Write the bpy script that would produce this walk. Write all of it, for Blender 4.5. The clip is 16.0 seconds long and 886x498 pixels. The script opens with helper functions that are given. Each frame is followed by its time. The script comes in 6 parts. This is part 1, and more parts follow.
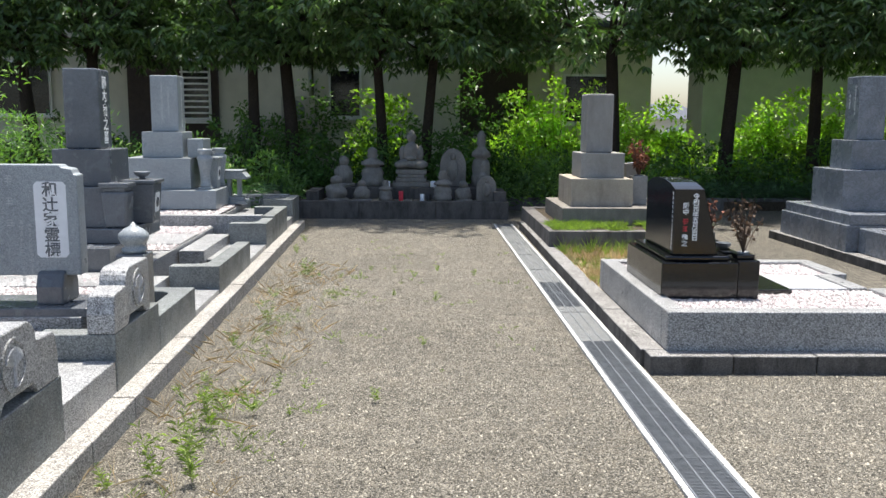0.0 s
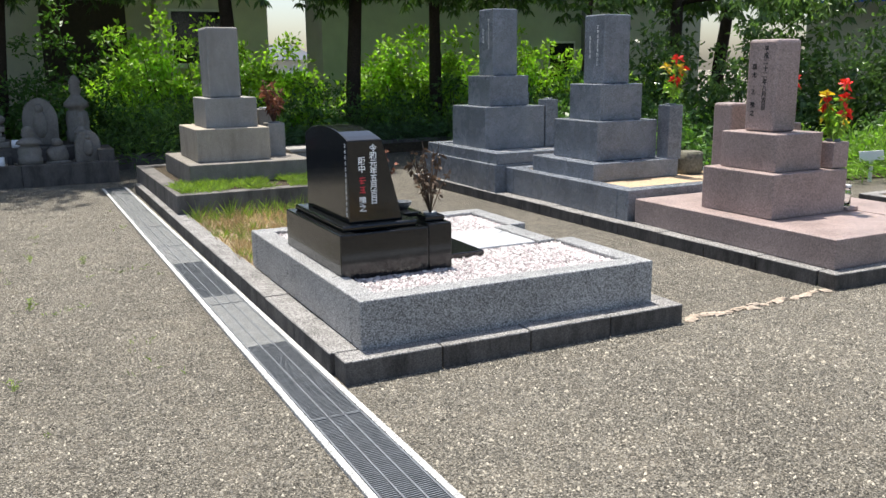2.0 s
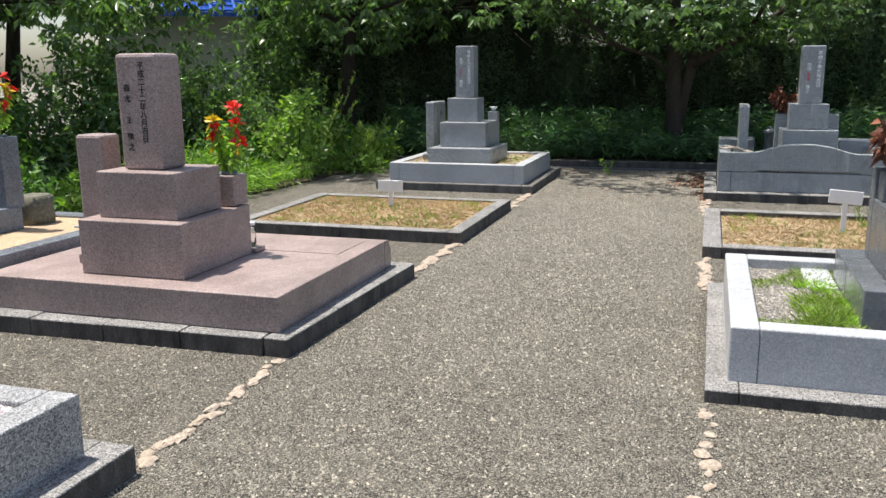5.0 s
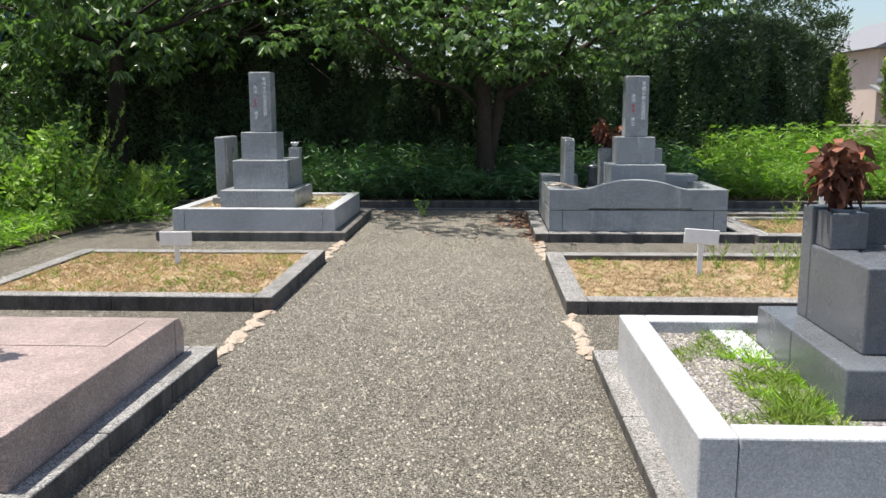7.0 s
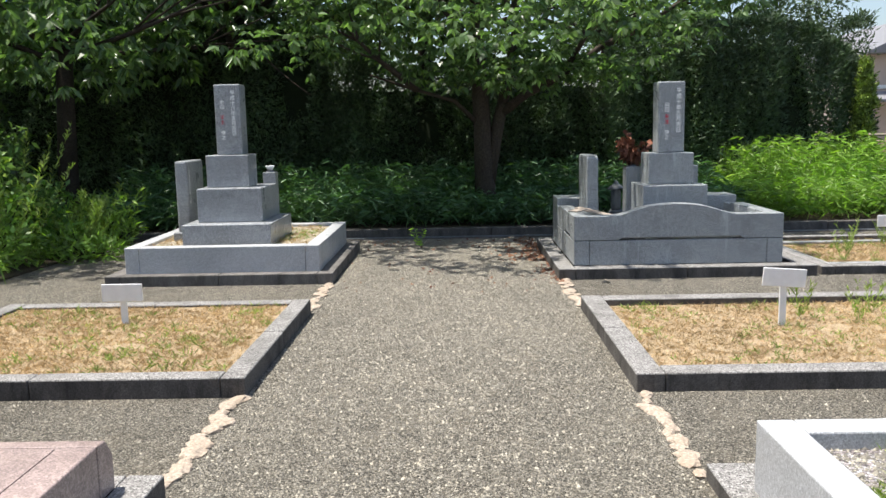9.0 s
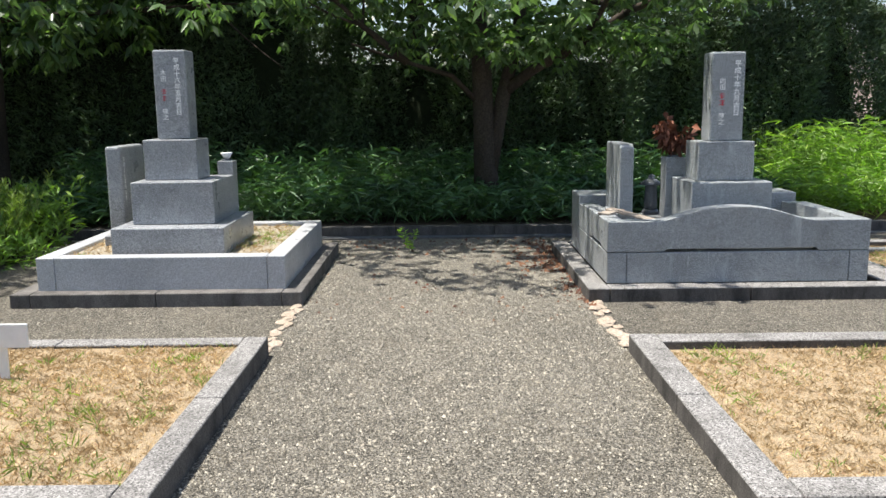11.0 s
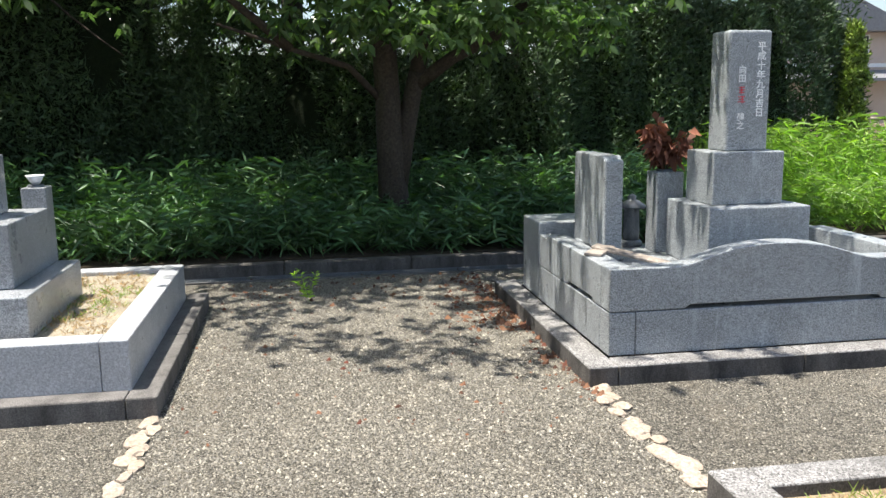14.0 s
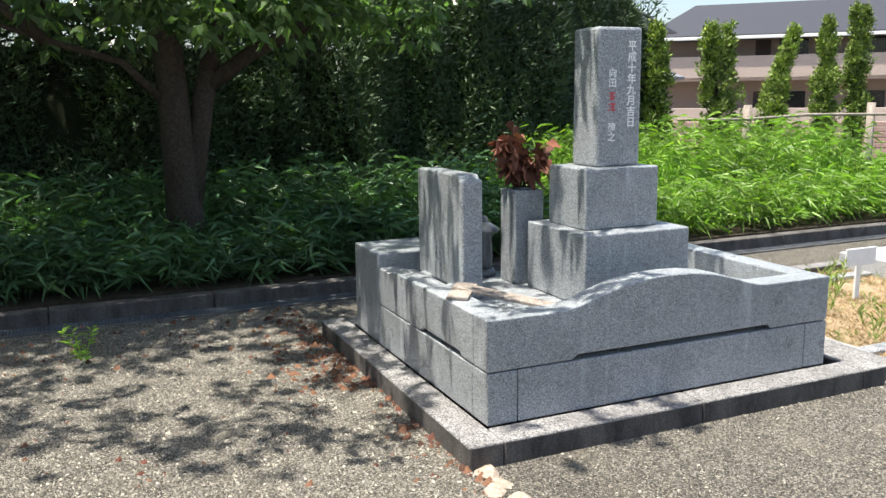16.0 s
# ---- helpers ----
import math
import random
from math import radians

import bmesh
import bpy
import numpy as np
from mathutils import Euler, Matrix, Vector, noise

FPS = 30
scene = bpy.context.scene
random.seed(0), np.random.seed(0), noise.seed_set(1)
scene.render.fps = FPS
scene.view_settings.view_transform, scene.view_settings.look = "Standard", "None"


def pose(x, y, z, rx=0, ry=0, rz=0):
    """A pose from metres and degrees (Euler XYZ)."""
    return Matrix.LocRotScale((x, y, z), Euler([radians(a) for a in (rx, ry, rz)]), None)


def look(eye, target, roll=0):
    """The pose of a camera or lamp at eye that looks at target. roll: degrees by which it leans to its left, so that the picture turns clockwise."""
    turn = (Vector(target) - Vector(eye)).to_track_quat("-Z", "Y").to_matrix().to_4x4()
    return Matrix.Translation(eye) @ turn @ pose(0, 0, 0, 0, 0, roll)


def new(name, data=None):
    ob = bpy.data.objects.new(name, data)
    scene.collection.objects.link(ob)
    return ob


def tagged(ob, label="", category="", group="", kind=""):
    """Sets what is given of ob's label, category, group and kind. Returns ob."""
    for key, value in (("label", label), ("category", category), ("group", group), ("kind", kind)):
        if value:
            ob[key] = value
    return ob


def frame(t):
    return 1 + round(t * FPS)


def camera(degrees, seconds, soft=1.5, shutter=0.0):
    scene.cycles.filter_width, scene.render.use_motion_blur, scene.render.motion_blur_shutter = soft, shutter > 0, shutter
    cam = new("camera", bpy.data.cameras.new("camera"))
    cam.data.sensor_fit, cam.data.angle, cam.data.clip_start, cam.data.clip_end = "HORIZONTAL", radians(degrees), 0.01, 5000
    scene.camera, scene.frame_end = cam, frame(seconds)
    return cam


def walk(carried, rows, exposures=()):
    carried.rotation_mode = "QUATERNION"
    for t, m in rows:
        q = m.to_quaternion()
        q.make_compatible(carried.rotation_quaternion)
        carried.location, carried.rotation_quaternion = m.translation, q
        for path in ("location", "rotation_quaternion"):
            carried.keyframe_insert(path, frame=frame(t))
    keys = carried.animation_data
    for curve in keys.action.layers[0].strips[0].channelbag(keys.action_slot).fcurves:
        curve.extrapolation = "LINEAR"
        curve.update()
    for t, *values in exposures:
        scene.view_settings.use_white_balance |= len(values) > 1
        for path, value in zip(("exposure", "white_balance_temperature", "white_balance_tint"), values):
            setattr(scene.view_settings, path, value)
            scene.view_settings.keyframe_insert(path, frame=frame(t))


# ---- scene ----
cam = camera(55.5, 16.0)
PATH = [
    (0, (0.067, 0.284, 1.497), (0.104, 2.262, 1.201), 0.4),
    (0.5, (0.084, 0.67, 1.464), (0.321, 2.627, 1.131), 0.2),
    (1, (0.1, 1.042, 1.47), (0.535, 2.958, 1.099), 0.1),
    (1.5, (0.085, 1.373, 1.464), (0.741, 3.22, 1.066), -0.9),
    (2, (0.17, 1.69, 1.452), (1.048, 3.436, 1.026), -0.6),
    (2.5, (0.231, 1.97, 1.455), (1.373, 3.548, 1.0), -0.9),
    (3, (0.28, 2.224, 1.456), (1.676, 3.575, 0.979), -1.3),
    (3.5, (0.398, 2.451, 1.492), (1.953, 3.608, 0.999), -1.0),
    (4, (0.52, 2.738, 1.503), (2.21, 3.689, 1.013), -1.9),
    (4.5, (0.718, 2.968, 1.489), (2.514, 3.708, 1.015), -1.4),
    (5, (0.955, 3.164, 1.503), (2.821, 3.752, 1.089), -0.5),
    (7.5, (2.633, 3.842, 1.378), (4.606, 3.899, 1.054), -0.4),
    (8, (2.985, 3.954, 1.386), (4.959, 4.004, 1.072), -0.6),
    (8.5, (3.331, 4.033, 1.384), (5.309, 4.066, 1.096), -0.9),
    (9, (3.703, 4.066, 1.395), (5.681, 4.107, 1.103), -1.2),
    (11.5, (5.726, 4.242, 1.401), (7.694, 4.234, 1.044), -0.5),
    (12, (6.106, 4.29, 1.395), (8.071, 4.267, 1.023), -0.4),
    (12.5, (6.459, 4.343, 1.396), (8.424, 4.284, 1.024), -0.4),
    (13, (6.812, 4.406, 1.4), (8.777, 4.341, 1.032), -0.1),
    (13.5, (7.108, 4.503, 1.391), (9.068, 4.341, 1.024), -0.6),
    (14, (7.344, 4.514, 1.393), (9.288, 4.2, 1.046), -0.8),
    (14.5, (7.605, 4.518, 1.417), (9.539, 4.139, 1.077), -0.6),
    (15, (7.876, 4.54, 1.431), (9.776, 4.02, 1.083), -1.1),
    (15.5, (8.142, 4.541, 1.391), (9.98, 3.834, 1.042), -0.6),
    (16, (8.354, 4.514, 1.451), (10.153, 3.72, 1.088), -0.7),
]
walk(cam, [(t, look(eye, target, roll)) for t, eye, target, roll in PATH], [(0.0, 0.83), (0.5, 0.86), (2.0, 0.70), (5.0, 0.53), (7.5, 0.64), (11.5, 0.75), (14.0, 0.99), (15.0, 1.15), (15.5, 1.06), (16.0, 0.97)])

# ---- light ----
world = bpy.data.worlds.new("sky")
scene.world = world
world.use_nodes = True
SUN = Vector((0.02, 0.30, 1.0)).normalized()
sky = world.node_tree.nodes.new("ShaderNodeTexSky")
sky.sky_type, sky.sun_disc = "NISHITA", False
sky.sun_elevation = math.asin(SUN.z)
sky.sun_rotation = math.atan2(SUN.x, SUN.y)
sky.air_density, sky.dust_density = 1.0, 2.0
world.node_tree.links.new(sky.outputs[0], world.node_tree.nodes["Background"].inputs[0])
world.node_tree.nodes["Background"].inputs[1].default_value = 0.12
sun = new("sun", bpy.data.lights.new("sun", "SUN"))
sun.data.energy, sun.data.angle, sun.data.color = 5.0, radians(0.8), (1.0, 0.95, 0.87)
sun.matrix_world = look((0, 0, 30), Vector((0, 0, 30)) - SUN)


# ---- materials ----
def nodes_of(name, rough=0.7, metal=0.0, spec=0.5):
    m = bpy.data.materials.new(name)
    m.use_nodes = True
    nt = m.node_tree
    b = nt.nodes["Principled BSDF"]
    b.inputs["Roughness"].default_value = rough
    b.inputs["Metallic"].default_value = metal
    b.inputs["Specular IOR Level"].default_value = spec
    return m, nt, b


def node(nt, kind, **values):
    n = nt.nodes.new(kind)
    for k, v in values.items():
        n.inputs[k].default_value = v
    return n


def place(nt):
    return nt.nodes.new("ShaderNodeNewGeometry").outputs["Position"]


def grain(nt, scale, detail=4.0, rough=0.6, at=None):
    n = node(nt, "ShaderNodeTexNoise", Scale=scale, Detail=detail, Roughness=rough)
    nt.links.new(at or place(nt), n.inputs["Vector"])
    return n.outputs["Fac"]


def cells(nt, scale, output="Color", at=None, feature="F1"):
    n = node(nt, "ShaderNodeTexVoronoi", Scale=scale)
    n.feature = feature
    nt.links.new(at or place(nt), n.inputs["Vector"])
    return n.outputs[output]


def ramp(nt, value, stops):
    r = nt.nodes.new("ShaderNodeValToRGB")
    while len(r.color_ramp.elements) < len(stops):
        r.color_ramp.elements.new(0.5)
    for e, (p, c) in zip(r.color_ramp.elements, stops):
        e.position, e.color = p, (*(c if isinstance(c, tuple) else (c, c, c)), 1)
    nt.links.new(value, r.inputs["Fac"])
    return r.outputs["Color"]


def mix(nt, a, b, fac=0.5, how="MIX"):
    n = nt.nodes.new("ShaderNodeMix")
    n.data_type, n.blend_type = "RGBA", how
    for v, k in ((fac, 0), (a, 6), (b, 7)):
        if isinstance(v, (int, float)) and k:
            n.inputs[k].default_value = (v, v, v, 1)
        elif isinstance(v, (int, float)):
            n.inputs[k].default_value = v
        elif isinstance(v, tuple):
            n.inputs[k].default_value = (*v, 1)
        else:
            nt.links.new(v, n.inputs[k])
    return n.outputs[2]


def bump(nt, b, height, strength=0.3, distance=0.005):
    n = node(nt, "ShaderNodeBump", Strength=strength, Distance=distance)
    nt.links.new(height, n.inputs["Height"])
    nt.links.new(n.outputs["Normal"], b.inputs["Normal"])


def tint(c, k):
    return tuple(min(1, v * k) for v in c)


def granite(name, colour, contrast=0.5, rough=0.35, scale=150, stain=0.25, spec=0.5, sun_streak=0.0):
    """Speckled stone: dark and light crystals, a soft cloud of dirt and, if asked, upright bars of sunlight in the
    colour.
    """
    m, nt, b = nodes_of(name, rough, spec=spec)
    sep = node(nt, "ShaderNodeSeparateColor")
    nt.links.new(cells(nt, scale), sep.inputs[0])
    speck = ramp(nt, sep.outputs[0], [(0.0, tint(colour, 1 - 0.85 * contrast)), (0.30, tint(colour, 1 - 0.35 * contrast)), (0.62, colour), (1.0, tint(colour, 1 + 0.75 * contrast))])
    fine = ramp(nt, grain(nt, scale * 2.2, 2), [(0.3, 0.72), (0.7, 1.22)])
    c = mix(nt, speck, fine, 1.0, "MULTIPLY")
    cloud = ramp(nt, grain(nt, 2.3, 6, 0.65), [(0.35, 1.0 - stain), (0.62, 1.0)])
    c = mix(nt, c, cloud, 1.0, "MULTIPLY")
    # Tall pale bars mimic sun falling through leaves, mixed into the stone colour.
    if sun_streak:
        mp = node(nt, "ShaderNodeMapping", Scale=(9, 9, 0.8))
        nt.links.new(place(nt), mp.inputs[0])
        c = mix(nt, c, tint(colour, 1.9), ramp(nt, grain(nt, 1.6, 3, at=mp.outputs[0]), [(0.58, 0.0), (0.74, sun_streak)]))
    nt.links.new(c, b.inputs["Base Color"])
    nt.links.new(ramp(nt, grain(nt, 7, 5), [(0.3, rough * 0.75), (0.75, min(1, rough * 1.5))]), b.inputs["Roughness"])
    bump(nt, b, grain(nt, scale, 2), 0.10, 0.002)
    return m


def weathered(name, colour, dark, rough=0.9, amount=0.5, scale=140, moss=0.0):
    """Rough old stone or concrete with grain, blotches and dark runs."""
    m, nt, b = nodes_of(name, rough, spec=0.25)
    base = ramp(nt, grain(nt, scale, 4, 0.7), [(0.3, tint(colour, 0.48)), (0.52, colour), (0.72, tint(colour, 1.5))])
    mp = node(nt, "ShaderNodeMapping", Scale=(1, 1, 0.35))
    nt.links.new(place(nt), mp.inputs[0])
    c = mix(nt, base, dark, ramp(nt, grain(nt, 5.5, 8, 0.72, mp.outputs[0]), [(0.42, 0.0), (0.66, amount)]))
    if moss:
        c = mix(nt, c, (0.10, 0.11, 0.04), ramp(nt, grain(nt, 9, 6, 0.7), [(0.52, 0.0), (0.68, moss)]))
    nt.links.new(c, b.inputs["Base Color"])
    bump(nt, b, grain(nt, scale * 0.6, 5, 0.7), 0.45, 0.006)
    return m


def aggregate(name, colour, dark, amount=0.5):
    """Washed concrete: pale and dark grit in a grey binder, with mould in blotches."""
    m, nt, b = nodes_of(name, 0.92, spec=0.25)
    sep = node(nt, "ShaderNodeSeparateColor")
    nt.links.new(cells(nt, 170), sep.inputs[0])
    grit = ramp(nt, sep.outputs[0], [(0.0, tint(colour, 0.28)), (0.22, tint(colour, 0.62)), (0.5, colour), (0.8, tint(colour, 1.25)), (1.0, tint(colour, 1.7))])
    c = mix(nt, grit, ramp(nt, grain(nt, 420, 2), [(0.3, 0.7), (0.7, 1.25)]), 1.0, "MULTIPLY")
    c = mix(nt, c, dark, ramp(nt, grain(nt, 4.5, 8, 0.74), [(0.45, 0.0), (0.68, amount)]))
    nt.links.new(c, b.inputs["Base Color"])
    bump(nt, b, cells(nt, 170, "Distance"), 0.35, 0.004)
    return m


def gravelly(name, colours, size, relief=0.012, patch=(0.8, 1.12), sandy=False):
    """Loose crushed stone: cells of mixed colours and a deep relief."""
    m, nt, b = nodes_of(name, 0.95, spec=0.2)
    warp = node(nt, "ShaderNodeVectorMath")
    warp.operation = "MULTIPLY_ADD"
    n = node(nt, "ShaderNodeTexNoise", Scale=60.0, Detail=2.0)
    g = place(nt)
    nt.links.new(g, n.inputs["Vector"])
    nt.links.new(n.outputs["Color"], warp.inputs[0])
    warp.inputs[1].default_value = (0.012, 0.012, 0.012)
    nt.links.new(g, warp.inputs[2])
    at = warp.outputs[0]
    sep = node(nt, "ShaderNodeSeparateColor")
    nt.links.new(cells(nt, size, at=at), sep.inputs[0])
    k = len(colours)
    c = ramp(nt, sep.outputs[0], [(i / k, col) for i, col in enumerate(colours)])
    c = mix(nt, c, ramp(nt, cells(nt, size, "Distance", at), [(0.35, 1.0), (0.75, 0.35)]), 1.0, "MULTIPLY")
    c = mix(nt, c, ramp(nt, grain(nt, 0.9, 5, 0.6), [(0.3, patch[0]), (0.7, patch[1])]), 1.0, "MULTIPLY")
    c = mix(nt, c, ramp(nt, grain(nt, 7, 6, 0.7), [(0.3, 0.8), (0.5, 1.0), (0.72, 1.16)]), 1.0, "MULTIPLY")
    c = mix(nt, c, ramp(nt, grain(nt, size * 2.5, 3), [(0.25, 0.35), (0.75, 1.65)]), 1.0, "MULTIPLY")
    if sandy:  # trodden patches where pale sand shows through
        c = mix(nt, c, mix(nt, c, (0.42, 0.36, 0.27), 0.6), ramp(nt, grain(nt, 3.1, 9, 0.75), [(0.50, 0.0), (0.72, 0.45)]))
    nt.links.new(c, b.inputs["Base Color"])
    bump(nt, b, mix(nt, ramp(nt, cells(nt, size, "Distance", at), [(0.0, 1.0), (0.8, 0.0)]), grain(nt, size * 1.7, 4), 0.45), 0.9, relief)
    return m


def soily(name, a, c2, scale=18):
    m, nt, b = nodes_of(name, 0.97, spec=0.15)
    c = ramp(nt, grain(nt, scale, 8, 0.72), [(0.3, a), (0.7, c2)])
    c = mix(nt, c, ramp(nt, grain(nt, 190, 3), [(0.25, 0.35), (0.75, 1.65)]), 1.0, "MULTIPLY")
    nt.links.new(c, b.inputs["Base Color"])
    bump(nt, b, grain(nt, scale * 4, 6, 0.7), 0.7, 0.02)
    return m


def leafy(name, colour, spread=0.45, gloss=0.45, through_light=0.35, warm=(1.25, 1.1, 0.6), glow=(1.0, 1.35, 0.35)):
    """Leaves: each island takes its own shade; light passes through."""
    m, nt, b = nodes_of(name, gloss, spec=0.4)
    rnd = nt.nodes.new("ShaderNodeNewGeometry").outputs["Random Per Island"]
    lo, hi = tint(colour, 1 - spread), tint(colour, 1 + spread)
    c = ramp(nt, rnd, [(0.0, lo), (0.55, colour), (0.9, hi), (1.0, tuple(min(1, h * w) for h, w in zip(hi, warm)))])
    c = mix(nt, c, ramp(nt, grain(nt, 1.1, 3), [(0.3, 0.72), (0.7, 1.18)]), 1.0, "MULTIPLY")
    nt.links.new(c, b.inputs["Base Color"])
    tr = nt.nodes.new("ShaderNodeBsdfTranslucent")
    nt.links.new(mix(nt, c, glow, 1.0, "MULTIPLY"), tr.inputs[0])
    sh = nt.nodes.new("ShaderNodeMixShader")
    sh.inputs[0].default_value = through_light
    nt.links.new(b.outputs[0], sh.inputs[1])
    nt.links.new(tr.outputs[0], sh.inputs[2])
    nt.links.new(sh.outputs[0], nt.nodes["Material Output"].inputs[0])
    return m


def plain(name, colour, rough=0.6, metal=0.0, wear=0.15, scale=14, relief=0.1, spec=0.5):
    m, nt, b = nodes_of(name, rough, metal, spec)
    c = mix(nt, colour, ramp(nt, grain(nt, scale, 6, 0.65), [(0.3, 1 - wear), (0.7, 1 + wear)]), 1.0, "MULTIPLY")
    nt.links.new(c, b.inputs["Base Color"])
    bump(nt, b, grain(nt, scale * 8, 3), relief, 0.003)
    return m


M_GRAVEL = gravelly("crushed_gravel", [(0.12, 0.113, 0.098), (0.24, 0.222, 0.184), (0.34, 0.312, 0.25), (0.06, 0.057, 0.05), (0.44, 0.40, 0.32), (0.17, 0.16, 0.136), (0.31, 0.287, 0.235), (0.54, 0.49, 0.40)], 135, 0.035, (0.86, 1.14), True)
M_WHITEGRAVEL = gravelly("white_gravel", [(0.42, 0.40, 0.40), (0.60, 0.58, 0.57), (0.2, 0.17, 0.175), (0.66, 0.64, 0.63), (0.32, 0.28, 0.28)], 70, 0.02, (0.9, 1.05))
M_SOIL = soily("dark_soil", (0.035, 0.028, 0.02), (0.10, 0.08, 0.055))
M_SAND = soily("pale_sandy_soil", (0.25, 0.185, 0.115), (0.43, 0.345, 0.225), 14)
M_SAND2 = soily("raked_yellow_sand", (0.42, 0.31, 0.20), (0.50, 0.385, 0.26), 6)
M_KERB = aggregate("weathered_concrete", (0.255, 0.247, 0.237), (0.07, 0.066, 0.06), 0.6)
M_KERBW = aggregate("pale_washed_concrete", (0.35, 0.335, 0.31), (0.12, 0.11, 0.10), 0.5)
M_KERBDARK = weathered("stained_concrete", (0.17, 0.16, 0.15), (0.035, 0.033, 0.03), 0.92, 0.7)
M_KERBSIDE = weathered("mould_and_shade_concrete", (0.13, 0.12, 0.11), (0.022, 0.021, 0.02), 0.94, 0.8)
M_GREY = granite("grey_granite", (0.37, 0.372, 0.37), 1.0, 0.34, 200)
M_GREYD = granite("dark_grey_granite", (0.15, 0.162, 0.178), 0.35, 0.22, 300)
M_BLUEG = granite("blue_grey_granite", (0.22, 0.24, 0.27), 0.5, 0.24)
M_LIGHT = granite("pale_granite", (0.50, 0.51, 0.525), 0.28, 0.35, stain=0.15)
M_MGRAN = granite("sun_streaked_grey_granite", (0.35, 0.372, 0.382), 0.9, 0.32, 330, 0.2, sun_streak=0.4)
M_OGRAN = granite("mid_grey_granite", (0.36, 0.375, 0.39), 0.75, 0.3, 260)
M_WEST = granite("mottled_dark_granite", (0.21, 0.225, 0.22), 0.7, 0.5, 190, 0.35)
M_PALEG = granite("pale_blue_grey_granite", (0.33, 0.36, 0.375), 0.4, 0.35, 210, 0.15)
M_PINK = granite("pink_granite", (0.38, 0.295, 0.272), 0.45, 0.38)
M_BLACK = granite("polished_black_granite", (0.010, 0.011, 0.012), 0.5, 0.06, stain=0.0, spec=0.6)
M_OLD = weathered("old_grey_stone", (0.33, 0.32, 0.30), (0.13, 0.125, 0.115), 0.9, 0.4, 220)
M_OLDTAN = weathered("old_tan_stone", (0.42, 0.37, 0.30), (0.15, 0.13, 0.11), 0.9, 0.45, 220)
M_STATUE = weathered("mossy_old_stone", (0.25, 0.23, 0.205), (0.10, 0.09, 0.08), 0.95, 0.55, 120, 0.3)
M_STEEL = plain("galvanised_steel", (0.17, 0.185, 0.20), 0.5, 0.6, 0.2, 20)
M_DRAIN = plain("drain_shade", (0.03, 0.03, 0.032), 0.9)
M_MARK = plain("white_lettering", (0.9, 0.9, 0.88), 0.7)
M_RED = plain("red_lettering", (0.62, 0.03, 0.05), 0.6)
M_INK = plain("black_lettering", (0.012, 0.012, 0.012), 0.6)
M_SIGN = plain("white_painted_board", (0.80, 0.81, 0.82), 0.5, wear=0.06)
M_PALE = weathered("pale_field_stone", (0.40, 0.335, 0.27), (0.30, 0.23, 0.16), 0.9, 0.6, 60)
M_BARK2 = weathered("grey_brown_bark", (0.075, 0.06, 0.048), (0.04, 0.03, 0.025), 0.95, 0.6, 45)
M_BARK = weathered("rough_bark", (0.05, 0.038, 0.03), (0.02, 0.016, 0.012), 0.95, 0.6, 45)
M_LOG = weathered("grey_cut_wood", (0.20, 0.19, 0.15), (0.06, 0.065, 0.045), 0.95, 0.6, 60, 0.3)
M_PLANK = weathered("greyed_plank", (0.36, 0.31, 0.26), (0.12, 0.09, 0.07), 0.9, 0.5, 60)
M_LEAF = leafy("tree_leaf", (0.105, 0.175, 0.068), 0.5, 0.30, 0.32, (1.2, 1.1, 0.7), (0.95, 1.2, 0.45))
M_LEAFN = leafy("broad_leaf", (0.14, 0.22, 0.092), 0.45, 0.26, 0.45, (1.2, 1.1, 0.75), (0.95, 1.2, 0.5))
# M_BRIGHT and M_BUSH: fresh greens brightened in the colour for leaves in sun.
M_BRIGHT = leafy("fresh_sunlit_leaf", (0.32, 0.48, 0.085), 0.4, 0.45, 0.45)
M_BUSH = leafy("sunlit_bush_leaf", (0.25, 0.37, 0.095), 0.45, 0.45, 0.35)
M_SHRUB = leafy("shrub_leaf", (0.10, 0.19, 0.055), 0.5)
M_FERN = leafy("fern_leaf", (0.17, 0.29, 0.085), 0.4)
M_CONIFER = leafy("conifer_spray", (0.078, 0.122, 0.064), 0.45, 0.6, 0.12, (1.1, 1.05, 0.85))
M_CYPRESS = leafy("cypress_spray", (0.20, 0.265, 0.07), 0.5, 0.6, 0.2)
# Bamboo grass twice: tree shade is in the first colour, sunlight in the second.
M_SASA = leafy("shaded_bamboo_grass_blade", (0.105, 0.195, 0.092), 0.45, 0.4, 0.25, (1.2, 1.1, 0.8))
M_SASALIT = leafy("sunlit_bamboo_grass_blade", (0.22, 0.34, 0.085), 0.35, 0.4, 0.4)
STRAW = (1.0, 0.85, 0.6)
M_DRY = leafy("dry_grass_blade", (0.46, 0.35, 0.20), 0.35, 0.8, 0.25, (1.1, 1.05, 0.9), STRAW)
M_STRAW = leafy("bleached_straw", (0.62, 0.52, 0.34), 0.25, 0.8, 0.2, (1.05, 1.05, 1.0), STRAW)
M_WEED = leafy("weed_leaf", (0.24, 0.31, 0.09), 0.4, 0.6, 0.35)
M_DEAD = leafy("withered_flower", (0.20, 0.085, 0.055), 0.5, 0.8, 0.2, (1.3, 1.1, 0.9), STRAW)
M_HUSK = leafy("withered_brown_leaf", (0.10, 0.07, 0.05), 0.5, 0.8, 0.2, (1.3, 1.1, 0.9), STRAW)
M_FLOWER = leafy("red_lily_petal", (0.75, 0.03, 0.03), 0.25, 0.5, 0.3, (1.2, 2.5, 1))
M_YELLOW = leafy("yellow_petal", (0.80, 0.48, 0.05), 0.25, 0.5, 0.3)
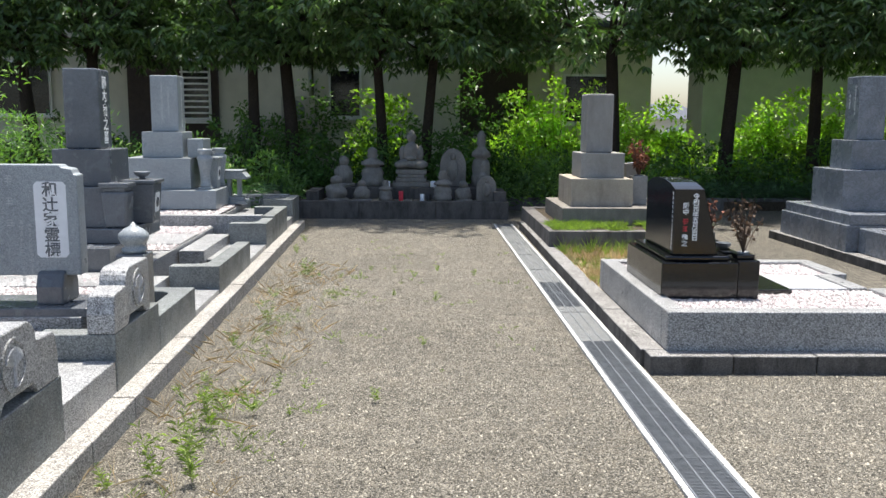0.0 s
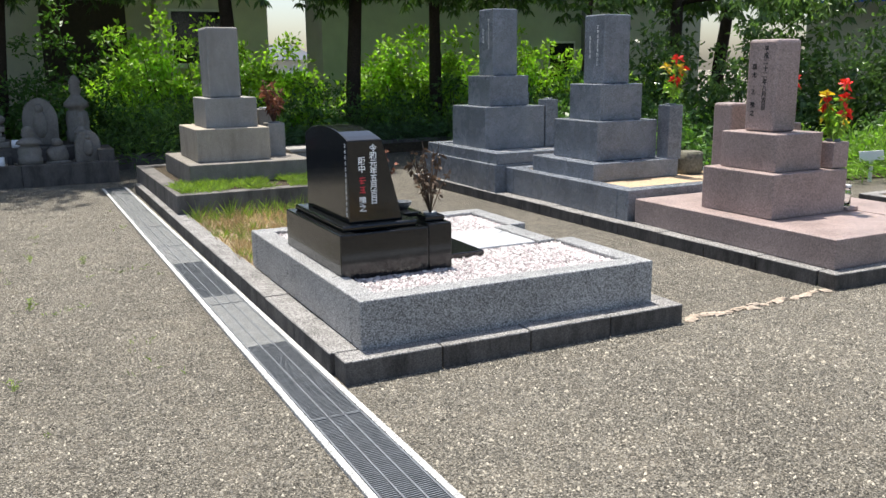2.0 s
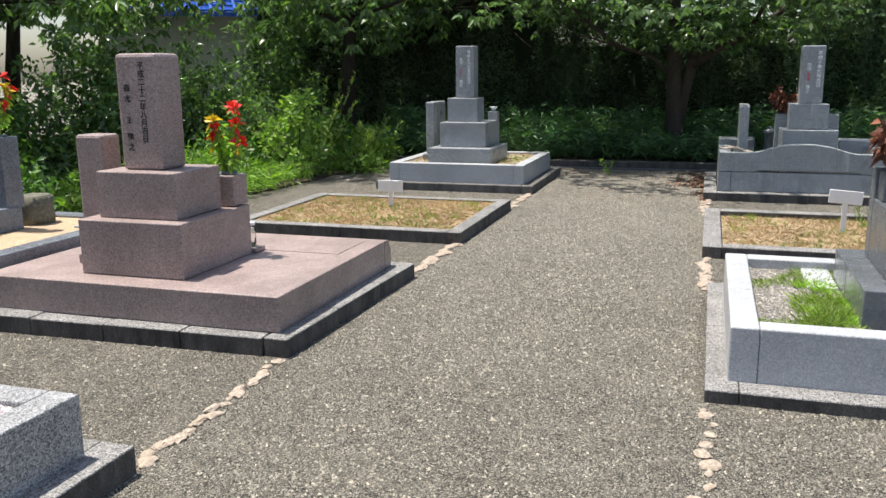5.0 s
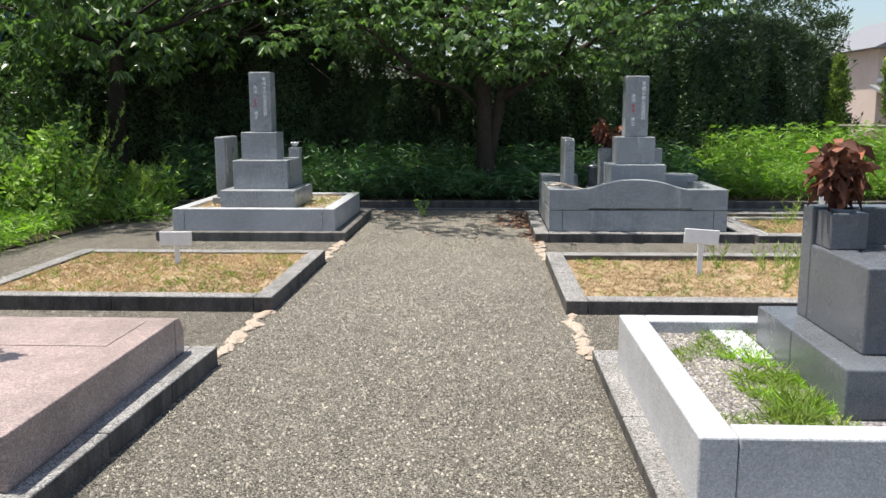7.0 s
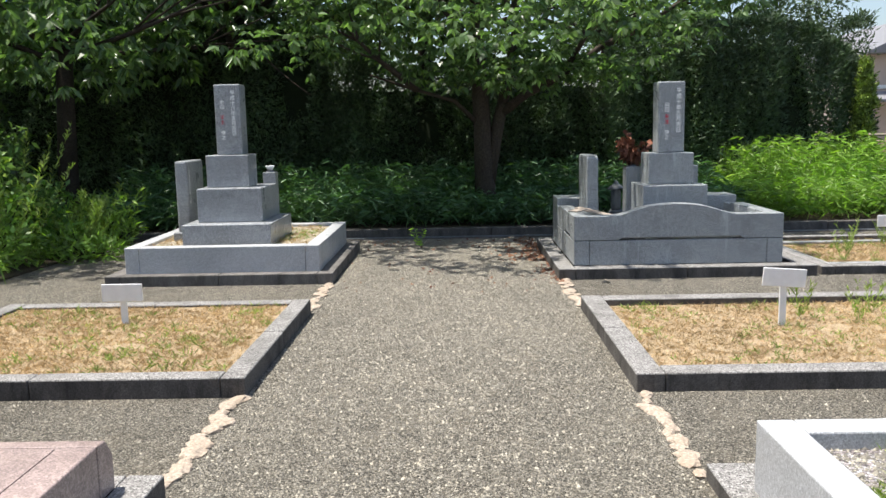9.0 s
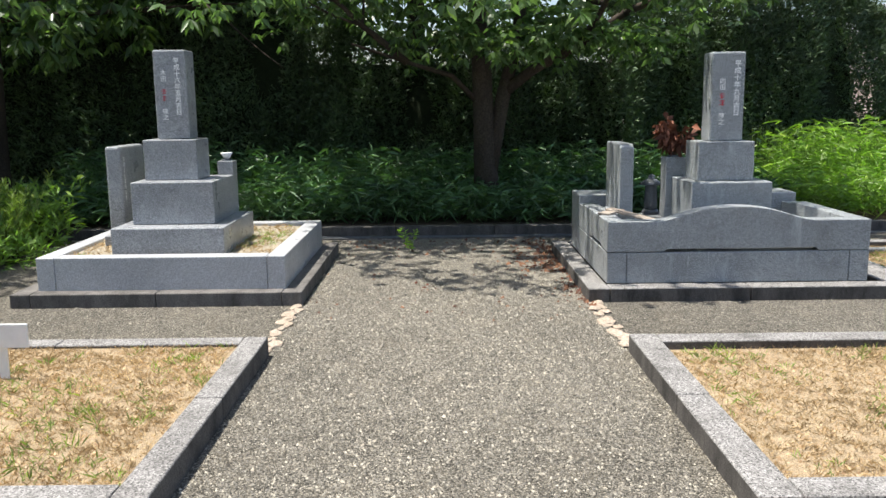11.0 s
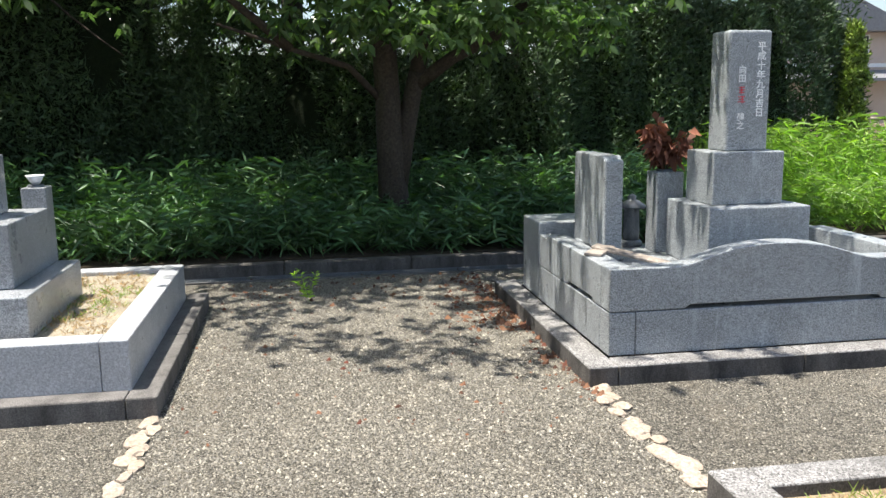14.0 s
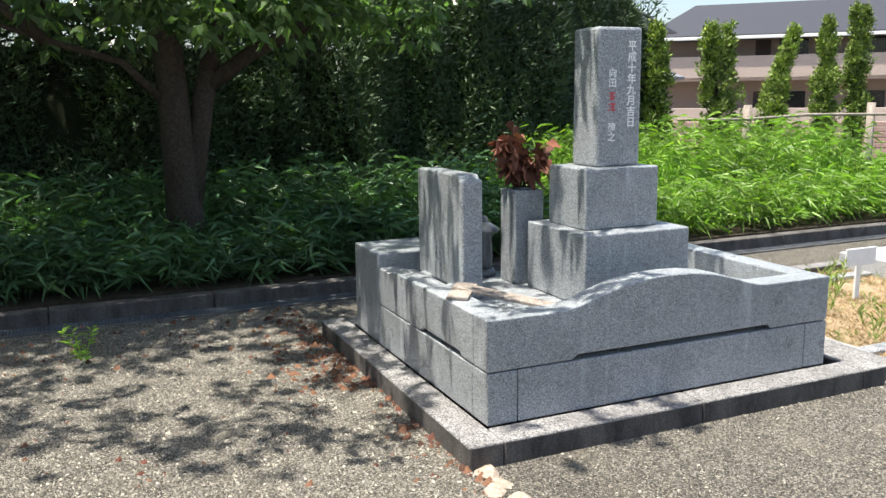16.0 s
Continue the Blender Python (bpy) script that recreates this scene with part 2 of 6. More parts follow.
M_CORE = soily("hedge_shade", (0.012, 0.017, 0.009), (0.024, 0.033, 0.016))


# ---- mesh tools ----
def part(name, bm, material, parent=None, label=""):
    me = bpy.data.meshes.new(name)
    if isinstance(bm, tuple):
        me.from_pydata(*bm)
    else:
        bm.to_mesh(me)
        bm.free()
    me.materials.append(material)
    ob = new(name, me)
    ob.parent = parent
    return tagged(ob, label)


def thing(name, label, category, group="", kind="", at=None):
    ob = new(name)
    ob.empty_display_size = 0.1
    if at is not None:
        ob.matrix_world = at
    return tagged(ob, label, category, group, kind)


def smooth(ob, on=True):
    for p in ob.data.polygons:
        p.use_smooth = on
    return ob


def box(x0, x1, y0, y1, z0, z1, bev=0.006, bm=None, seg=2):
    bm = bm or bmesh.new()
    v = [bm.verts.new((x, y, z)) for z in (z0, z1) for x, y in ((x0, y0), (x1, y0), (x1, y1), (x0, y1))]
    fs = [bm.faces.new([v[i] for i in f]) for f in ((3, 2, 1, 0), (4, 5, 6, 7), (0, 1, 5, 4), (1, 2, 6, 5), (2, 3, 7, 6), (3, 0, 4, 7))]
    if bev:
        es = list({e for f in fs for e in f.edges})
        bmesh.ops.bevel(bm, geom=es, offset=bev, segments=seg, profile=0.5, affect="EDGES")
    return bm


def prism(outline, lo, hi, axis="z", bev=0.006, bm=None, seg=2):
    """An outline (counter-clockwise in its plane) drawn out along an axis."""
    bm = bm or bmesh.new()
    put = {"z": lambda a, b, c: (a, b, c), "x": lambda a, b, c: (c, a, b), "y": lambda a, b, c: (a, c, b)}[axis]
    low = [bm.verts.new(put(a, b, lo)) for a, b in outline]
    top = [bm.verts.new(put(a, b, hi)) for a, b in outline]
    n = len(outline)
    fs = [bm.faces.new(low[::-1]), bm.faces.new(top)] + [bm.faces.new((low[i], low[(i + 1) % n], top[(i + 1) % n], top[i])) for i in range(n)]
    bmesh.ops.recalc_face_normals(bm, faces=fs)
    if bev:
        es = [e for e in {e for f in fs for e in f.edges} if e.calc_face_angle(0) > 0.5]
        bmesh.ops.bevel(bm, geom=es, offset=bev, segments=seg, profile=0.5, affect="EDGES")
    return bm


def lathe(profile, sides=20, at=(0, 0, 0), bm=None, squash=1.0):
    """A profile of (radius, height) turned round the upright axis."""
    bm = bm or bmesh.new()
    rings = []
    for r, z in profile:
        rings.append([bm.verts.new((at[0] + r * math.cos(2 * math.pi * i / sides), at[1] + squash * r * math.sin(2 * math.pi * i / sides), at[2] + z)) for i in range(sides)])
    for a, b in zip(rings, rings[1:]):
        for i in range(sides):
            bm.faces.new((a[i], a[(i + 1) % sides], b[(i + 1) % sides], b[i]))
    bm.faces.new(rings[0][::-1])
    bm.faces.new(rings[-1])
    return bm


def ball(at, size, bm=None, level=3, lumps=0.0, seed=0):
    bm = bm or bmesh.new()
    res = bmesh.ops.create_icosphere(bm, subdivisions=level, radius=1.0)
    for v in res["verts"]:
        k = 1 + lumps * noise.noise(v.co * 1.7 + Vector((seed * 7.1, 3.3, 1.7)))
        v.co = Vector((v.co.x * size[0], v.co.y * size[1], v.co.z * size[2])) * k + Vector(at)
    return bm


def tube(points, radii, sides=8, bm=None, wob=0.0):
    bm = bm or bmesh.new()
    rings = []
    for i, p in enumerate(points):
        a, b = Vector(points[max(i - 1, 0)]), Vector(points[min(i + 1, len(points) - 1)])
        q = (b - a).to_track_quat("Z", "Y")
        ring = []
        for k in range(sides):
            an = 2 * math.pi * k / sides
            off = Vector((math.cos(an), math.sin(an), 0)) * radii[i]
            if wob:
                off *= 1 + wob * noise.noise(Vector(p) * 2.5 + off * 6)
            ring.append(bm.verts.new(Vector(p) + q @ off))
        rings.append(ring)
    for a, b in zip(rings, rings[1:]):
        for k in range(sides):
            bm.faces.new((a[k], a[(k + 1) % sides], b[(k + 1) % sides], b[k]))
    bm.faces.new(rings[0][::-1])
    bm.faces.new(rings[-1])
    return bm


def rough_up(bm, amount, scale=6.0, seed=0.0):
    for v in bm.verts:
        v.co += noise.noise_vector(v.co * scale + Vector((seed, 0, 0))) * amount
    return bm


def blades(pos, along, width, fold=0.25, mid=0.5, droop=0.0):
    """Leaf mesh: one folded blade at each place, drawn out along its own way; two triangles a side when it droops."""
    pos, along = np.asarray(pos, float), np.asarray(along, float)
    n = len(pos)
    length = np.linalg.norm(along, axis=1, keepdims=True) + 1e-9
    d = along / length
    side = np.cross(d, np.random.normal(size=(n, 3)))
    side /= np.linalg.norm(side, axis=1, keepdims=True) + 1e-9
    up = np.cross(side, d)
    w = np.broadcast_to(np.asarray(width, float).reshape(-1, 1), (n, 1))
    centre = pos + along * mid
    tip = pos + along
    if droop:
        tip = tip - np.array([0, 0, 1.0]) * length * droop
    v = np.stack([pos, centre + side * w + up * w * fold, tip, centre - side * w + up * w * fold], 1).reshape(-1, 3)
    i = np.arange(n)[:, None] * 4
    f = np.concatenate([i + [0, 1, 2], i + [0, 2, 3]], 0)
    return v, f


def mesh_of(name, v, f, material, parent=None, label=""):
    me = bpy.data.meshes.new(name)
    me.vertices.add(len(v))
    me.vertices.foreach_set("co", np.asarray(v, np.float32).ravel())
    k = f.shape[1]
    me.loops.add(f.size)
    me.loops.foreach_set("vertex_index", f.astype(np.int32).ravel())
    me.polygons.add(len(f))
    me.polygons.foreach_set("loop_start", np.arange(0, f.size, k, dtype=np.int32))
    me.polygons.foreach_set("loop_total", np.full(len(f), k, np.int32))
    me.update()
    me.validate()
    me.materials.append(material)
    ob = new(name, me)
    ob.parent = parent
    return tagged(ob, label)


def away(n, lift=0.0):
    v = np.random.normal(size=(n, 3))
    v /= np.linalg.norm(v, axis=1, keepdims=True)
    v[:, 2] += lift
    return v / (np.linalg.norm(v, axis=1, keepdims=True) + 1e-9)


def clump(centres, radii, per, size, width, lift=0.2, shell=0.55, droop=0.0, fold=0.25):
    """Leaves in loose clumps round given centres, denser towards each clump's skin."""
    pos, way, wid = [], [], []
    for c, r in zip(centres, radii):
        d = away(per)
        k = (shell + (1 - shell) * np.random.rand(per, 1)) * np.asarray(r)
        pos.append(np.asarray(c) + d * k)
        a = d * 0.7 + away(per, lift)
        a /= np.linalg.norm(a, axis=1, keepdims=True) + 1e-9
        s = size * (0.6 + 0.8 * np.random.rand(per, 1))
        way.append(a * s)
        wid.append(width / size * s)
    return blades(np.concatenate(pos), np.concatenate(way), np.concatenate(wid), fold, 0.45, droop)


def whorls(centres, radius, per, leaf, width, rays=7, droop=0.55, flat=0.7):
    """Crowns of drooping leaves: each clump carries rosettes of leaves that hang outwards from a twig's end."""
    c = np.asarray(centres)
    n = len(c) * per
    d = away(n)
    hub = np.repeat(c, per, 0) + d * radius * (0.45 + 0.55 * np.random.rand(n, 1)) * (1.1, 1.1, flat)
    a = np.random.rand(n, 1) * 6.283 + np.arange(rays)[None] * 6.283 / rays + np.random.normal(size=(n, rays)) * 0.25
    way = np.stack([np.cos(a), np.sin(a), -droop * (0.5 + np.random.rand(n, rays))], -1) + d[:, None] * 0.5
    way = way / np.linalg.norm(way, axis=-1, keepdims=True) * leaf * (0.65 + 0.6 * np.random.rand(n, rays, 1))
    w = width * (0.7 + 0.6 * np.random.rand(n * rays))
    return blades(np.repeat(hub, rays, 0), way.reshape(-1, 3), w, 0.3, 0.5, 0.18)


def lettering(text, size, parent, at, material, name="inscription", spacing=1.0, label=""):
    """Upright writing, one sign below the other; at: pose whose x runs along the writing's width, y up, z out of the stone."""
    c = bpy.data.curves.new(name, "FONT")
    c.body = "\n".join(text)
    c.size, c.align_x, c.align_y, c.space_line, c.extrude, c.offset = size, "CENTER", "TOP", spacing, 0.0008, size * 0.018
    tmp = bpy.data.objects.new(name, c)
    scene.collection.objects.link(tmp)
    me = bpy.data.meshes.new_from_object(tmp.evaluated_get(bpy.context.evaluated_depsgraph_get()))
    bpy.data.objects.remove(tmp)
    me.name = name
    me.materials.clear()
    me.materials.append(material)
    ob = new(name, me)
    ob.parent = parent
    ob.matrix_local = at
    return tagged(ob, label, kind="stuff")


def strokes(count, size, parent, at, material, name="inscription", pitch=1.1, label=""):
    """Writing that cannot be read: short crossing bars, one group below the other."""
    bm = bmesh.new()
    for i in range(count):
        y = -i * size * pitch
        for k in range(3):
            yy = y - size * (0.15 + 0.3 * k)
            w = size * random.uniform(0.25, 0.45)
            box(-w, w, yy - size * 0.05, yy + size * 0.05, 0, 0.001, 0, bm)
        xx = random.uniform(-0.15, 0.15) * size
        box(xx - size * 0.05, xx + size * 0.05, y - size * 0.9, y - size * 0.05, 0.0003, 0.0013, 0, bm)
    ob = part(name, bm, material, parent, label)
    ob.matrix_local = at
    return tagged(ob, kind="stuff")


FACE_W, FACE_S, FACE_E, FACE_N = (90, 0, -90), (90, 0, 0), (90, 0, 90), (90, 0, 180)


def on_face(x, y, z, turn):
    return pose(x, y, z, *turn)


# ---- ground ----
def ground_sheet():
    xs, ys = [-300, -40, 19, 25, 60, 300], [-300, -40, 40, 300]
    bm = bmesh.new()
    g = [[bm.verts.new((x, y, -1.7 if x >= 25 else 0.0)) for y in ys] for x in xs]
    for i in range(len(xs) - 1):
        for j in range(len(ys) - 1):
            bm.faces.new((g[i][j], g[i + 1][j], g[i + 1][j + 1], g[i][j + 1]))
    return tagged(part("ground", bm, M_GRAVEL), "grey crushed gravel ground of the graveyard", "ground", kind="structure")


ground_sheet()


def bed(name, outline, top, label, material=M_SOIL):
    bm = prism(outline, -0.05, top, bev=0)
    return tagged(part(name, bm, material), label, "soil", kind="structure")


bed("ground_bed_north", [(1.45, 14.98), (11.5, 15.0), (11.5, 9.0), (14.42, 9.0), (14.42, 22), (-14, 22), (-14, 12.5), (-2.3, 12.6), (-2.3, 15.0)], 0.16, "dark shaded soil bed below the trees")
bed("ground_bed_east", [(14.42, -14), (20, -14), (20, 8.995), (14.42, 8.995)], 0.10, "dark soil bed below the hedge")
bed("ground_bed_northeast", [(8.2, 8.9), (11.0, 8.5), (14.415, 8.3), (14.415, 8.99), (11.49, 8.99), (11.49, 13.0), (7.9, 13.0)], 0.02, "dry trodden soil below the bushes")


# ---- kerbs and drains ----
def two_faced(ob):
    """Kerb stones: a worn pale tread; sides darkened in colour for mould and shade."""
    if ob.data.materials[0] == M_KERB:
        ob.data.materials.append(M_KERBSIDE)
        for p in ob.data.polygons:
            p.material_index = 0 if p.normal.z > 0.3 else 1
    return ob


def kerb_run(name, a, b, width, height, pieces, label, material=M_KERB, cat="kerb"):
    """A row of kerb stones from a to b, on the left of that way."""
    a, b = Vector((*a, 0)), Vector((*b, 0))
    d = b - a
    run = thing(name, label, cat, kind="structure", at=pose(a.x, a.y, 0, 0, 0, math.degrees(math.atan2(d.y, d.x))))
    L = d.length / pieces
    bm = box(0.003, L - 0.003, 0, width, -0.04, height, 0.007)
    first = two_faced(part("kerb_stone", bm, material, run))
    for i in range(1, pieces):
        o = new("kerb_stone", first.data)
        o.parent, o.location = run, (i * L, 0, random.uniform(-0.003, 0.003))
    return run


KN, KS = 5.205, 3.155
kerb_run("kerb_west", (-1.215, -1.0), (-1.675, 12.2), 0.16, 0.12, 22, "pale concrete kerb along the older graves", M_KERBW)
kerb_run("kerb_plot_black", (1.385, 12.3), (1.40, 5.355), 0.15, 0.11, 12, "stained concrete kerb beside the drain")
kerb_run("kerb_plot_black_front", (1.415, KN - 0.015), (3.455, KN - 0.015), 0.15, 0.115, 4, "concrete kerb before the white gravel plot")
kerb_run("kerb_plot_black_side", (3.455, 5.343), (3.40, 7.45), 0.13, 0.114, 4, "concrete kerb beside the white gravel plot")
kerb_run("kerb_plot_pink", (4.66, 11.45), (4.797, 5.405), 0.14, 0.105, 12, "concrete kerb below the raised plots")
kerb_run("kerb_plot_pink_front", (4.80, 5.258), (6.715, 5.20), 0.14, 0.105, 3, "concrete kerb before the pink granite plot")
kerb_run("kerb_plot_pink_side", (6.719, 5.345), (6.68, 7.4), 0.13, 0.105, 4, "concrete kerb beside the pink granite plot")


def kerb_frame(name, x0, x1, y0, y1, height, w, label, material=M_KERB):
    """Kerb stones round an oblong, joined at the corners."""
    run = thing(name, label, "kerb", kind="structure")
    for a0, a1, b0, b1 in ((x0, x1, y0, y0 + w), (x0, x1, y1 - w, y1)):
        h = (a0 + a1) / 2
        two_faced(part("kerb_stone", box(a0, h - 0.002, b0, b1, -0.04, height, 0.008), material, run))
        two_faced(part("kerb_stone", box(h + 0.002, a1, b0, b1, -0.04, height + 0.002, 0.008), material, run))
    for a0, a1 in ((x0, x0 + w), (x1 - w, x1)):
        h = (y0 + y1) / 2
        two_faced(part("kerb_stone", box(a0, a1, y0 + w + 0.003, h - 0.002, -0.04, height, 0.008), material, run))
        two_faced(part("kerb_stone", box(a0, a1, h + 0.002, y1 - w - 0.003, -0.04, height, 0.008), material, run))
    return run


kerb_frame("kerb_empty_plot_north", 7.94, 9.93, KN, 7.5, 0.11, 0.13, "pale concrete kerb round an empty grassy plot")
kerb_frame("kerb_empty_plot_south", 7.94, 9.94, 0.0, KS + 0.01, 0.10, 0.15, "pale concrete kerb round an empty grassy plot")
kerb_frame("kerb_plot_near_south", 1.55, 3.635, 0.9, KS, 0.06, 0.14, "low concrete kerb round an empty grassy plot")
kerb_frame("kerb_plot_white", 4.79, 6.855, 0.9, KS - 0.035, 0.065, 0.15, "low concrete kerb below the pale plot")
kerb_frame("kerb_plot_east_north", 11.12, 13.25, KN + 0.01, 7.28, 0.10, 0.14, "stained concrete kerb below the grave plot", M_KERBDARK)
kerb_frame("kerb_plot_east_south", 11.12, 13.2, 0.9, KS + 0.035, 0.10, 0.15, "stained concrete kerb below the grave plot")
kerb_frame("kerb_plot_far_south", 11.16, 13.2, -1.9, 0.85, 0.08, 0.12, "concrete kerb round an empty weedy plot")
kerb_run("kerb_hedge", (14.30, -12.0), (14.30, 8.9), 0.12, 0.11, 20, "dark concrete kerb before the hedge bed", M_KERBSIDE)
kerb_run("kerb_north", (1.32, 14.85), (11.4, 15.2), 0.12, 0.22, 12, "weathered concrete kerb before the shrub bed", M_KERBDARK)


M_RIM = aggregate("pale_drain_rim", (0.52, 0.52, 0.51), (0.22, 0.21, 0.20), 0.5)
M_SILT = soily("grey_silt", (0.20, 0.20, 0.19), (0.30, 0.30, 0.285), 9)


def drain(name, a, b, w, rail, bars, pitch, label, silted=(), rim=M_RIM):
    """A channel with a grating: pale side rails, cross bars and three long bars over a flat strip whose near-black
    colour is the channel's inner shade.
    """
    a, b = Vector((*a, 0)), Vector((*b, 0))
    d = b - a
    L = d.length
    t = thing(name, label, "drain", kind="structure", at=pose(a.x, a.y, 0, 0, 0, math.degrees(math.atan2(d.y, d.x))))
    part("trough_shade", box(0, L, rail, w - rail, -0.01, 0.004, 0), M_DRAIN, t)
    for y in (0, w - rail):
        part("rim", box(0, L, y, y + rail, -0.02, 0.016, 0.003), rim, t, "worn concrete rim")
    for s0, s1 in silted:
        part("silt", box(s0, s1, rail + 0.003, w - rail - 0.003, 0.0045, 0.0115, 0), M_SILT, t, "grey silt filling the grating")
    n = max(1, round(L / 1.0))
    step = L / n
    xs = np.arange(0.012, step - 0.008, pitch)
    bm = bmesh.new()
    for x in xs:
        box(x, x + pitch * 0.35, rail + 0.004, w - rail - 0.004, 0.005, 0.012, 0, bm)
    for y in np.linspace(rail + 0.004, w - rail - 0.010, bars):
        box(0.004, step - 0.004, y, y + 0.007, 0.005, 0.0145, 0, bm)
    for x in (0.003, step - 0.009):
        box(x, x + 0.006, rail + 0.004, w - rail - 0.004, 0.005, 0.0145, 0, bm)
    first = part("grating", bm, M_STEEL, t, "galvanised steel grating")
    for i in range(1, n):
        o = new("grating", first.data)
        o.parent, o.location = t, (i * step, 0, 0)
        tagged(o, "galvanised steel grating")
    return t


drain("drain_main", (1.430, 0.92), (1.338, 12.75), 0.29, 0.030, 4, 0.014, "steel-grated drain along the gravel path", ((5.02, 6.12), (7.2, 11.7)))
drain("drain_hedge", (14.27, -6.0), (14.22, 8.0), 0.22, 0.012, 5, 0.02, "steel-grated drain before the hedge bed", (), M_KERBDARK)

# ---- gravel, grass and weeds ----
FACES = np.array([[0, 1, 2], [0, 2, 3], [0, 3, 4], [0, 4, 1]])


def pebbles(name, n, area, size, z, material, label, category="gravel"):
    """Loose stones: squashed eight-sided bits of uneven size, strewn over an area (a function that gives n places)."""
    p = area(n)
    s = size * (0.5 + 1.1 * np.random.rand(len(p), 1, 1) ** 3)
    base = np.array([[0, 0, 1], [1, 0, 0], [0, 1, 0], [-1, 0, 0], [0, -1, 0]], float) - (0, 0, 0.3)
    v = base[None] * (0.5 + 0.85 * np.random.rand(len(p), 5, 1)) * s * np.array([1.15, 0.85, 0.95])
    v[:, 0, :2] += (np.random.rand(len(p), 2) - 0.5) * s[:, 0] * 1.1
    an = np.random.rand(len(p)) * 6.283
    c, q = np.cos(an)[:, None], np.sin(an)[:, None]
    v = np.stack([v[..., 0] * c - v[..., 1] * q, v[..., 0] * q + v[..., 1] * c, v[..., 2]], -1)
    zz = np.broadcast_to(np.asarray(z, float), (len(p),))
    v += np.concatenate([p, zz[:, None]], 1)[:, None] + s * np.array([0, 0, 0.2])
    f = (FACES[None] + 5 * np.arange(len(p))[:, None, None]).reshape(-1, 3)
    return tagged(mesh_of(name, v.reshape(-1, 3), f, material), label, category, kind="stuff")


def oblong(x0, x1, y0, y1):
    return lambda n: np.random.rand(n, 2) * (x1 - x0, y1 - y0) + (x0, y0)


def stony(name, colours):
    m, nt, b = nodes_of(name, 0.9, spec=0.25)
    rnd = nt.nodes.new("ShaderNodeNewGeometry").outputs["Random Per Island"]
    k = len(colours)
    c = ramp(nt, rnd, [(i / k, col) for i, col in enumerate(colours)])
    c = mix(nt, c, ramp(nt, grain(nt, 160, 3), [(0.3, 0.75), (0.7, 1.25)]), 1.0, "MULTIPLY")
    nt.links.new(c, b.inputs["Base Color"])
    return m


M_PEB = stony("mixed_pebbles", [(0.08, 0.075, 0.066), (0.23, 0.214, 0.178), (0.14, 0.132, 0.114), (0.29, 0.268, 0.218), (0.18, 0.17, 0.145), (0.46, 0.424, 0.342), (0.25, 0.234, 0.195), (0.15, 0.14, 0.122)])
M_PEBW = stony("white_pebbles", [(0.46, 0.43, 0.43), (0.60, 0.58, 0.575), (0.27, 0.225, 0.235), (0.52, 0.50, 0.495), (0.66, 0.65, 0.645), (0.13, 0.105, 0.11), (0.40, 0.35, 0.355)])
pebbles("gravel", 105000, oblong(-1.3, 4.8, 1.2, 5.2), 0.0055, 0.0, M_PEB, "loose grey crushed stones on the path")
pebbles("gravel", 100000, oblong(4.8, 14.2, 3.16, 5.2), 0.0057, 0.0, M_PEB, "loose grey crushed stones on the path")
pebbles("gravel", 34000, oblong(3.3, 14.2, 5.2, 8.2), 0.006, 0.0, M_PEB, "loose grey crushed stones beside the plots")
pebbles("gravel", 32000, oblong(3.6, 14.2, 0.4, 3.16), 0.0058, 0.0, M_PEB, "loose grey crushed stones beside the plots")
pebbles("gravel", 9000, oblong(1.3, 5.0, 5.2, 7.6), 0.006, 0.0, M_PEB, "loose grey crushed stones beside the plots")
pebbles("gravel", 52000, oblong(-1.6, 1.05, 5.2, 13.4), 0.0058, 0.0, M_PEB, "loose grey crushed stones on the path")


def tufts(n, area, z, blade, height, width, lean=0.5):
    """Places and ways of grass blades, several to a tuft."""
    c = area(n)
    p = np.repeat(c, blade, 0) + np.random.normal(size=(n * blade, 2)) * 0.012
    h = np.repeat(height * (0.4 + 0.9 * np.random.rand(n)), blade) * (0.6 + 0.6 * np.random.rand(n * blade))
    way = np.concatenate([np.random.normal(size=(n * blade, 2)) * lean, np.ones((n * blade, 1))], 1)
    way = way / np.linalg.norm(way, axis=1, keepdims=True) * h[:, None]
    return blades(np.concatenate([p, np.full((n * blade, 1), z)], 1), way, np.full(n * blade, width), 0.2, 0.4, 0.15)


def patchy(area, scale, threshold, seed=0.0):
    def f(n):
        p = area(n * 3)
        k = [noise.noise(Vector((x * scale, y * scale, seed))) > threshold for x, y in p]
        return p[np.array(k)][:n]
    return f


def grass(name, n, area, z, blade, height, width, material, label, lean=0.5):
    c = area(n)
    v, f = tufts(len(c), lambda _: c, z, blade, height, width, lean)
    return tagged(mesh_of(name, v, f, material), label, "grass", kind="stuff")


def grassy_plot(x0, x1, y0, y1, z, seed):
    part_ob = part("plot_soil", rough_up(box(x0, x1, y0, y1, -0.02, z, 0), 0.0), M_SAND)
    tagged(part_ob, "dry sandy soil of an empty plot", "soil", kind="structure")
    a = oblong(x0 + 0.02, x1 - 0.02, y0 + 0.02, y1 - 0.02)
    grass("dry_grass", 3600, patchy(a, 2.6, -0.5, seed), z, 6, 0.04, 0.0022, M_DRY, "short dry straw-coloured grass on sandy soil", 1.0)
    grass("green_grass", 380, patchy(a, 2.4, -0.1, seed + 3), z, 5, 0.065, 0.0025, M_WEED, "sparse green grass on sandy soil", 0.7)
    pebbles("soil_crumbs", 9000, a, 0.0075, z, M_CRUMB, "loose crumbs of sandy soil", "soil")


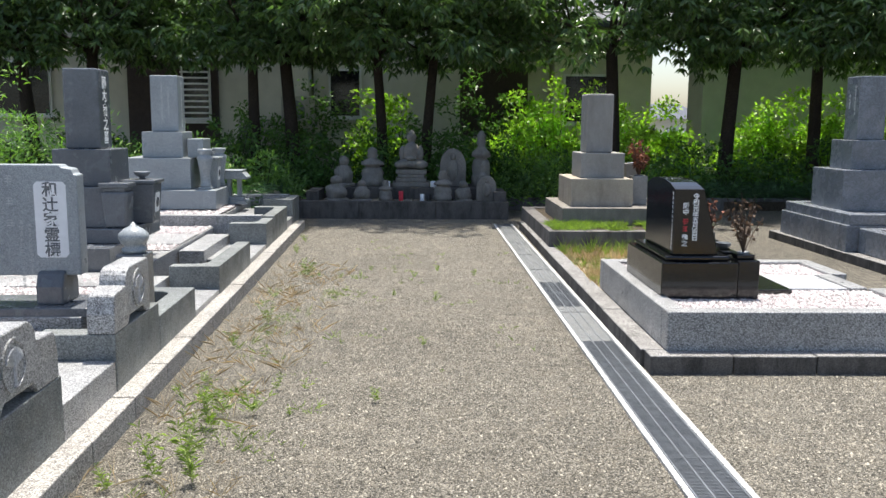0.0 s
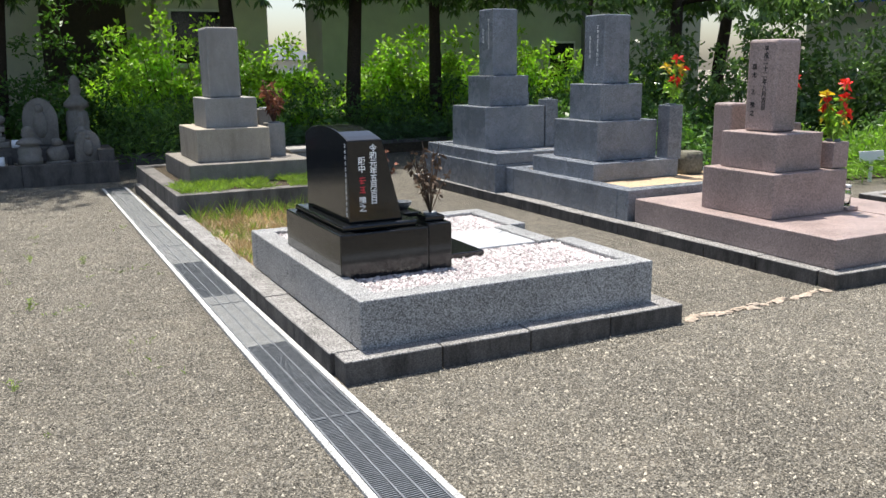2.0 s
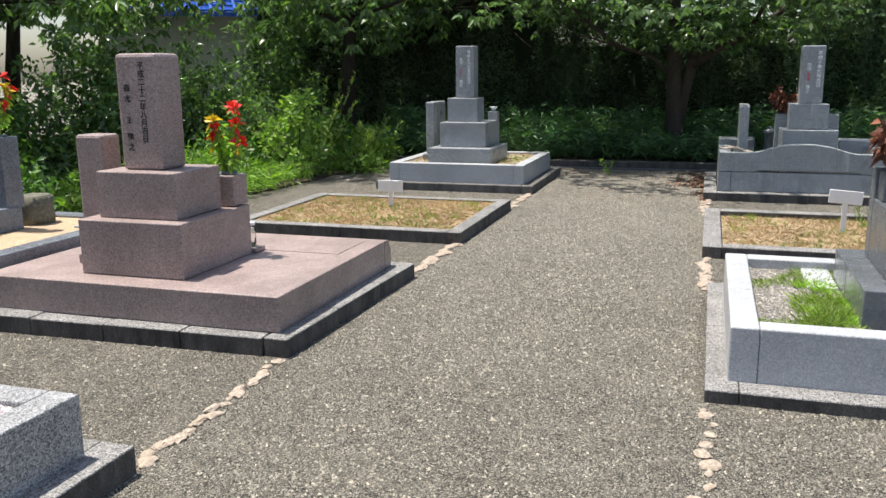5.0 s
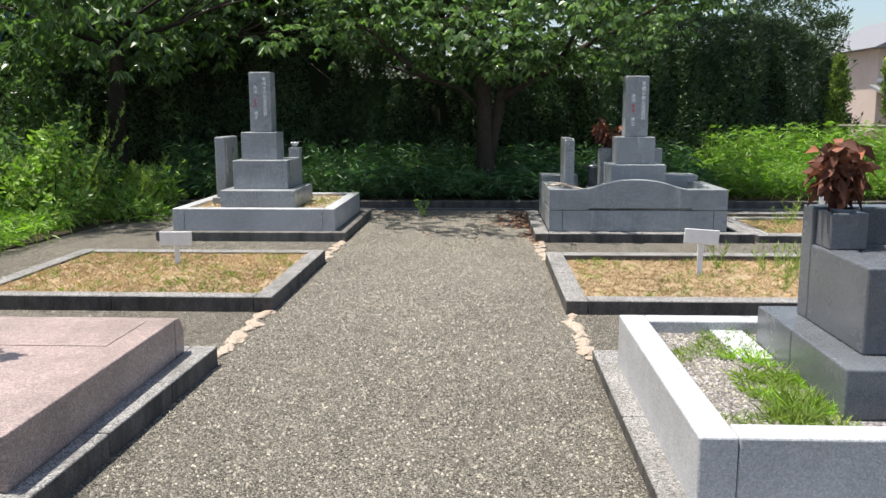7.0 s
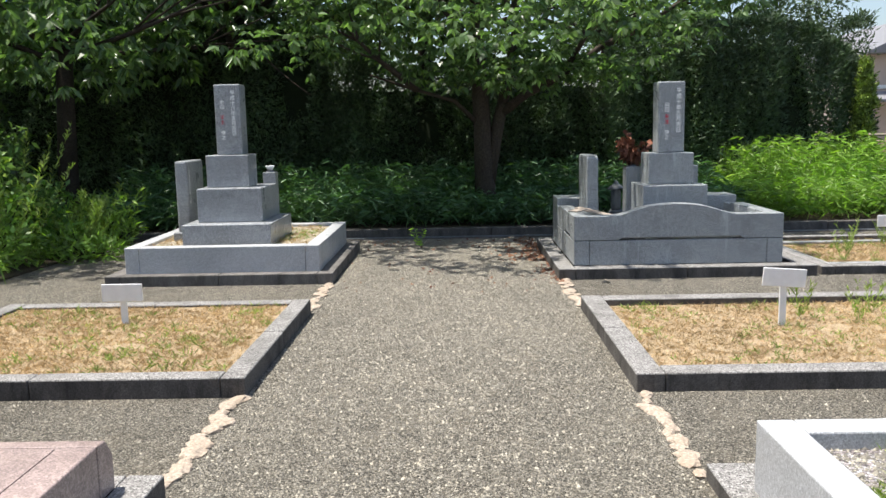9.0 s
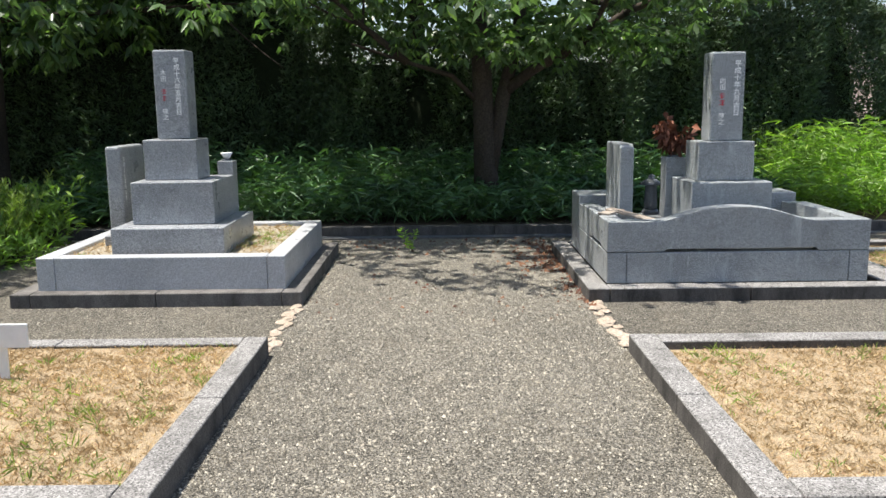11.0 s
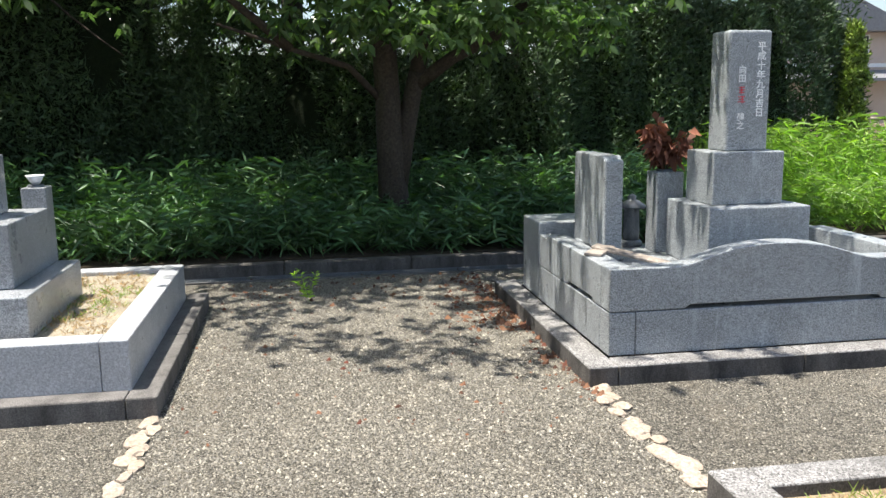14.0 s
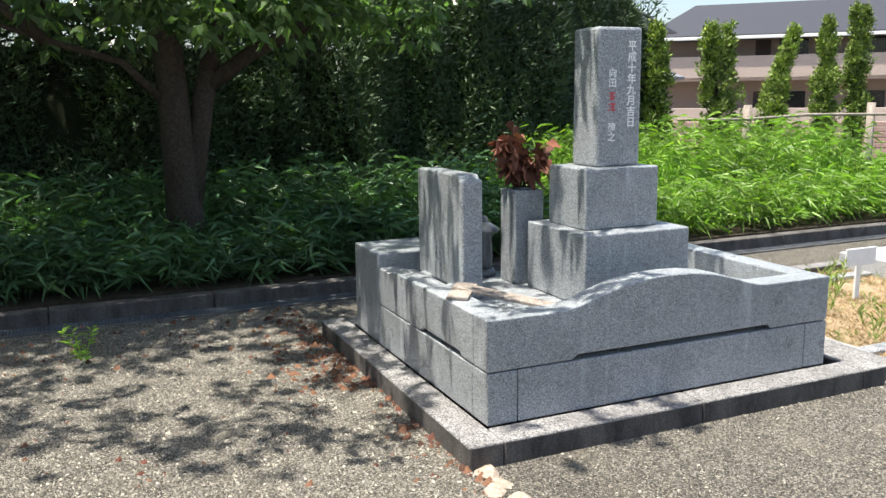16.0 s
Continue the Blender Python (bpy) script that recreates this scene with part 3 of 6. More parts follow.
M_CRUMB = stony("soil_crumbs", [(0.40, 0.29, 0.16), (0.22, 0.14, 0.08), (0.52, 0.40, 0.24), (0.32, 0.22, 0.12)])
grassy_plot(8.07, 9.80, KN + 0.13, 7.37, 0.09, 1.0)
grassy_plot(8.09, 9.79, 0.15, KS - 0.14, 0.05, 5.0)
grassy_plot(1.69, 3.495, 1.04, KS - 0.14, 0.02, 9.0)
grassy_plot(11.28, 13.08, -1.78, 0.73, 0.03, 12.0)
tagged(part("plot_soil", box(1.53, 3.3, 7.46, 9.6, -0.02, 0.07, 0), M_SAND), "dry soil between two plots", "soil", kind="structure")
grass("dry_grass", 700, patchy(oblong(1.54, 3.2, 7.47, 9.6), 2.5, -0.3, 8.0), 0.07, 7, 0.11, 0.0026, M_STRAW, "pale straw between two plots", 0.4)
grass("green_grass", 520, patchy(oblong(1.54, 3.2, 7.47, 9.6), 2.0, -0.1, 5.0), 0.07, 6, 0.11, 0.0026, M_WEED, "yellow-green grass between two plots", 0.4)
grass("dry_grass", 500, patchy(oblong(1.54, 3.2, 7.47, 9.6), 2.5, -0.15, 3.0), 0.07, 7, 0.12, 0.0026, M_DRY, "tall dry grass between two plots", 0.35)
grass("green_grass", 110, oblong(1.54, 3.0, 9.2, 9.65), 0.07, 7, 0.2, 0.003, M_WEED, "grass at the foot of a plot", 0.3)


def weed(at, h, n, material=M_WEED, label="small green weed in the gravel", spread=0.6):
    """A few stems with many narrow leaves."""
    k = 5
    top = np.concatenate([np.random.normal(size=(k, 2)) * h * 0.28, h * (0.6 + 0.4 * np.random.rand(k, 1))], 1)
    n = n * 3
    pick = np.random.randint(0, k, n)
    p = top[pick] * (0.1 + 0.9 * np.random.rand(n, 1))
    way = away(n) * (1, 1, 0.35)
    way[:, 2] += spread
    way = way / np.linalg.norm(way, axis=1, keepdims=True) * (0.016 + 0.16 * min(h, 0.45)) * (0.6 + 0.7 * np.random.rand(n, 1))
    v, f = blades(p, way, np.full(n, 0.0012 + min(h, 0.5) * 0.010), 0.2, 0.5, 0.2)
    sv, sf = blades(np.zeros((k, 3)), top, np.full(k, 0.0018))
    v, f = np.concatenate([v, sv]) + np.array(at), np.concatenate([f, sf + len(v)])
    return tagged(mesh_of("weed", v, f, material), label, "weed", kind="stuff")


for x, y, h, n in ((-1.0, 4.46, .22, 30), (-1.13, 6.49, .17, 26), (-1.11, 8.43, .22, 24), (-0.21, 4.67, .10, 18), (-0.99, 4.26, .24, 34), (-1.01, 3.88, .26, 34), (-1.07, 3.64, .22, 30), (-0.9, 3.61, .22, 28), (-1.24, 3.56, .14, 22), (-0.84, 4.46, .20, 24), (-0.78, 4.88, .10, 14), (-0.62, 4.88, .07, 12), (-0.64, 4.46, .05, 10), (0.04, 5.84, .07, 12), (0.13, 7.26, .10, 12), (-0.22, 7.49, .07, 10), (-0.06, 8.39, .08, 12), (0.17, 8.71, .09, 12), (0.53, 8.46, .08, 10), (-1.42, 9.86, .12, 18), (-1.46, 10.79, .12, 18), (-0.59, 8.44, .06, 10), (-0.5, 8.76, .07, 10), (-1.21, 4.99, .10, 14), (-1.23, 5.79, .12, 16), (-1.30, 4.78, .08, 12), (-1.25, 7.4, .10, 14)):
    weed((x, y, 0), h, n)
weed((13.22, 4.53, 0), 0.24, 34, M_BRIGHT, "leafy bright green weed in the gravel")
for x, y, h in ((9.1, 1.2, .3), (9.4, 1.0, .34), (8.7, 0.7, .3), (9.2, 0.3, .36), (8.5, 1.5, .16), (9.3, 1.78, .3), (9.15, 1.45, .26), (9.45, 1.25, .3), (8.9, 1.35, .22), (11.6, -0.5, .36), (11.5, 0.5, .3), (12.1, 0.2, .36), (11.9, -1.2, .32), (12.6, -0.4, .3), (8.3, 6.6, .12)):
    weed((x, y, 0.03), h, 34, M_WEED, "slender upright green weed in sandy soil", 1.4)
grass("dry_grass", 190, patchy(oblong(-1.4, -0.7, 3.2, 9.0), 1.3, -0.35, 2.0), 0.0, 4, 0.15, 0.0010, M_STRAW, "straw-coloured grass along the kerb", 1.0)
grass("green_grass", 260, patchy(oblong(-1.2, -0.5, 2.6, 8.5), 2.3, 0.12, 7.0), 0.0, 5, 0.07, 0.0016, M_WEED, "thin weeds along the kerb", 0.8)
grass("green_grass", 160, patchy(oblong(-0.9, 1.0, 5.0, 11.0), 2.4, 0.25, 4.0), 0.0, 4, 0.05, 0.002, M_WEED, "tiny weeds in the gravel", 0.8)


# ---- edging stones ----
def field_stones(a, b, n, w, grp):
    for i in range(n):
        k = (i + random.uniform(0.2, 0.8)) / n
        x, y = a[0] + (b[0] - a[0]) * k, a[1] + (b[1] - a[1]) * k + random.uniform(-0.03, 0.03)
        s = w * random.uniform(0.5, 1.0)
        bm = ball((0, 0, 0), (s, s * random.uniform(0.5, 0.85), s * 0.24), level=2, lumps=0.4, seed=i + a[0] * 3 + a[1])
        o = part("edging_stone", bm, M_PALE)
        o.matrix_world = pose(x, y, 0.004, 0, 0, random.uniform(-25, 25))
        tagged(o, "pale sandy-coloured field stone half sunk in gravel", "stone", grp)


field_stones((3.5, 5.22), (4.75, 5.27), 20, 0.055, "edging stones of the path")
field_stones((6.8, 5.25), (7.92, 5.24), 13, 0.085, "edging stones of the path")
field_stones((10.0, 5.24), (11.10, 5.24), 14, 0.075, "edging stones of the path")
field_stones((3.7, 3.12), (4.75, 3.10), 11, 0.05, "edging stones of the path")
field_stones((6.88, 3.11), (7.92, 3.15), 13, 0.075, "edging stones of the path")
field_stones((10.0, 3.14), (11.10, 3.16), 14, 0.08, "edging stones of the path")


def strew(n, spots, size, label):
    """Patches where paler, larger stones lie open."""
    def area(k):
        i = np.random.randint(0, len(spots), k)
        c = np.array(spots)[i]
        return c[:, :2] + np.random.normal(size=(k, 2)) * c[:, 2:]
    pebbles("pale_gravel", n, area, size, 0.0, M_PEBL, label)


M_PEBL = stony("pale_pebbles", [(0.30, 0.27, 0.215), (0.40, 0.365, 0.295), (0.24, 0.22, 0.18), (0.47, 0.43, 0.35), (0.35, 0.315, 0.25)])
strew(2600, [(2.2, 4.0, .5, .3), (6.5, 4.2, .7, .3), (7.6, 4.0, .6, .25), (8.6, 4.4, .6, .3), (9.6, 3.9, .5, .3), (5.0, 4.4, .6, .3), (11.0, 4.2, .6, .4), (3.4, 4.5, .5, .3)], 0.0075, "pale larger stones lying open on the path")

# ---- graves ----
def tomb(name, label, grp, tiers, material, rot=0.0, shaft_bev=0.012):
    """Stacked blocks; each tier is (part name, x0, x1, y0, y1, z0, z1)."""
    cx, cy = (tiers[0][1] + tiers[0][2]) / 2, (tiers[0][3] + tiers[0][4]) / 2
    t = thing(name, label, "gravestone", grp, at=pose(cx, cy, tiers[0][5], 0, 0, rot))
    made = {}
    for nm, x0, x1, y0, y1, z0, z1 in tiers:
        bm = box(x0 - cx, x1 - cx, y0 - cy, y1 - cy, z0 - tiers[0][5], z1 - tiers[0][5], shaft_bev if nm == "shaft" else 0.008)
        made[nm] = part(nm, bm, material, t)
    t["ox"], t["oy"], t["oz"] = cx, cy, tiers[0][5]
    return t, made


def local(t, x, y, z, turn):
    return pose(x - t["ox"], y - t["oy"], z - t["oz"], *turn)


def border(name, label, x0, x1, y0, y1, z0, z1, w, material, notch=None, at=None):
    """Granite stones round a plot; notch: the stretch of the east side that is left lower."""
    t = thing(name, label, "grave plot", "grave plots", at=at)
    for a0, a1, b0, b1 in ((x0, x1, y0, y0 + w), (x0, x1, y1 - w, y1), (x0, x0 + w, y0 + w + 0.002, y1 - w - 0.002)):
        part("border_stone", box(a0, a1, b0, b1, z0, z1, 0.008), material, t)
    if notch:
        n0, n1 = notch
        part("border_stone", box(x1 - w, x1, y0 + w + 0.002, n0, z0, z1, 0.008), material, t)
        part("border_stone", box(x1 - w, x1, n1, y1 - w - 0.002, z0, z1, 0.008), material, t)
        part("border_stone", box(x1 - 2 * w, x1 - w - 0.002, n0, n1, z0, z1, 0.008), material, t)
        part("step", box(x1 - w, x1, n0 + 0.002, n1 - 0.002, z0, z0 + 0.08, 0.008), material, t)
    else:
        part("border_stone", box(x1 - w, x1, y0 + w + 0.002, y1 - w - 0.002, z0, z1, 0.008), material, t)
    return t


# black stone on white gravel
border("grave_plot", "speckled grey granite plot filled with white gravel", 1.545, 3.325, 5.31, 7.36, 0.11, 0.36, 0.13, M_GREY, (6.10, 6.66))
tagged(part("gravel_bed", box(1.676, 3.10, 5.445, 7.225, 0.12, 0.335, 0), M_WHITEGRAVEL), "white gravel filling the plot", "gravel", kind="stuff")
tagged(part("gravel_bed", box(3.102, 3.194, 5.445, 6.098, 0.12, 0.335, 0), M_WHITEGRAVEL), "white gravel filling the plot", "gravel", kind="stuff")
tagged(part("gravel_bed", box(3.102, 3.194, 6.662, 7.225, 0.12, 0.335, 0), M_WHITEGRAVEL), "white gravel filling the plot", "gravel", kind="stuff")
pebbles("white_gravel", 17000, oblong(1.685, 3.06, 5.455, 7.215), 0.0085, 0.337, M_PEBW, "loose white gravel in the plot")
pebbles("white_gravel", 1500, oblong(3.06, 3.19, 5.455, 6.09), 0.0085, 0.337, M_PEBW, "loose white gravel in the plot")
pebbles("white_gravel", 1300, oblong(3.06, 3.19, 6.67, 7.215), 0.0085, 0.337, M_PEBW, "loose white gravel in the plot")
tagged(part("paving_slab", box(2.62, 3.06, 6.12, 6.64, 0.30, 0.352, 0.006), M_LIGHT), "pale granite stepping slab in white gravel", "slab")

black = thing("gravestone", "polished black granite gravestone with arched top", "gravestone", "gravestones", at=pose(1.733, 5.92, 0.335))
part("plinth", box(-0.10, 0.415, -0.12, 0.86, 0.0, 0.25, 0.006), M_BLACK, black)
for y0, y1 in ((-0.12, 0.14), (0.60, 0.86)):
    part("plinth_wing", box(0.418, 0.56, y0, y1, 0.0, 0.265, 0.006), M_BLACK, black)
part("plinth_front", box(0.418, 0.54, 0.142, 0.598, 0.0, 0.20, 0.006), M_BLACK, black)
part("step", box(0.562, 0.87, 0.06, 0.68, -0.015, 0.035, 0.005), M_BLACK, black)
part("ledge", box(-0.06, 0.38, -0.06, 0.80, 0.251, 0.285, 0.012), M_BLACK, black)
OUT = [(0.0, 0.286), (0.72, 0.286), (0.72, 0.735), (0.66, 0.757), (0.58, 0.775), (0.48, 0.787), (0.36, 0.791), (0.24, 0.785), (0.14, 0.77), (0.06, 0.75), (0.0, 0.732)]
bm = prism(OUT, 0.0, 0.315, "x", 0)
for v in bm.verts:
    if v.co.x > 0.2:
        k = (v.co.z - 0.286) / 0.45
        v.co.x -= 0.115 * k ** 1.4
bmesh.ops.bevel(bm, geom=[e for e in bm.edges if e.calc_face_angle(0) > 0.5], offset=0.005, segments=2, profile=0.5, affect="EDGES")
stone = part("shaft", bm, M_BLACK, black, "polished black slab with an arched top")
lettering("令和元年五月吉日", 0.044, stone, on_face(0.147, -0.0015, 0.705, FACE_S), M_MARK, spacing=0.92)
lettering("阪中", 0.044, stone, on_face(0.08, -0.0015, 0.64, FACE_S), M_MARK, spacing=0.98)
strokes(2, 0.046, stone, on_face(0.08, -0.0015, 0.535, FACE_S), M_RED)
lettering("建之", 0.044, stone, on_face(0.08, -0.0015, 0.425, FACE_S), M_MARK, spacing=0.95)
strokes(13, 0.026, stone, on_face(-0.0015, 0.03, 0.715, FACE_W), M_MARK, pitch=1.2)


def flower_holder(name, label, x, y, z, w, h, material, grp="flower holders"):
    t = thing(name, label, "flower holder", grp, at=pose(x, y, z))
    part("block", box(-w / 2, w / 2, -w / 2, w / 2, 0, h, 0.006), material, t)
    smooth(part("liner", lathe([(w * 0.30, h - 0.01), (w * 0.34, h + 0.012), (w * 0.28, h + 0.014), (w * 0.2, h - 0.005)], 16), M_STEEL, t, "steel liner"))
    return t


def withered(x, y, z, h, n, label, material=M_DEAD, stems=9, leaf=0.055, spread=0.35):
    t = thing("flower_bunch", label, "flowers", "withered flowers", at=pose(x, y, z))
    bm = bmesh.new()
    tips = []
    for i in range(stems):
        a, k = random.uniform(0, 6.28), random.uniform(0.1, spread)
        tip = Vector((math.cos(a) * k * h, math.sin(a) * k * h, h * random.uniform(0.6, 1.0)))
        tube([(0, 0, 0), tip * 0.5 + Vector((0, 0, 0.05 * h)), tip], [0.0035, 0.003, 0.002], 5, bm)
        tips.append(tip)
    tagged(part("stem", bm, M_HUSK, t, "dry brown stems"), kind="stuff")
    src = np.array([tip * random.uniform(0.35, 1.0) for tip in tips for _ in range(max(1, n // stems))])
    way = away(len(src), -0.1) * leaf * (0.5 + np.random.rand(len(src), 1))
    v, f = blades(src, way, np.full(len(src), leaf * 0.30), 0.5, 0.5, 0.3)
    tagged(mesh_of("leaf", v, f, material, t), kind="stuff")
    return t


flower_holder("flower_holder", "polished black granite flower holder", 2.222, 5.925, 0.601, 0.12, 0.03, M_BLACK)
withered(2.222, 5.925, 0.63, 0.42, 170, "bunch of withered grey-brown flowers in a holder", M_HUSK, 16, 0.035, 0.4)
flower_holder("flower_holder", "polished black granite flower holder", 2.222, 6.645, 0.601, 0.12, 0.03, M_BLACK)
withered(2.222, 6.645, 0.63, 0.36, 110, "bunch of withered reddish flowers in a holder", M_DEAD, 12, 0.035, 0.35)
bowl = thing("incense_bowl", "small polished black granite incense box", "incense box", at=pose(2.21, 6.28, 0.536))
part("body", box(-0.05, 0.05, -0.14, 0.14, 0, 0.05, 0.005), M_BLACK, bowl)
part("lid", box(-0.055, 0.055, -0.15, 0.15, 0.052, 0.075, 0.005), M_BLACK, bowl)
part("bowl", lathe([(0.03, 0.078), (0.05, 0.1), (0.055, 0.12), (0.045, 0.12), (0.03, 0.1)], 14), M_STEEL, bowl, "metal bowl")

# old stone on a mossy platform
border("grave_plot", "dark weathered concrete platform with grassy top", 1.45, 3.35, 9.75, 12.6, 0.0, 0.29, 0.16, M_KERBDARK)
tagged(part("plot_soil", box(1.61, 3.19, 9.91, 12.44, 0.0, 0.28, 0), M_SOIL), "soil on the platform", "soil", kind="structure")
grass("green_grass", 900, patchy(oblong(1.50, 3.3, 9.80, 10.45), 3.0, -0.2, 3.0), 0.29, 7, 0.10, 0.0028, M_WEED, "green grass round the old gravestone", 0.8)
old, oldp = tomb("gravestone", "weathered grey stone gravestone on stacked blocks", "gravestones", [
    ("slab", 1.70, 2.98, 10.40, 11.9, 0.28, 0.49), ("lower_base", 1.83, 2.60, 10.62, 11.6, 0.49, 0.83),
    ("upper_base", 1.97, 2.52, 10.78, 11.42, 0.83, 1.14), ("shaft", 2.05, 2.39, 10.9, 11.3, 1.14, 1.87)], M_OLD, shaft_bev=0.02)
oldp["lower_base"].data.materials[0] = M_OLDTAN
oldp["slab"].data.materials[0] = M_STATUE
flower_holder("flower_holder", "square weathered stone flower holder", 2.75, 10.98, 0.49, 0.19, 0.36, M_OLD)
withered(2.75, 10.98, 0.82, 0.50, 260, "tall bunch of withered russet flowers", M_DEAD, 18, 0.06, 0.3)
flower_holder("flower_holder", "square weathered stone flower holder", 2.75, 11.35, 0.49, 0.19, 0.5, M_OLD)
for i, (w, z0, z1) in enumerate(((0.36, 0.30, 0.42), (0.30, 0.42, 0.50), (0.34, 0.50, 0.54))):
    if i == 0:
        urn = thing("stone_basin", "stacked pale stone water basin", "basin", at=pose(3.1, 11.2, 0))
    part(("foot", "bowl", "rim")[i], box(-w / 2, w / 2, -w / 2, w / 2, z0, z1, 0.012), M_OLD, urn)

# pink granite plot
pk = thing("grave_plot", "pink granite platform of polished slabs", "grave plot", "grave plots")
part("slab", box(4.89, 6.48, 5.345, 7.37, 0.105, 0.31, 0.007), M_PINK, pk)
part("ramp", prism([(6.483, 0.105), (6.608, 0.105), (6.608, 0.235), (6.555, 0.305), (6.483, 0.31)], 5.345, 7.37, "y", 0.006), M_PINK, pk)
part("paving", box(5.98, 6.46, 5.48, 7.24, 0.311, 0.314, 0.001), M_PINK, pk)
pt, ptp = tomb("gravestone", "pink granite gravestone with black writing", "gravestones", [
    ("lower_base", 5.075, 5.86, 6.056, 6.775, 0.311, 0.645), ("upper_base", 5.17, 5.66, 6.14, 6.69, 0.646, 0.928), ("shaft", 5.28, 5.53, 6.29, 6.575, 0.929, 1.62)], M_PINK, shaft_bev=0.022)
lettering("平成二十二年八月吉日", 0.048, ptp["shaft"], local(pt, 5.2785, 6.395, 1.57, FACE_W), M_INK)
lettering("森本", 0.048, ptp["shaft"], local(pt, 5.2785, 6.50, 1.44, FACE_W), M_INK, spacing=1.35)
strokes(1, 0.048, ptp["shaft"], local(pt, 5.2785, 6.50, 1.25, FACE_W), M_INK)
lettering("建之", 0.048, ptp["shaft"], local(pt, 5.2785, 6.50, 1.15, FACE_W), M_INK, spacing=1.3)
for y, h in ((6.16, 0.50), (6.62, 0.62)):
    fh = thing("flower_holder", "pink granite flower holder beside the gravestone", "flower holder", "flower holders", at=pose(5.80, y, 0.65))
    part("block", box(-0.085, 0.085, -0.08, 0.08, 0.001 if y < 6.3 else 0.001, h - 0.30, 0.008), M_PINK, fh)
    smooth(part("liner", lathe([(0.045, h - 0.31), (0.052, h - 0.28), (0.04, h - 0.28), (0.03, h - 0.30)], 14), M_STEEL, fh, "steel liner"))
tablet_p = thing("name_tablet", "pink granite tablet beside the gravestone", "tablet", at=pose(5.42, 6.86, 0.311))
part("slab", box(-0.09, 0.09, -0.10, 0.10, 0.0, 0.82, 0.02), M_PINK, tablet_p)
part("foot", box(-0.12, 0.12, -0.13, 0.13, 0.0, 0.06, 0.006), M_PINK, tablet_p)


def lilies(x, y, z, n):
    t = thing("flower_bunch", "red and yellow lilies with green leaves in a holder", "flowers", "fresh flowers", at=pose(x, y, z))
    bm = bmesh.new()
    tips = []
    for i in range(n):
        a = random.uniform(0, 6.28)
        tip = Vector((0.10 * math.cos(a) * random.random() + 0.02, 0.10 * math.sin(a), random.uniform(0.12, 0.46)))
        tube([(0, 0, 0), tip * 0.55, tip], [0.004, 0.0035, 0.003], 5, bm)
        tips.append(tip)
    tagged(part("stem", bm, M_WEED, t), kind="stuff")
    for k, tip in enumerate(tips):
        m = 10
        way = away(m, 0.3) * 0.075
        v, f = blades(np.repeat([list(tip)], m, 0), way, np.full(m, 0.02), 0.5, 0.5, 0.25)
        mesh_of("petal", v, f, M_FLOWER if k % 3 else M_YELLOW, t)
    src = np.array([list(tip * random.uniform(0.2, 0.95)) for tip in tips for _ in range(22)])
    v, f = blades(src, away(len(src), 0.2) * 0.075, np.full(len(src), 0.017), 0.3, 0.5, 0.2)
    tagged(mesh_of("leaf", v, f, M_BRIGHT, t), kind="stuff")
    return t


lilies(5.78, 6.16, 0.86, 7)
lilies(5.78, 6.66, 0.98, 4)
jar = thing("glass_jar", "small clear glass jar on the platform", "jar", at=pose(5.93, 6.10, 0.314))
M_GLASS, _nt, _b = nodes_of("clear_glass", 0.05)
_b.inputs["Transmission Weight"].default_value, _b.inputs["Base Color"].default_value = 1.0, (0.95, 0.97, 0.96, 1)
smooth(part("body", lathe([(0.03, 0.031), (0.034, 0.04), (0.034, 0.14), (0.026, 0.16), (0.026, 0.18), (0.022, 0.18), (0.022, 0.15), (0.03, 0.135), (0.03, 0.045)], 16), M_GLASS, jar))
part("lid", lathe([(0.028, 0.175), (0.03, 0.178), (0.03, 0.195), (0.0, 0.2)][:3], 14), M_SIGN, jar, "white lid")
part("tray", box(-0.06, 0.06, -0.07, 0.07, 0.0, 0.03, 0.005), M_PINK, jar)

# two raised plots behind it
border("grave_plot", "tall blue-grey granite plot with raked sand", 4.86, 6.66, 7.43, 9.48, 0.10, 0.375, 0.15, M_BLUEG)
tagged(part("sand_bed", box(5.01, 6.51, 7.58, 9.33, 0.10, 0.355, 0), M_SAND2), "yellow raked sand in the plot", "sand", kind="structure")
p2, p2p = tomb("gravestone", "blue-grey granite gravestone on three stacked blocks", "gravestones", [
    ("slab", 4.98, 6.02, 8.10, 9.14, 0.356, 0.53), ("lower_base", 5.135, 5.865, 8.255, 8.985, 0.531, 0.91),
    ("upper_base", 5.245, 5.755, 8.365, 8.875, 0.911, 1.26), ("shaft", 5.34, 5.66, 8.46, 8.78, 1.261, 1.92)], M_BLUEG)
strokes(9, 0.04, p2p["shaft"], local(p2, 5.3385, 8.56, 1.82, FACE_W), M_MARK)
strokes(5, 0.04, p2p["shaft"], local(p2, 5.3385, 8.68, 1.72, FACE_W), M_MARK)
log = thing("log_stump", "short upright cut log with mossy bark", "stump", at=pose(6.25, 8.2, 0.355))
smooth(part("bark", rough_up(lathe([(0.135, 0), (0.14, 0.06), (0.135, 0.14), (0.14, 0.215)], 18), 0.012, 14), M_LOG, log))
part("cut_face", lathe([(0.115, 0.216), (0.12, 0.222)], 18), M_LOG, log, "pale cut end grain")
flower_holder("flower_holder", "blue-grey granite flower holder", 5.98, 8.20, 0.521, 0.17, 0.53, M_BLUEG)
flower_holder("flower_holder", "blue-grey granite flower holder", 5.98, 8.88, 0.521, 0.17, 0.53, M_BLUEG)
lilies(5.98, 8.20, 1.05, 5)
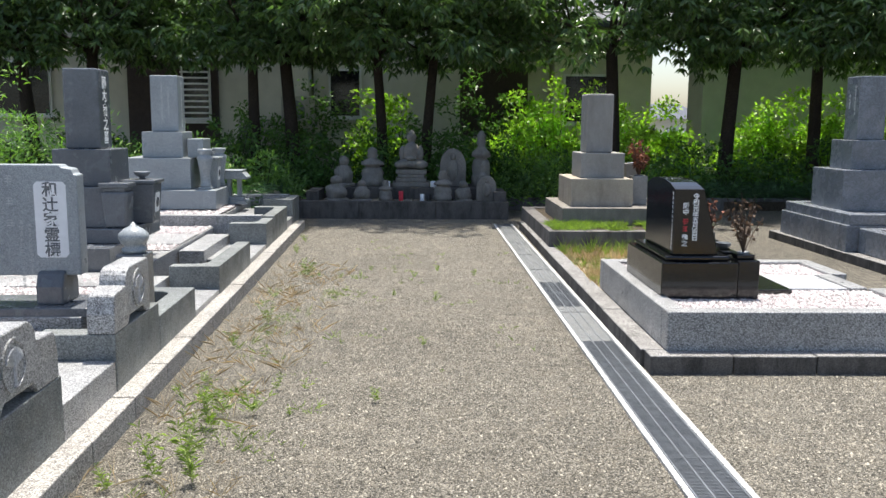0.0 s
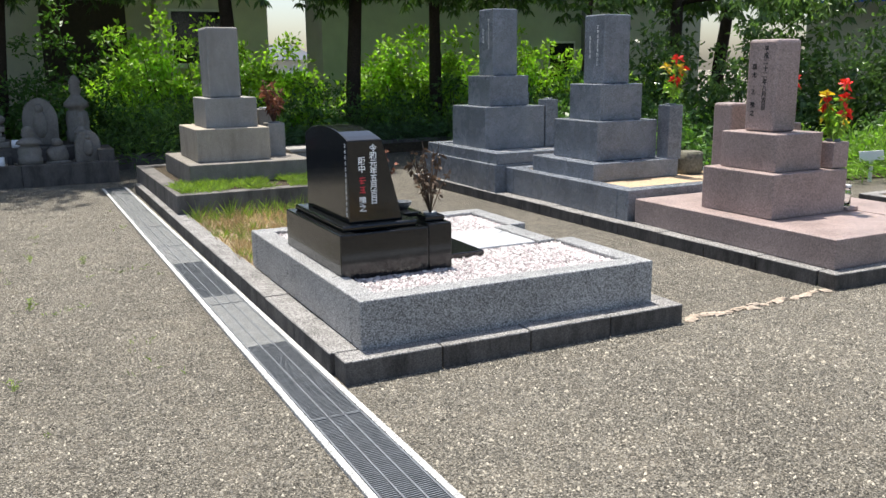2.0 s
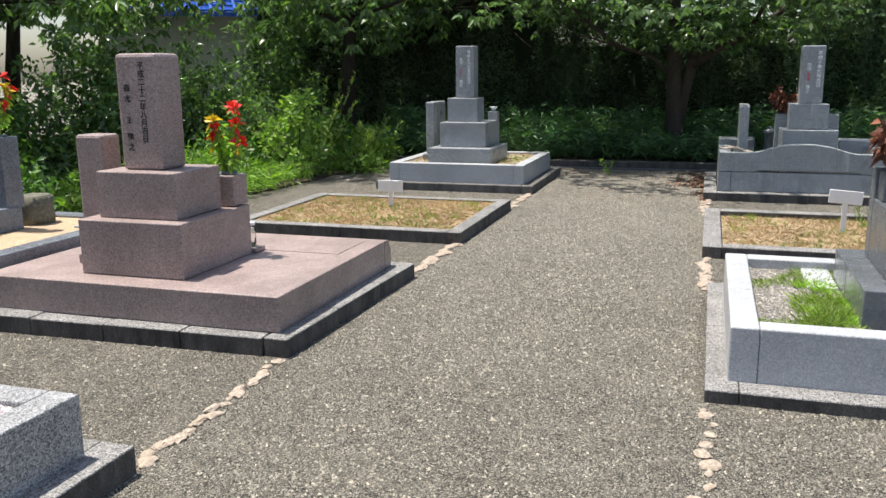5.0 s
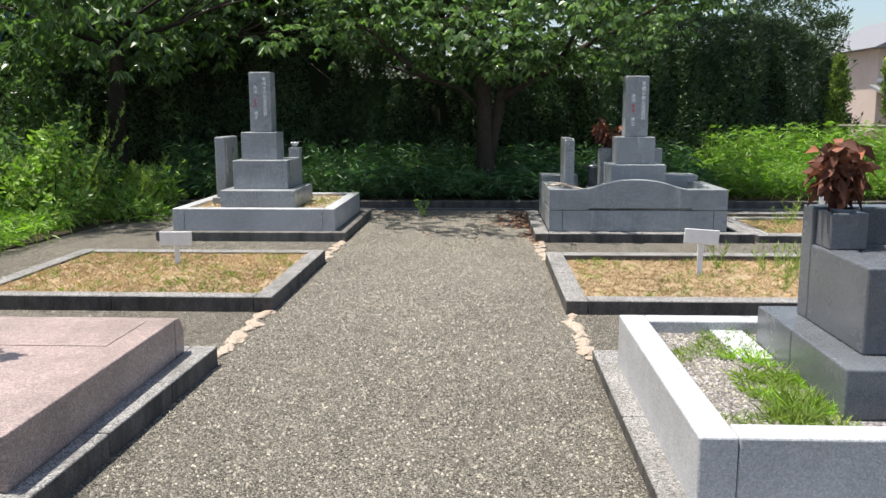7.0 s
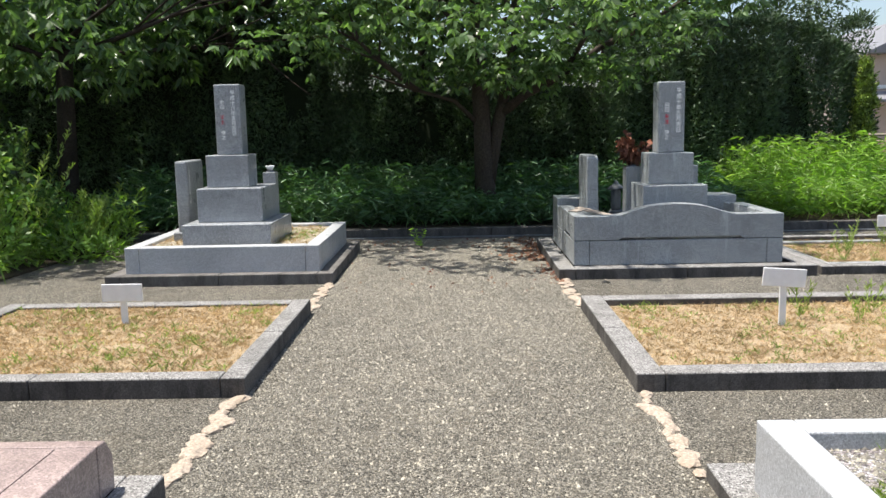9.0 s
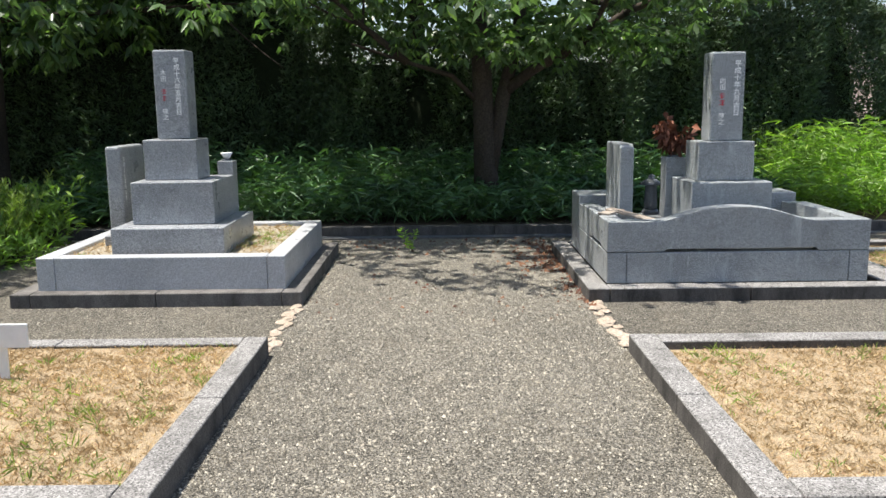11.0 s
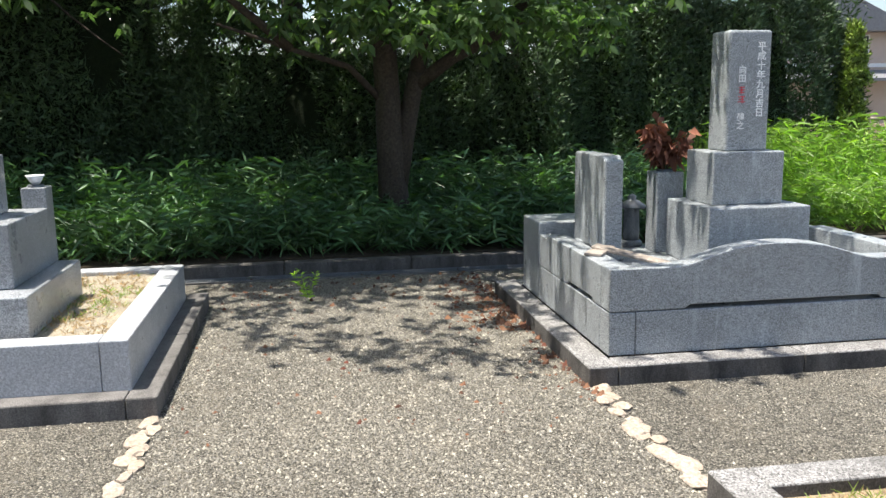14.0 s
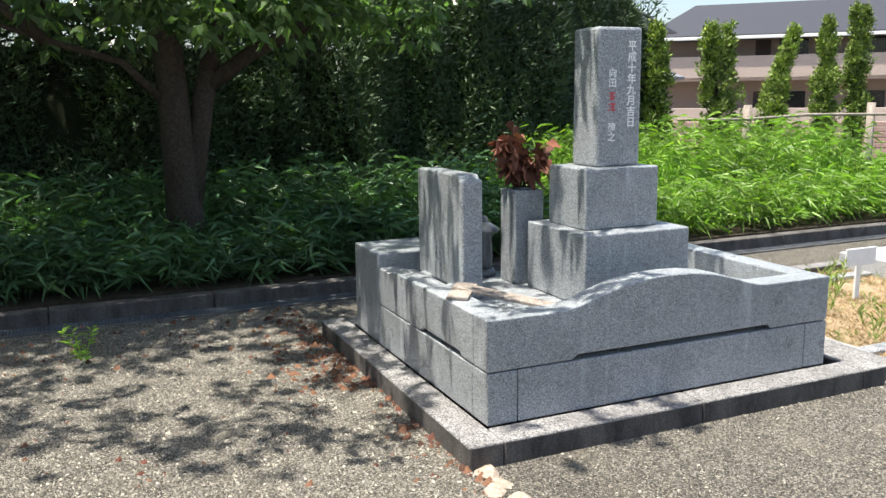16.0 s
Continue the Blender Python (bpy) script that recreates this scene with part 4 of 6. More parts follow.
tagged(part("paving_slab", box(6.14, 6.5, 7.62, 7.75, 0.35, 0.372, 0.005), M_LIGHT), "pale granite slab on the sand", "slab")
border("grave_plot", "tall blue-grey granite plot of two courses", 4.73, 6.62, 9.50, 11.25, 0.10, 0.40, 0.16, M_BLUEG)
border("grave_plot", "upper granite course of the raised plot", 4.77, 6.60, 9.52, 11.23, 0.401, 0.52, 0.15, M_BLUEG)
tagged(part("paving_slab", box(4.93, 6.44, 9.68, 11.07, 0.10, 0.50, 0), M_GREY), "grey granite floor of the raised plot", "slab")
p3, p3p = tomb("gravestone", "blue-grey granite gravestone on stacked blocks", "gravestones", [
    ("lower_base", 4.93, 5.73, 10.06, 10.86, 0.501, 0.985), ("upper_base", 5.07, 5.59, 10.2, 10.72, 0.986, 1.33), ("shaft", 5.165, 5.495, 10.295, 10.625, 1.331, 2.08)], M_BLUEG)
strokes(8, 0.04, p3p["shaft"], local(p3, 5.1635, 10.39, 1.97, FACE_W), M_MARK)
strokes(4, 0.04, p3p["shaft"], local(p3, 5.1635, 10.52, 1.87, FACE_W), M_MARK)
flower_holder("flower_holder", "blue-grey granite flower holder", 5.83, 10.14, 0.501, 0.17, 0.55, M_BLUEG)
flower_holder("flower_holder", "blue-grey granite flower holder", 5.83, 10.78, 0.501, 0.17, 0.62, M_BLUEG)
lant = thing("incense_box", "small polished granite incense box on the plot", "incense box", at=pose(6.1, 9.95, 0.501))
part("body", box(-0.1, 0.1, -0.12, 0.12, 0, 0.12, 0.006), M_BLUEG, lant)
part("lid", box(-0.12, 0.12, -0.14, 0.14, 0.121, 0.15, 0.006), M_BLUEG, lant)

# grave on the far north side
M_SANDG = soily("grey_sandy_soil", (0.25, 0.215, 0.16), (0.43, 0.38, 0.29), 14)
border("grave_plot", "pale granite plot with dry weeds", 11.24, 13.08, 5.345, 7.13, 0.09, 0.34, 0.13, M_LIGHT)
tagged(part("plot_soil", box(11.37, 12.95, 5.475, 7.0, 0.09, 0.31, 0), M_SANDG), "dry sandy soil in the plot", "soil", kind="structure")
grass("dry_grass", 700, patchy(oblong(11.38, 12.94, 5.48, 6.99), 2.5, -0.2, 8.0), 0.31, 6, 0.05, 0.0022, M_DRY, "dry grass in the plot", 0.9)
grass("green_grass", 260, patchy(oblong(11.38, 12.94, 5.48, 6.99), 2.0, 0.05, 2.5), 0.31, 6, 0.05, 0.0025, M_WEED, "green weeds in the plot", 0.8)
ot, otp = tomb("gravestone", "grey granite gravestone on three stacked blocks", "gravestones", [
    ("slab", 11.42, 12.40, 5.82, 6.65, 0.311, 0.52), ("lower_base", 11.61, 12.26, 5.93, 6.55, 0.521, 0.84),
    ("upper_base", 11.78, 12.12, 6.085, 6.495, 0.841, 1.148), ("shaft", 11.85, 12.07, 6.15, 6.40, 1.149, 1.82)], M_OGRAN)
lettering("平成十六年五月吉日", 0.048, otp["shaft"], local(ot, 11.8485, 6.22, 1.76, FACE_W), M_MARK)
lettering("木田", 0.045, otp["shaft"], local(ot, 11.8485, 6.325, 1.67, FACE_W), M_MARK)
strokes(2, 0.045, otp["shaft"], local(ot, 11.8485, 6.325, 1.53, FACE_W), M_RED)
lettering("建之", 0.045, otp["shaft"], local(ot, 11.8485, 6.325, 1.38, FACE_W), M_MARK)
otab = thing("name_tablet", "grey granite tablet beside the gravestone", "tablet", at=pose(12.22, 6.80, 0.311))
part("slab", box(-0.27, 0.27, -0.06, 0.06, 0.08, 0.78, 0.02), M_OGRAN, otab)
part("foot", box(-0.30, 0.30, -0.10, 0.10, 0.0, 0.079, 0.008), M_OGRAN, otab)
strokes(8, 0.04, otab, pose(-0.2, -0.062, 0.7, *FACE_S), M_MARK)
for y in (6.0, 6.56):
    flower_holder("flower_holder", "grey granite flower holder", 12.33, y, 0.521, 0.13, 0.43, M_OGRAN)
dish = thing("offering_cup", "small white porcelain cup on the holder", "cup", at=pose(12.33, 6.0, 0.966))
smooth(part("cup", lathe([(0.02, 0.0), (0.03, 0.015), (0.05, 0.05), (0.045, 0.05), (0.025, 0.02)], 14), M_SIGN, dish))
part("foot", lathe([(0.018, -0.001), (0.02, 0.004)], 12), M_SIGN, dish)
wedge = thing("incense_box", "low slanted granite incense block", "incense box", at=pose(12.48, 6.3, 0.33))
part("body", prism([(-0.10, 0.001), (0.13, 0.001), (0.13, 0.03), (-0.10, 0.10)], -0.1, 0.1, "y", 0.005), M_OGRAN, wedge)

# curved-wall grave on the far south side
mp = thing("grave_plot", "grey granite plot with arched wall and painted sun streaks", "grave plot", "grave plots")
X0, X1, Y0, Y1 = 11.275, 13.0, 1.155, 3.035
part("wall_stone", box(X0, X0 + 0.14, Y0, Y0 + 0.14, 0.10, 0.325, 0.006), M_MGRAN, mp)
part("wall_stone", box(X0, X0 + 0.14, Y0 + 0.143, Y1 - 0.143, 0.10, 0.325, 0.006), M_MGRAN, mp)
part("wall_stone", box(X0, X0 + 0.14, Y1 - 0.14, Y1, 0.10, 0.325, 0.006), M_MGRAN, mp)
part("wall_stone", box(X0 + 0.142, 12.2, Y1 - 0.14, Y1, 0.10, 0.325, 0.006), M_MGRAN, mp)
part("wall_stone", box(12.203, 12.58, Y1 - 0.14, Y1, 0.10, 0.325, 0.006), M_MGRAN, mp)
part("wall_stone", box(X0 + 0.142, X1, Y0, Y0 + 0.14, 0.10, 0.325, 0.006), M_MGRAN, mp)
ARCH = [(Y0, 0.33), (1.52, 0.33), (1.54, 0.35), (2.60, 0.35), (2.63, 0.33), (Y1, 0.33), (Y1, 0.55), (2.68, 0.55), (2.62, 0.558), (2.55, 0.578), (2.46, 0.606), (2.36, 0.632), (2.24, 0.648), (2.12, 0.652), (2.0, 0.648), (1.88, 0.632), (1.78, 0.606), (1.69, 0.578), (1.62, 0.558), (1.56, 0.55), (Y0, 0.55)]
part("arched_stone", prism(ARCH, X0, X0 + 0.13, "x", 0.006), M_MGRAN, mp, "granite wall with an arched top")
SIDE = [(X0 + 0.133, 0.33), (11.52, 0.33), (11.55, 0.35), (11.95, 0.35), (11.98, 0.33), (12.57, 0.33), (12.57, 0.53), (12.40, 0.53), (12.36, 0.55), (X0 + 0.133, 0.55)]
for yy in (Y1 - 0.13, Y0):
    part("side_stone", prism(SIDE, yy, yy + 0.13, "y", 0.006), M_MGRAN, mp)
for yy in (Y1 - 0.44, Y0):
    part("pillar", box(12.585, 12.98, yy, yy + 0.44, 0.10, 0.605, 0.01), M_MGRAN, mp)
part("floor_slab", box(X0 + 0.145, 12.58, Y0 + 0.145, Y1 - 0.145, 0.10, 0.44, 0.004), M_MGRAN, mp)
part("step", box(12.585, 12.98, Y0 + 0.445, Y1 - 0.445, 0.10, 0.30, 0.006), M_MGRAN, mp)
mt, mtp = tomb("gravestone", "speckled grey granite gravestone with white writing", "gravestones", [
    ("lower_base", 11.62, 12.17, 1.74, 2.345, 0.441, 0.79), ("upper_base", 11.74, 12.08, 1.845, 2.27, 0.791, 1.088), ("shaft", 11.80, 12.015, 1.92, 2.175, 1.089, 1.755)], M_MGRAN, shaft_bev=0.014)
lettering("平成十年九月吉日", 0.052, mtp["shaft"], local(mt, 11.7985, 1.98, 1.69, FACE_W), M_MARK)
lettering("向田", 0.047, mtp["shaft"], local(mt, 11.7985, 2.09, 1.56, FACE_W), M_MARK)
strokes(2, 0.047, mtp["shaft"], local(mt, 11.7985, 2.09, 1.45, FACE_W), M_RED)
lettering("建之", 0.047, mtp["shaft"], local(mt, 11.7985, 2.09, 1.30, FACE_W), M_MARK)
mtab = thing("name_tablet", "upright grey granite tablet on two feet", "tablet", at=pose(12.25, 2.76, 0.441))
part("slab", prism([(-0.28, 0.06), (0.28, 0.06), (0.28, 0.62), (0.25, 0.625), (-0.235, 0.625), (-0.245, 0.605), (-0.28, 0.60)], -0.055, 0.055, "y", 0.01), M_MGRAN, mtab)
for x in (-0.18, 0.16):
    part("foot", box(x - 0.06, x + 0.06, -0.09, 0.09, 0.0, 0.075, 0.02), M_MGRAN, mtab)
for y in (2.30, 1.75):
    flower_holder("flower_holder", "tall square granite flower holder", 12.31, y, 0.441, 0.17, 0.50, M_MGRAN)
withered(12.31, 2.30, 0.93, 0.32, 240, "bunch of withered rust-brown flowers", M_DEAD, 14, 0.085, 0.42)
ml = thing("stone_lantern", "small round grey stone lantern", "lantern", at=pose(12.52, 2.43, 0.441))
for nm, pr in (("base", [(0.07, 0), (0.075, 0.02), (0.06, 0.04)]), ("body", [(0.05, 0.04), (0.055, 0.10), (0.05, 0.24), (0.055, 0.25)]), ("roof", [(0.095, 0.25), (0.10, 0.262), (0.04, 0.30), (0.025, 0.305), (0.03, 0.325), (0.01, 0.34)])):
    smooth(part(nm, lathe(pr, 18), M_GREYD, ml))
for x, y, z, l, a, b in ((11.64, 3.0, 0.553, 0.30, -35, 0), (11.82, 2.93, 0.570, 0.50, -130, 9)):
    pl = part("wooden_grave_board", rough_up(box(0.0, l, -0.05, 0.05, 0, 0.014, 0.003), 0.004, 9), M_PLANK)
    pl.matrix_world = pose(x, y, z, 0, b, a)
    tagged(pl, "fallen greyed wooden grave board on the wall", "board", "fallen boards")
border("grave_plot", "low grey granite kerb with pale wall block", 11.4, 12.9, -1.7, 0.75, 0.03, 0.06, 0.1, M_GREY)

# pale plot with a dark polished stone
border("grave_plot", "pale granite plot with gravel and grass", 4.93, 6.61, 1.0, 3.02, 0.05, 0.33, 0.13, M_LIGHT)
tagged(part("plot_soil", box(5.06, 6.51, 1.13, 2.895, 0.05, 0.265, 0), M_WHITEGRAVEL), "grey gravel in the pale plot", "gravel", kind="structure")
pebbles("white_gravel", 3600, oblong(5.07, 6.5, 2.42, 2.885), 0.008, 0.267, M_PEB, "loose grey gravel in the pale plot")
grass("green_grass", 80, patchy(oblong(5.3, 6.1, 2.40, 2.62), 5.0, 0.05, 4.0), 0.266, 7, 0.08, 0.003, M_BRIGHT, "bright green grass clumps in the plot", 0.9)
grass("green_grass", 170, patchy(oblong(5.15, 5.8, 2.42, 2.68), 6.0, -0.1, 1.0), 0.266, 7, 0.09, 0.0024, M_WEED, "thick bright green grass in the plot", 0.8)
grass("green_grass", 420, patchy(oblong(5.07, 6.5, 2.4, 2.885), 3.0, 0.05, 1.0), 0.266, 6, 0.05, 0.0025, M_WEED, "thin grass among the gravel", 0.8)
wt, wtp = tomb("gravestone", "dark polished granite gravestone on a long block", "gravestones", [
    ("slab", 5.27, 5.83, 1.2, 2.415, 0.266, 0.46), ("slab_end", 5.833, 6.28, 1.2, 2.415, 0.266, 0.46), ("lower_base", 5.45, 6.02, 1.3, 2.285, 0.461, 0.80),
    ("end_block", 6.023, 6.14, 1.3, 2.285, 0.461, 0.965), ("upper_base", 5.52, 5.95, 1.4, 1.85, 0.801, 1.1), ("shaft", 5.58, 5.88, 1.48, 1.78, 1.101, 1.8)], M_GREYD)
flower_holder("flower_holder", "polished dark granite flower holder", 5.94, 2.19, 0.801, 0.155, 0.155, M_GREYD)
withered(5.96, 2.19, 0.95, 0.30, 420, "dense bunch of withered dark red leaves", M_DEAD, 16, 0.075, 0.38)
part("paving_slab", box(6.0, 6.5, 2.42, 2.58, 0.2, 0.285, 0.005), M_LIGHT)
tagged(bpy.data.objects["paving_slab"], "pale granite stepping slab", "slab")
for o in list(bpy.data.objects):
    if o.name.startswith("paving_slab"):
        tagged(o, "pale granite stepping slab in the plot", "slab")


def sign(x, y, z, h, turn, tilt, label="blank white name board on a short post"):
    t = thing("plot_sign", label, "sign", "plot signs", at=pose(x, y, z, 0, 0, turn))
    part("post", box(-0.008, 0.008, -0.022, 0.022, -0.03, h - 0.1, 0.002), M_SIGN, t)
    b = part("board", box(-0.022, -0.009, -0.14, 0.14, -0.06, 0.06, 0.004), M_SIGN, t)
    b.matrix_local = pose(0, 0, h - 0.06, tilt, 0, 0)


sign(9.30, 6.37, 0.08, 0.29, 0, 0)
sign(9.126, 1.97, 0.04, 0.39, 0, 4)
sign(12.35, -0.34, 0.03, 0.36, 0, 0)
sign(9.50, 8.53, 0.0, 0.38, 20, -8)

# ---- older graves on the west side ----
WROT = 2.0


def west(lx, ly, z=0.0):
    """A place given from the west kerb's outer edge: lx inwards is negative, ly along it."""
    return pose(-1.37, 3.48, 0, 0, 0, WROT) @ Matrix.Translation((lx, ly, z))


def hollowed(y0, y1, depth, r, far):
    """Plan of a wall end whose inner face sweeps into the entrance step; far: whether the step lies beyond it."""
    arc = [(-0.13 - r + r * math.cos(a), r * math.sin(a)) for a in np.linspace(0, math.pi / 2, 6)]
    ys = [(x, y1 - 0.13 - r + q) if far else (x, y0 + 0.13 + r - q) for x, q in arc]
    end, start = (y1, y0) if far else (y0, y1)
    near = y1 - 0.13 if far else y0 + 0.13
    plan = [(0, start), (0, end), (-depth, end), (-depth, near)] + ys[::-1] + [(-0.13, start)]
    return plan if far else plan[::-1]


def west_wall(label, runs, material, inner):
    """The stepped granite edge of a plot: (from, to, height, kind) of each stretch; kind: wall, near (a step follows), far (a step lies before it) or step."""
    t = thing("grave_plot", label, "grave plot", "grave plots", at=west(-0.115, 0))
    for a, b, h, kind in runs:
        if kind in ("near", "far"):
            part("border_stone", prism(hollowed(a + 0.0015, b - 0.0015, 0.40, 0.10, kind == "near"), 0.10, h, "z", 0.006), material, t, "granite wall stone curving in to the step")
        elif kind == "wall":
            part("border_stone", box(-0.13, 0, a + 0.0015, b - 0.0015, 0.10, h, 0.006), material, t)
        else:
            part("step", box(-0.42, -0.004, a + 0.0015, b - 0.0015, 0.0, h, 0.006), M_GREY, t, "pale granite entrance step")
            part("step", box(-0.66, -0.423, a - 0.1, b + 0.1, 0.0, inner, 0.006), M_GREY, t, "pale granite entrance step")
    return t


west_wall("mottled dark granite plot with a stepped entrance", [(-3.4, -0.9, 0.42, "wall"), (-0.9, 0.32, 0.42, "near"), (0.32, 1.01, 0.285, "step"), (1.01, 1.80, 0.42, "far")], M_WEST, 0.285)
west_wall("grey granite plot with a low stepped entrance", [(1.80, 2.70, 0.335, "near"), (2.70, 3.52, 0.16, "step"), (3.52, 4.95, 0.345, "far")], M_WEST, 0.25)
west_wall("grey granite plot edge with a low step", [(4.95, 5.98, 0.17, "step"), (5.98, 6.53, 0.40, "far")], M_WEST, 0.27)
west_wall("grey granite raised plot with a step at its end", [(6.53, 7.72, 0.42, "near"), (7.72, 8.30, 0.22, "step"), (8.30, 9.05, 0.45, "far")], M_WEST, 0.32)
fl = thing("grave_plot", "granite floor slabs and dividing kerbs of the older plots", "grave plot", "grave plots", at=west(0, 0))
for a, b, h in ((-3.4, 1.72, 0.29), (1.88, 6.46, 0.32), (6.66, 9.0, 0.40)):
    part("floor_slab", box(-3.8, -0.79, a, b, 0.0, h - 0.02, 0.004), M_GREY, fl)
for y, h, x1 in ((1.80, 0.345, -0.55), (4.55, 0.40, -1.05), (6.56, 0.43, -0.25), (9.06, 0.46, -0.25)):
    part("divider", box(-3.8, x1, y - 0.07, y + 0.07, 0.0, h, 0.006), M_GREY, fl, "pale granite dividing kerb")
part("pathway", box(-1.85, -0.80, 5.0, 5.75, 0.2, 0.318, 0.005), M_GREY, fl, "pale granite stepping slab")
part("pathway", box(-1.95, -0.80, 2.85, 3.4, 0.2, 0.318, 0.005), M_GREY, fl, "pale granite stepping slab")
part("terrace", box(-2.5, -0.95, 3.45, 4.45, 0.2, 0.50, 0.006), M_GREYD, fl, "dark granite terrace below the gravestone")
for a, b, h in ((2.0, 3.4, 0.302), (4.64, 6.46, 0.302), (6.66, 8.9, 0.402), (-1.0, 1.7, 0.272)):
    bed_ = tagged(part("gravel_bed", box(-2.6, -0.80, a, b, h - 0.03, h + 0.006, 0), M_WHITEGRAVEL), "white gravel on the older plots", "gravel", kind="stuff")
    bed_.matrix_world = west(0, 0)
    o = pebbles("white_gravel", 2600, oblong(-2.5, -0.82, a + 0.02, b - 0.02), 0.017, h + 0.006, M_PEBW, "white gravel on the older plots")
    o.matrix_world = west(0, 0)


def west_tomb(lx, ly, floor, tiers, material, label, text=None, size=0.1):
    """A gravestone whose inscribed east face stands at lx; tiers: (name, out, half width, depth, z0, z1)."""
    t = thing("gravestone", label, "gravestone", "gravestones", at=west(lx, ly, floor))
    made = {}
    for nm, out, half, depth, z0, z1 in tiers:
        made[nm] = part(nm, box(out - depth, out, -half, half, z0 - floor, z1 - floor, 0.014 if nm == "shaft" else 0.008), material, t)
    top = tiers[-1][5] - floor
    if text:
        lettering(text, size, made["shaft"], pose(0.0015, 0, top - 0.06, *FACE_E), M_MARK)
    return t, made


def vase(lx, ly, z, material, h=0.34, r=0.08):
    t = thing("flower_vase", "flared polished granite flower vase", "vase", "flower vases", at=west(lx, ly, z))
    smooth(part("body", lathe([(r * 0.75, 0.03), (r * 0.8, 0.05), (r * 0.66, 0.08), (r * 0.72, h * 0.35), (r * 1.05, h * 0.72), (r * 1.12, h * 0.8), (r * 0.8, h * 0.84), (r * 0.78, h * 0.88), (r, h * 0.94), (r, h), (r * 0.7, h), (r * 0.6, h - 0.03)], 20), material, t))
    part("foot", box(-r * 0.9, r * 0.9, -r * 0.9, r * 0.9, 0.0, 0.03, 0.005), material, t)


def incense(lx, ly, z, material, h=0.36, w=0.13):
    """A box that widens upwards, with a lid and a pale crest on its east side."""
    t = thing("incense_box", "granite incense box with a pale round crest", "incense box", "incense boxes", at=west(lx, ly, z))
    bm = box(-w, w, -w, w, 0.001, h, 0.01)
    for v in bm.verts:
        k = 0.82 + 0.18 * min(1, max(0, v.co.z / h))
        v.co.x, v.co.y = v.co.x * k, v.co.y * k
    part("body", bm, material, t)
    part("lid", box(-w * 1.15, w * 1.15, -w * 1.15, w * 1.15, h + 0.002, h + 0.035, 0.01), material, t)
    d = part("crest", prism([(-0.05, -0.085), (0.05, -0.085), (0.065, -0.065), (0.065, 0.065), (0.05, 0.085), (-0.05, 0.085), (-0.065, 0.065), (-0.065, -0.065)], -0.0015, 0.0015, "x", 0.0), M_MARK, t, "white carved crest panel")
    d.matrix_local = pose(w * 0.925, 0, h * 0.52, 0, 4.5, 0)
    e = part("crest_mark", lathe([(0.045, 0), (0.045, 0.0015), (0.03, 0.0015), (0.03, 0)], 20), M_GREYD, t, "dark ring on the crest")
    e.matrix_local = pose(w * 0.925 + 0.003, 0, h * 0.52, 0, 94.5, 0)
    smooth(part("bowl", lathe([(0.03, h + 0.036), (0.02, h + 0.05), (0.06, h + 0.07), (0.07, h + 0.10), (0.05, h + 0.10), (0.01, h + 0.085)], 16), M_STEEL, t, "metal bowl"))


west_tomb(-1.16, 4.14, 0.50, [("slab", 0.30, 0.42, 0.90, 0.501, 0.62), ("lower_base", 0.21, 0.34, 0.68, 0.621, 0.955), ("upper_base", 0.10, 0.245, 0.47, 0.956, 1.262), ("shaft", 0.0, 0.145, 0.29, 1.263, 1.925)], M_GREYD, "dark granite gravestone with white writing", "藤本家之墓", 0.115)
incense(-0.76 - 0.14, 4.22, 0.622, M_GREYD, 0.34)
pot2 = thing("flower_vase", "broad tapering dark granite flower block with a lid", "vase", "flower vases", at=west(-1.0, 3.86, 0.622))
bm = box(-0.11, 0.11, -0.10, 0.10, 0.001, 0.30, 0.02)
for v in bm.verts:
    v.co.x *= 0.72 + 0.28 * min(1, v.co.z / 0.2)
part("body", bm, M_GREYD, pot2)
part("neck", box(-0.09, 0.09, -0.09, 0.09, 0.301, 0.33, 0.006), M_GREYD, pot2)
part("rim", box(-0.12, 0.12, -0.11, 0.11, 0.331, 0.37, 0.008), M_GREYD, pot2)
pale, palep = west_tomb(-1.42, 7.75, 0.42, [("slab", 0.50, 0.50, 1.1, 0.421, 0.655), ("lower_base", 0.17, 0.36, 0.80, 0.656, 1.045), ("upper_base", 0.06, 0.26, 0.50, 1.046, 1.365), ("shaft", 0.0, 0.165, 0.34, 1.366, 2.06)], M_PALEG, "pale grey granite gravestone with weathered writing")
strokes(9, 0.06, palep["shaft"], pose(0.0015, 0, 1.58, *FACE_E), M_MARK)
strokes(11, 0.04, palep["shaft"], pose(-0.20, -0.1665, 1.56, *FACE_S), M_LIGHT)
strokes(9, 0.035, palep["shaft"], pose(-0.12, -0.1665, 1.50, *FACE_S), M_LIGHT)
part("side_block", box(0.10, 0.30, -0.20, 0.22, 0.624, 0.86, 0.01), M_PALEG, pale)
vase(-1.08, 7.45, 0.656, M_PALEG, 0.50, 0.09)
vase(-1.02, 7.98, 0.656, M_PALEG, 0.50, 0.09)
incense(-0.98 - 0.1, 7.72, 0.656, M_PALEG, 0.36, 0.12)
west_tomb(-1.95, 1.4, 0.29, [("slab", 0.30, 0.42, 0.90, 0.29, 0.60), ("lower_base", 0.21, 0.34, 0.68, 0.601, 0.955), ("upper_base", 0.10, 0.245, 0.47, 0.956, 1.262), ("shaft", 0.0, 0.145, 0.29, 1.263, 1.925)], M_GREYD, "dark granite gravestone with white writing", "和辻家之墓", 0.115)
wl = thing("stone_lantern", "small pale granite lantern with slatted roof", "lantern", at=west(-0.86, 8.15, 0.412))
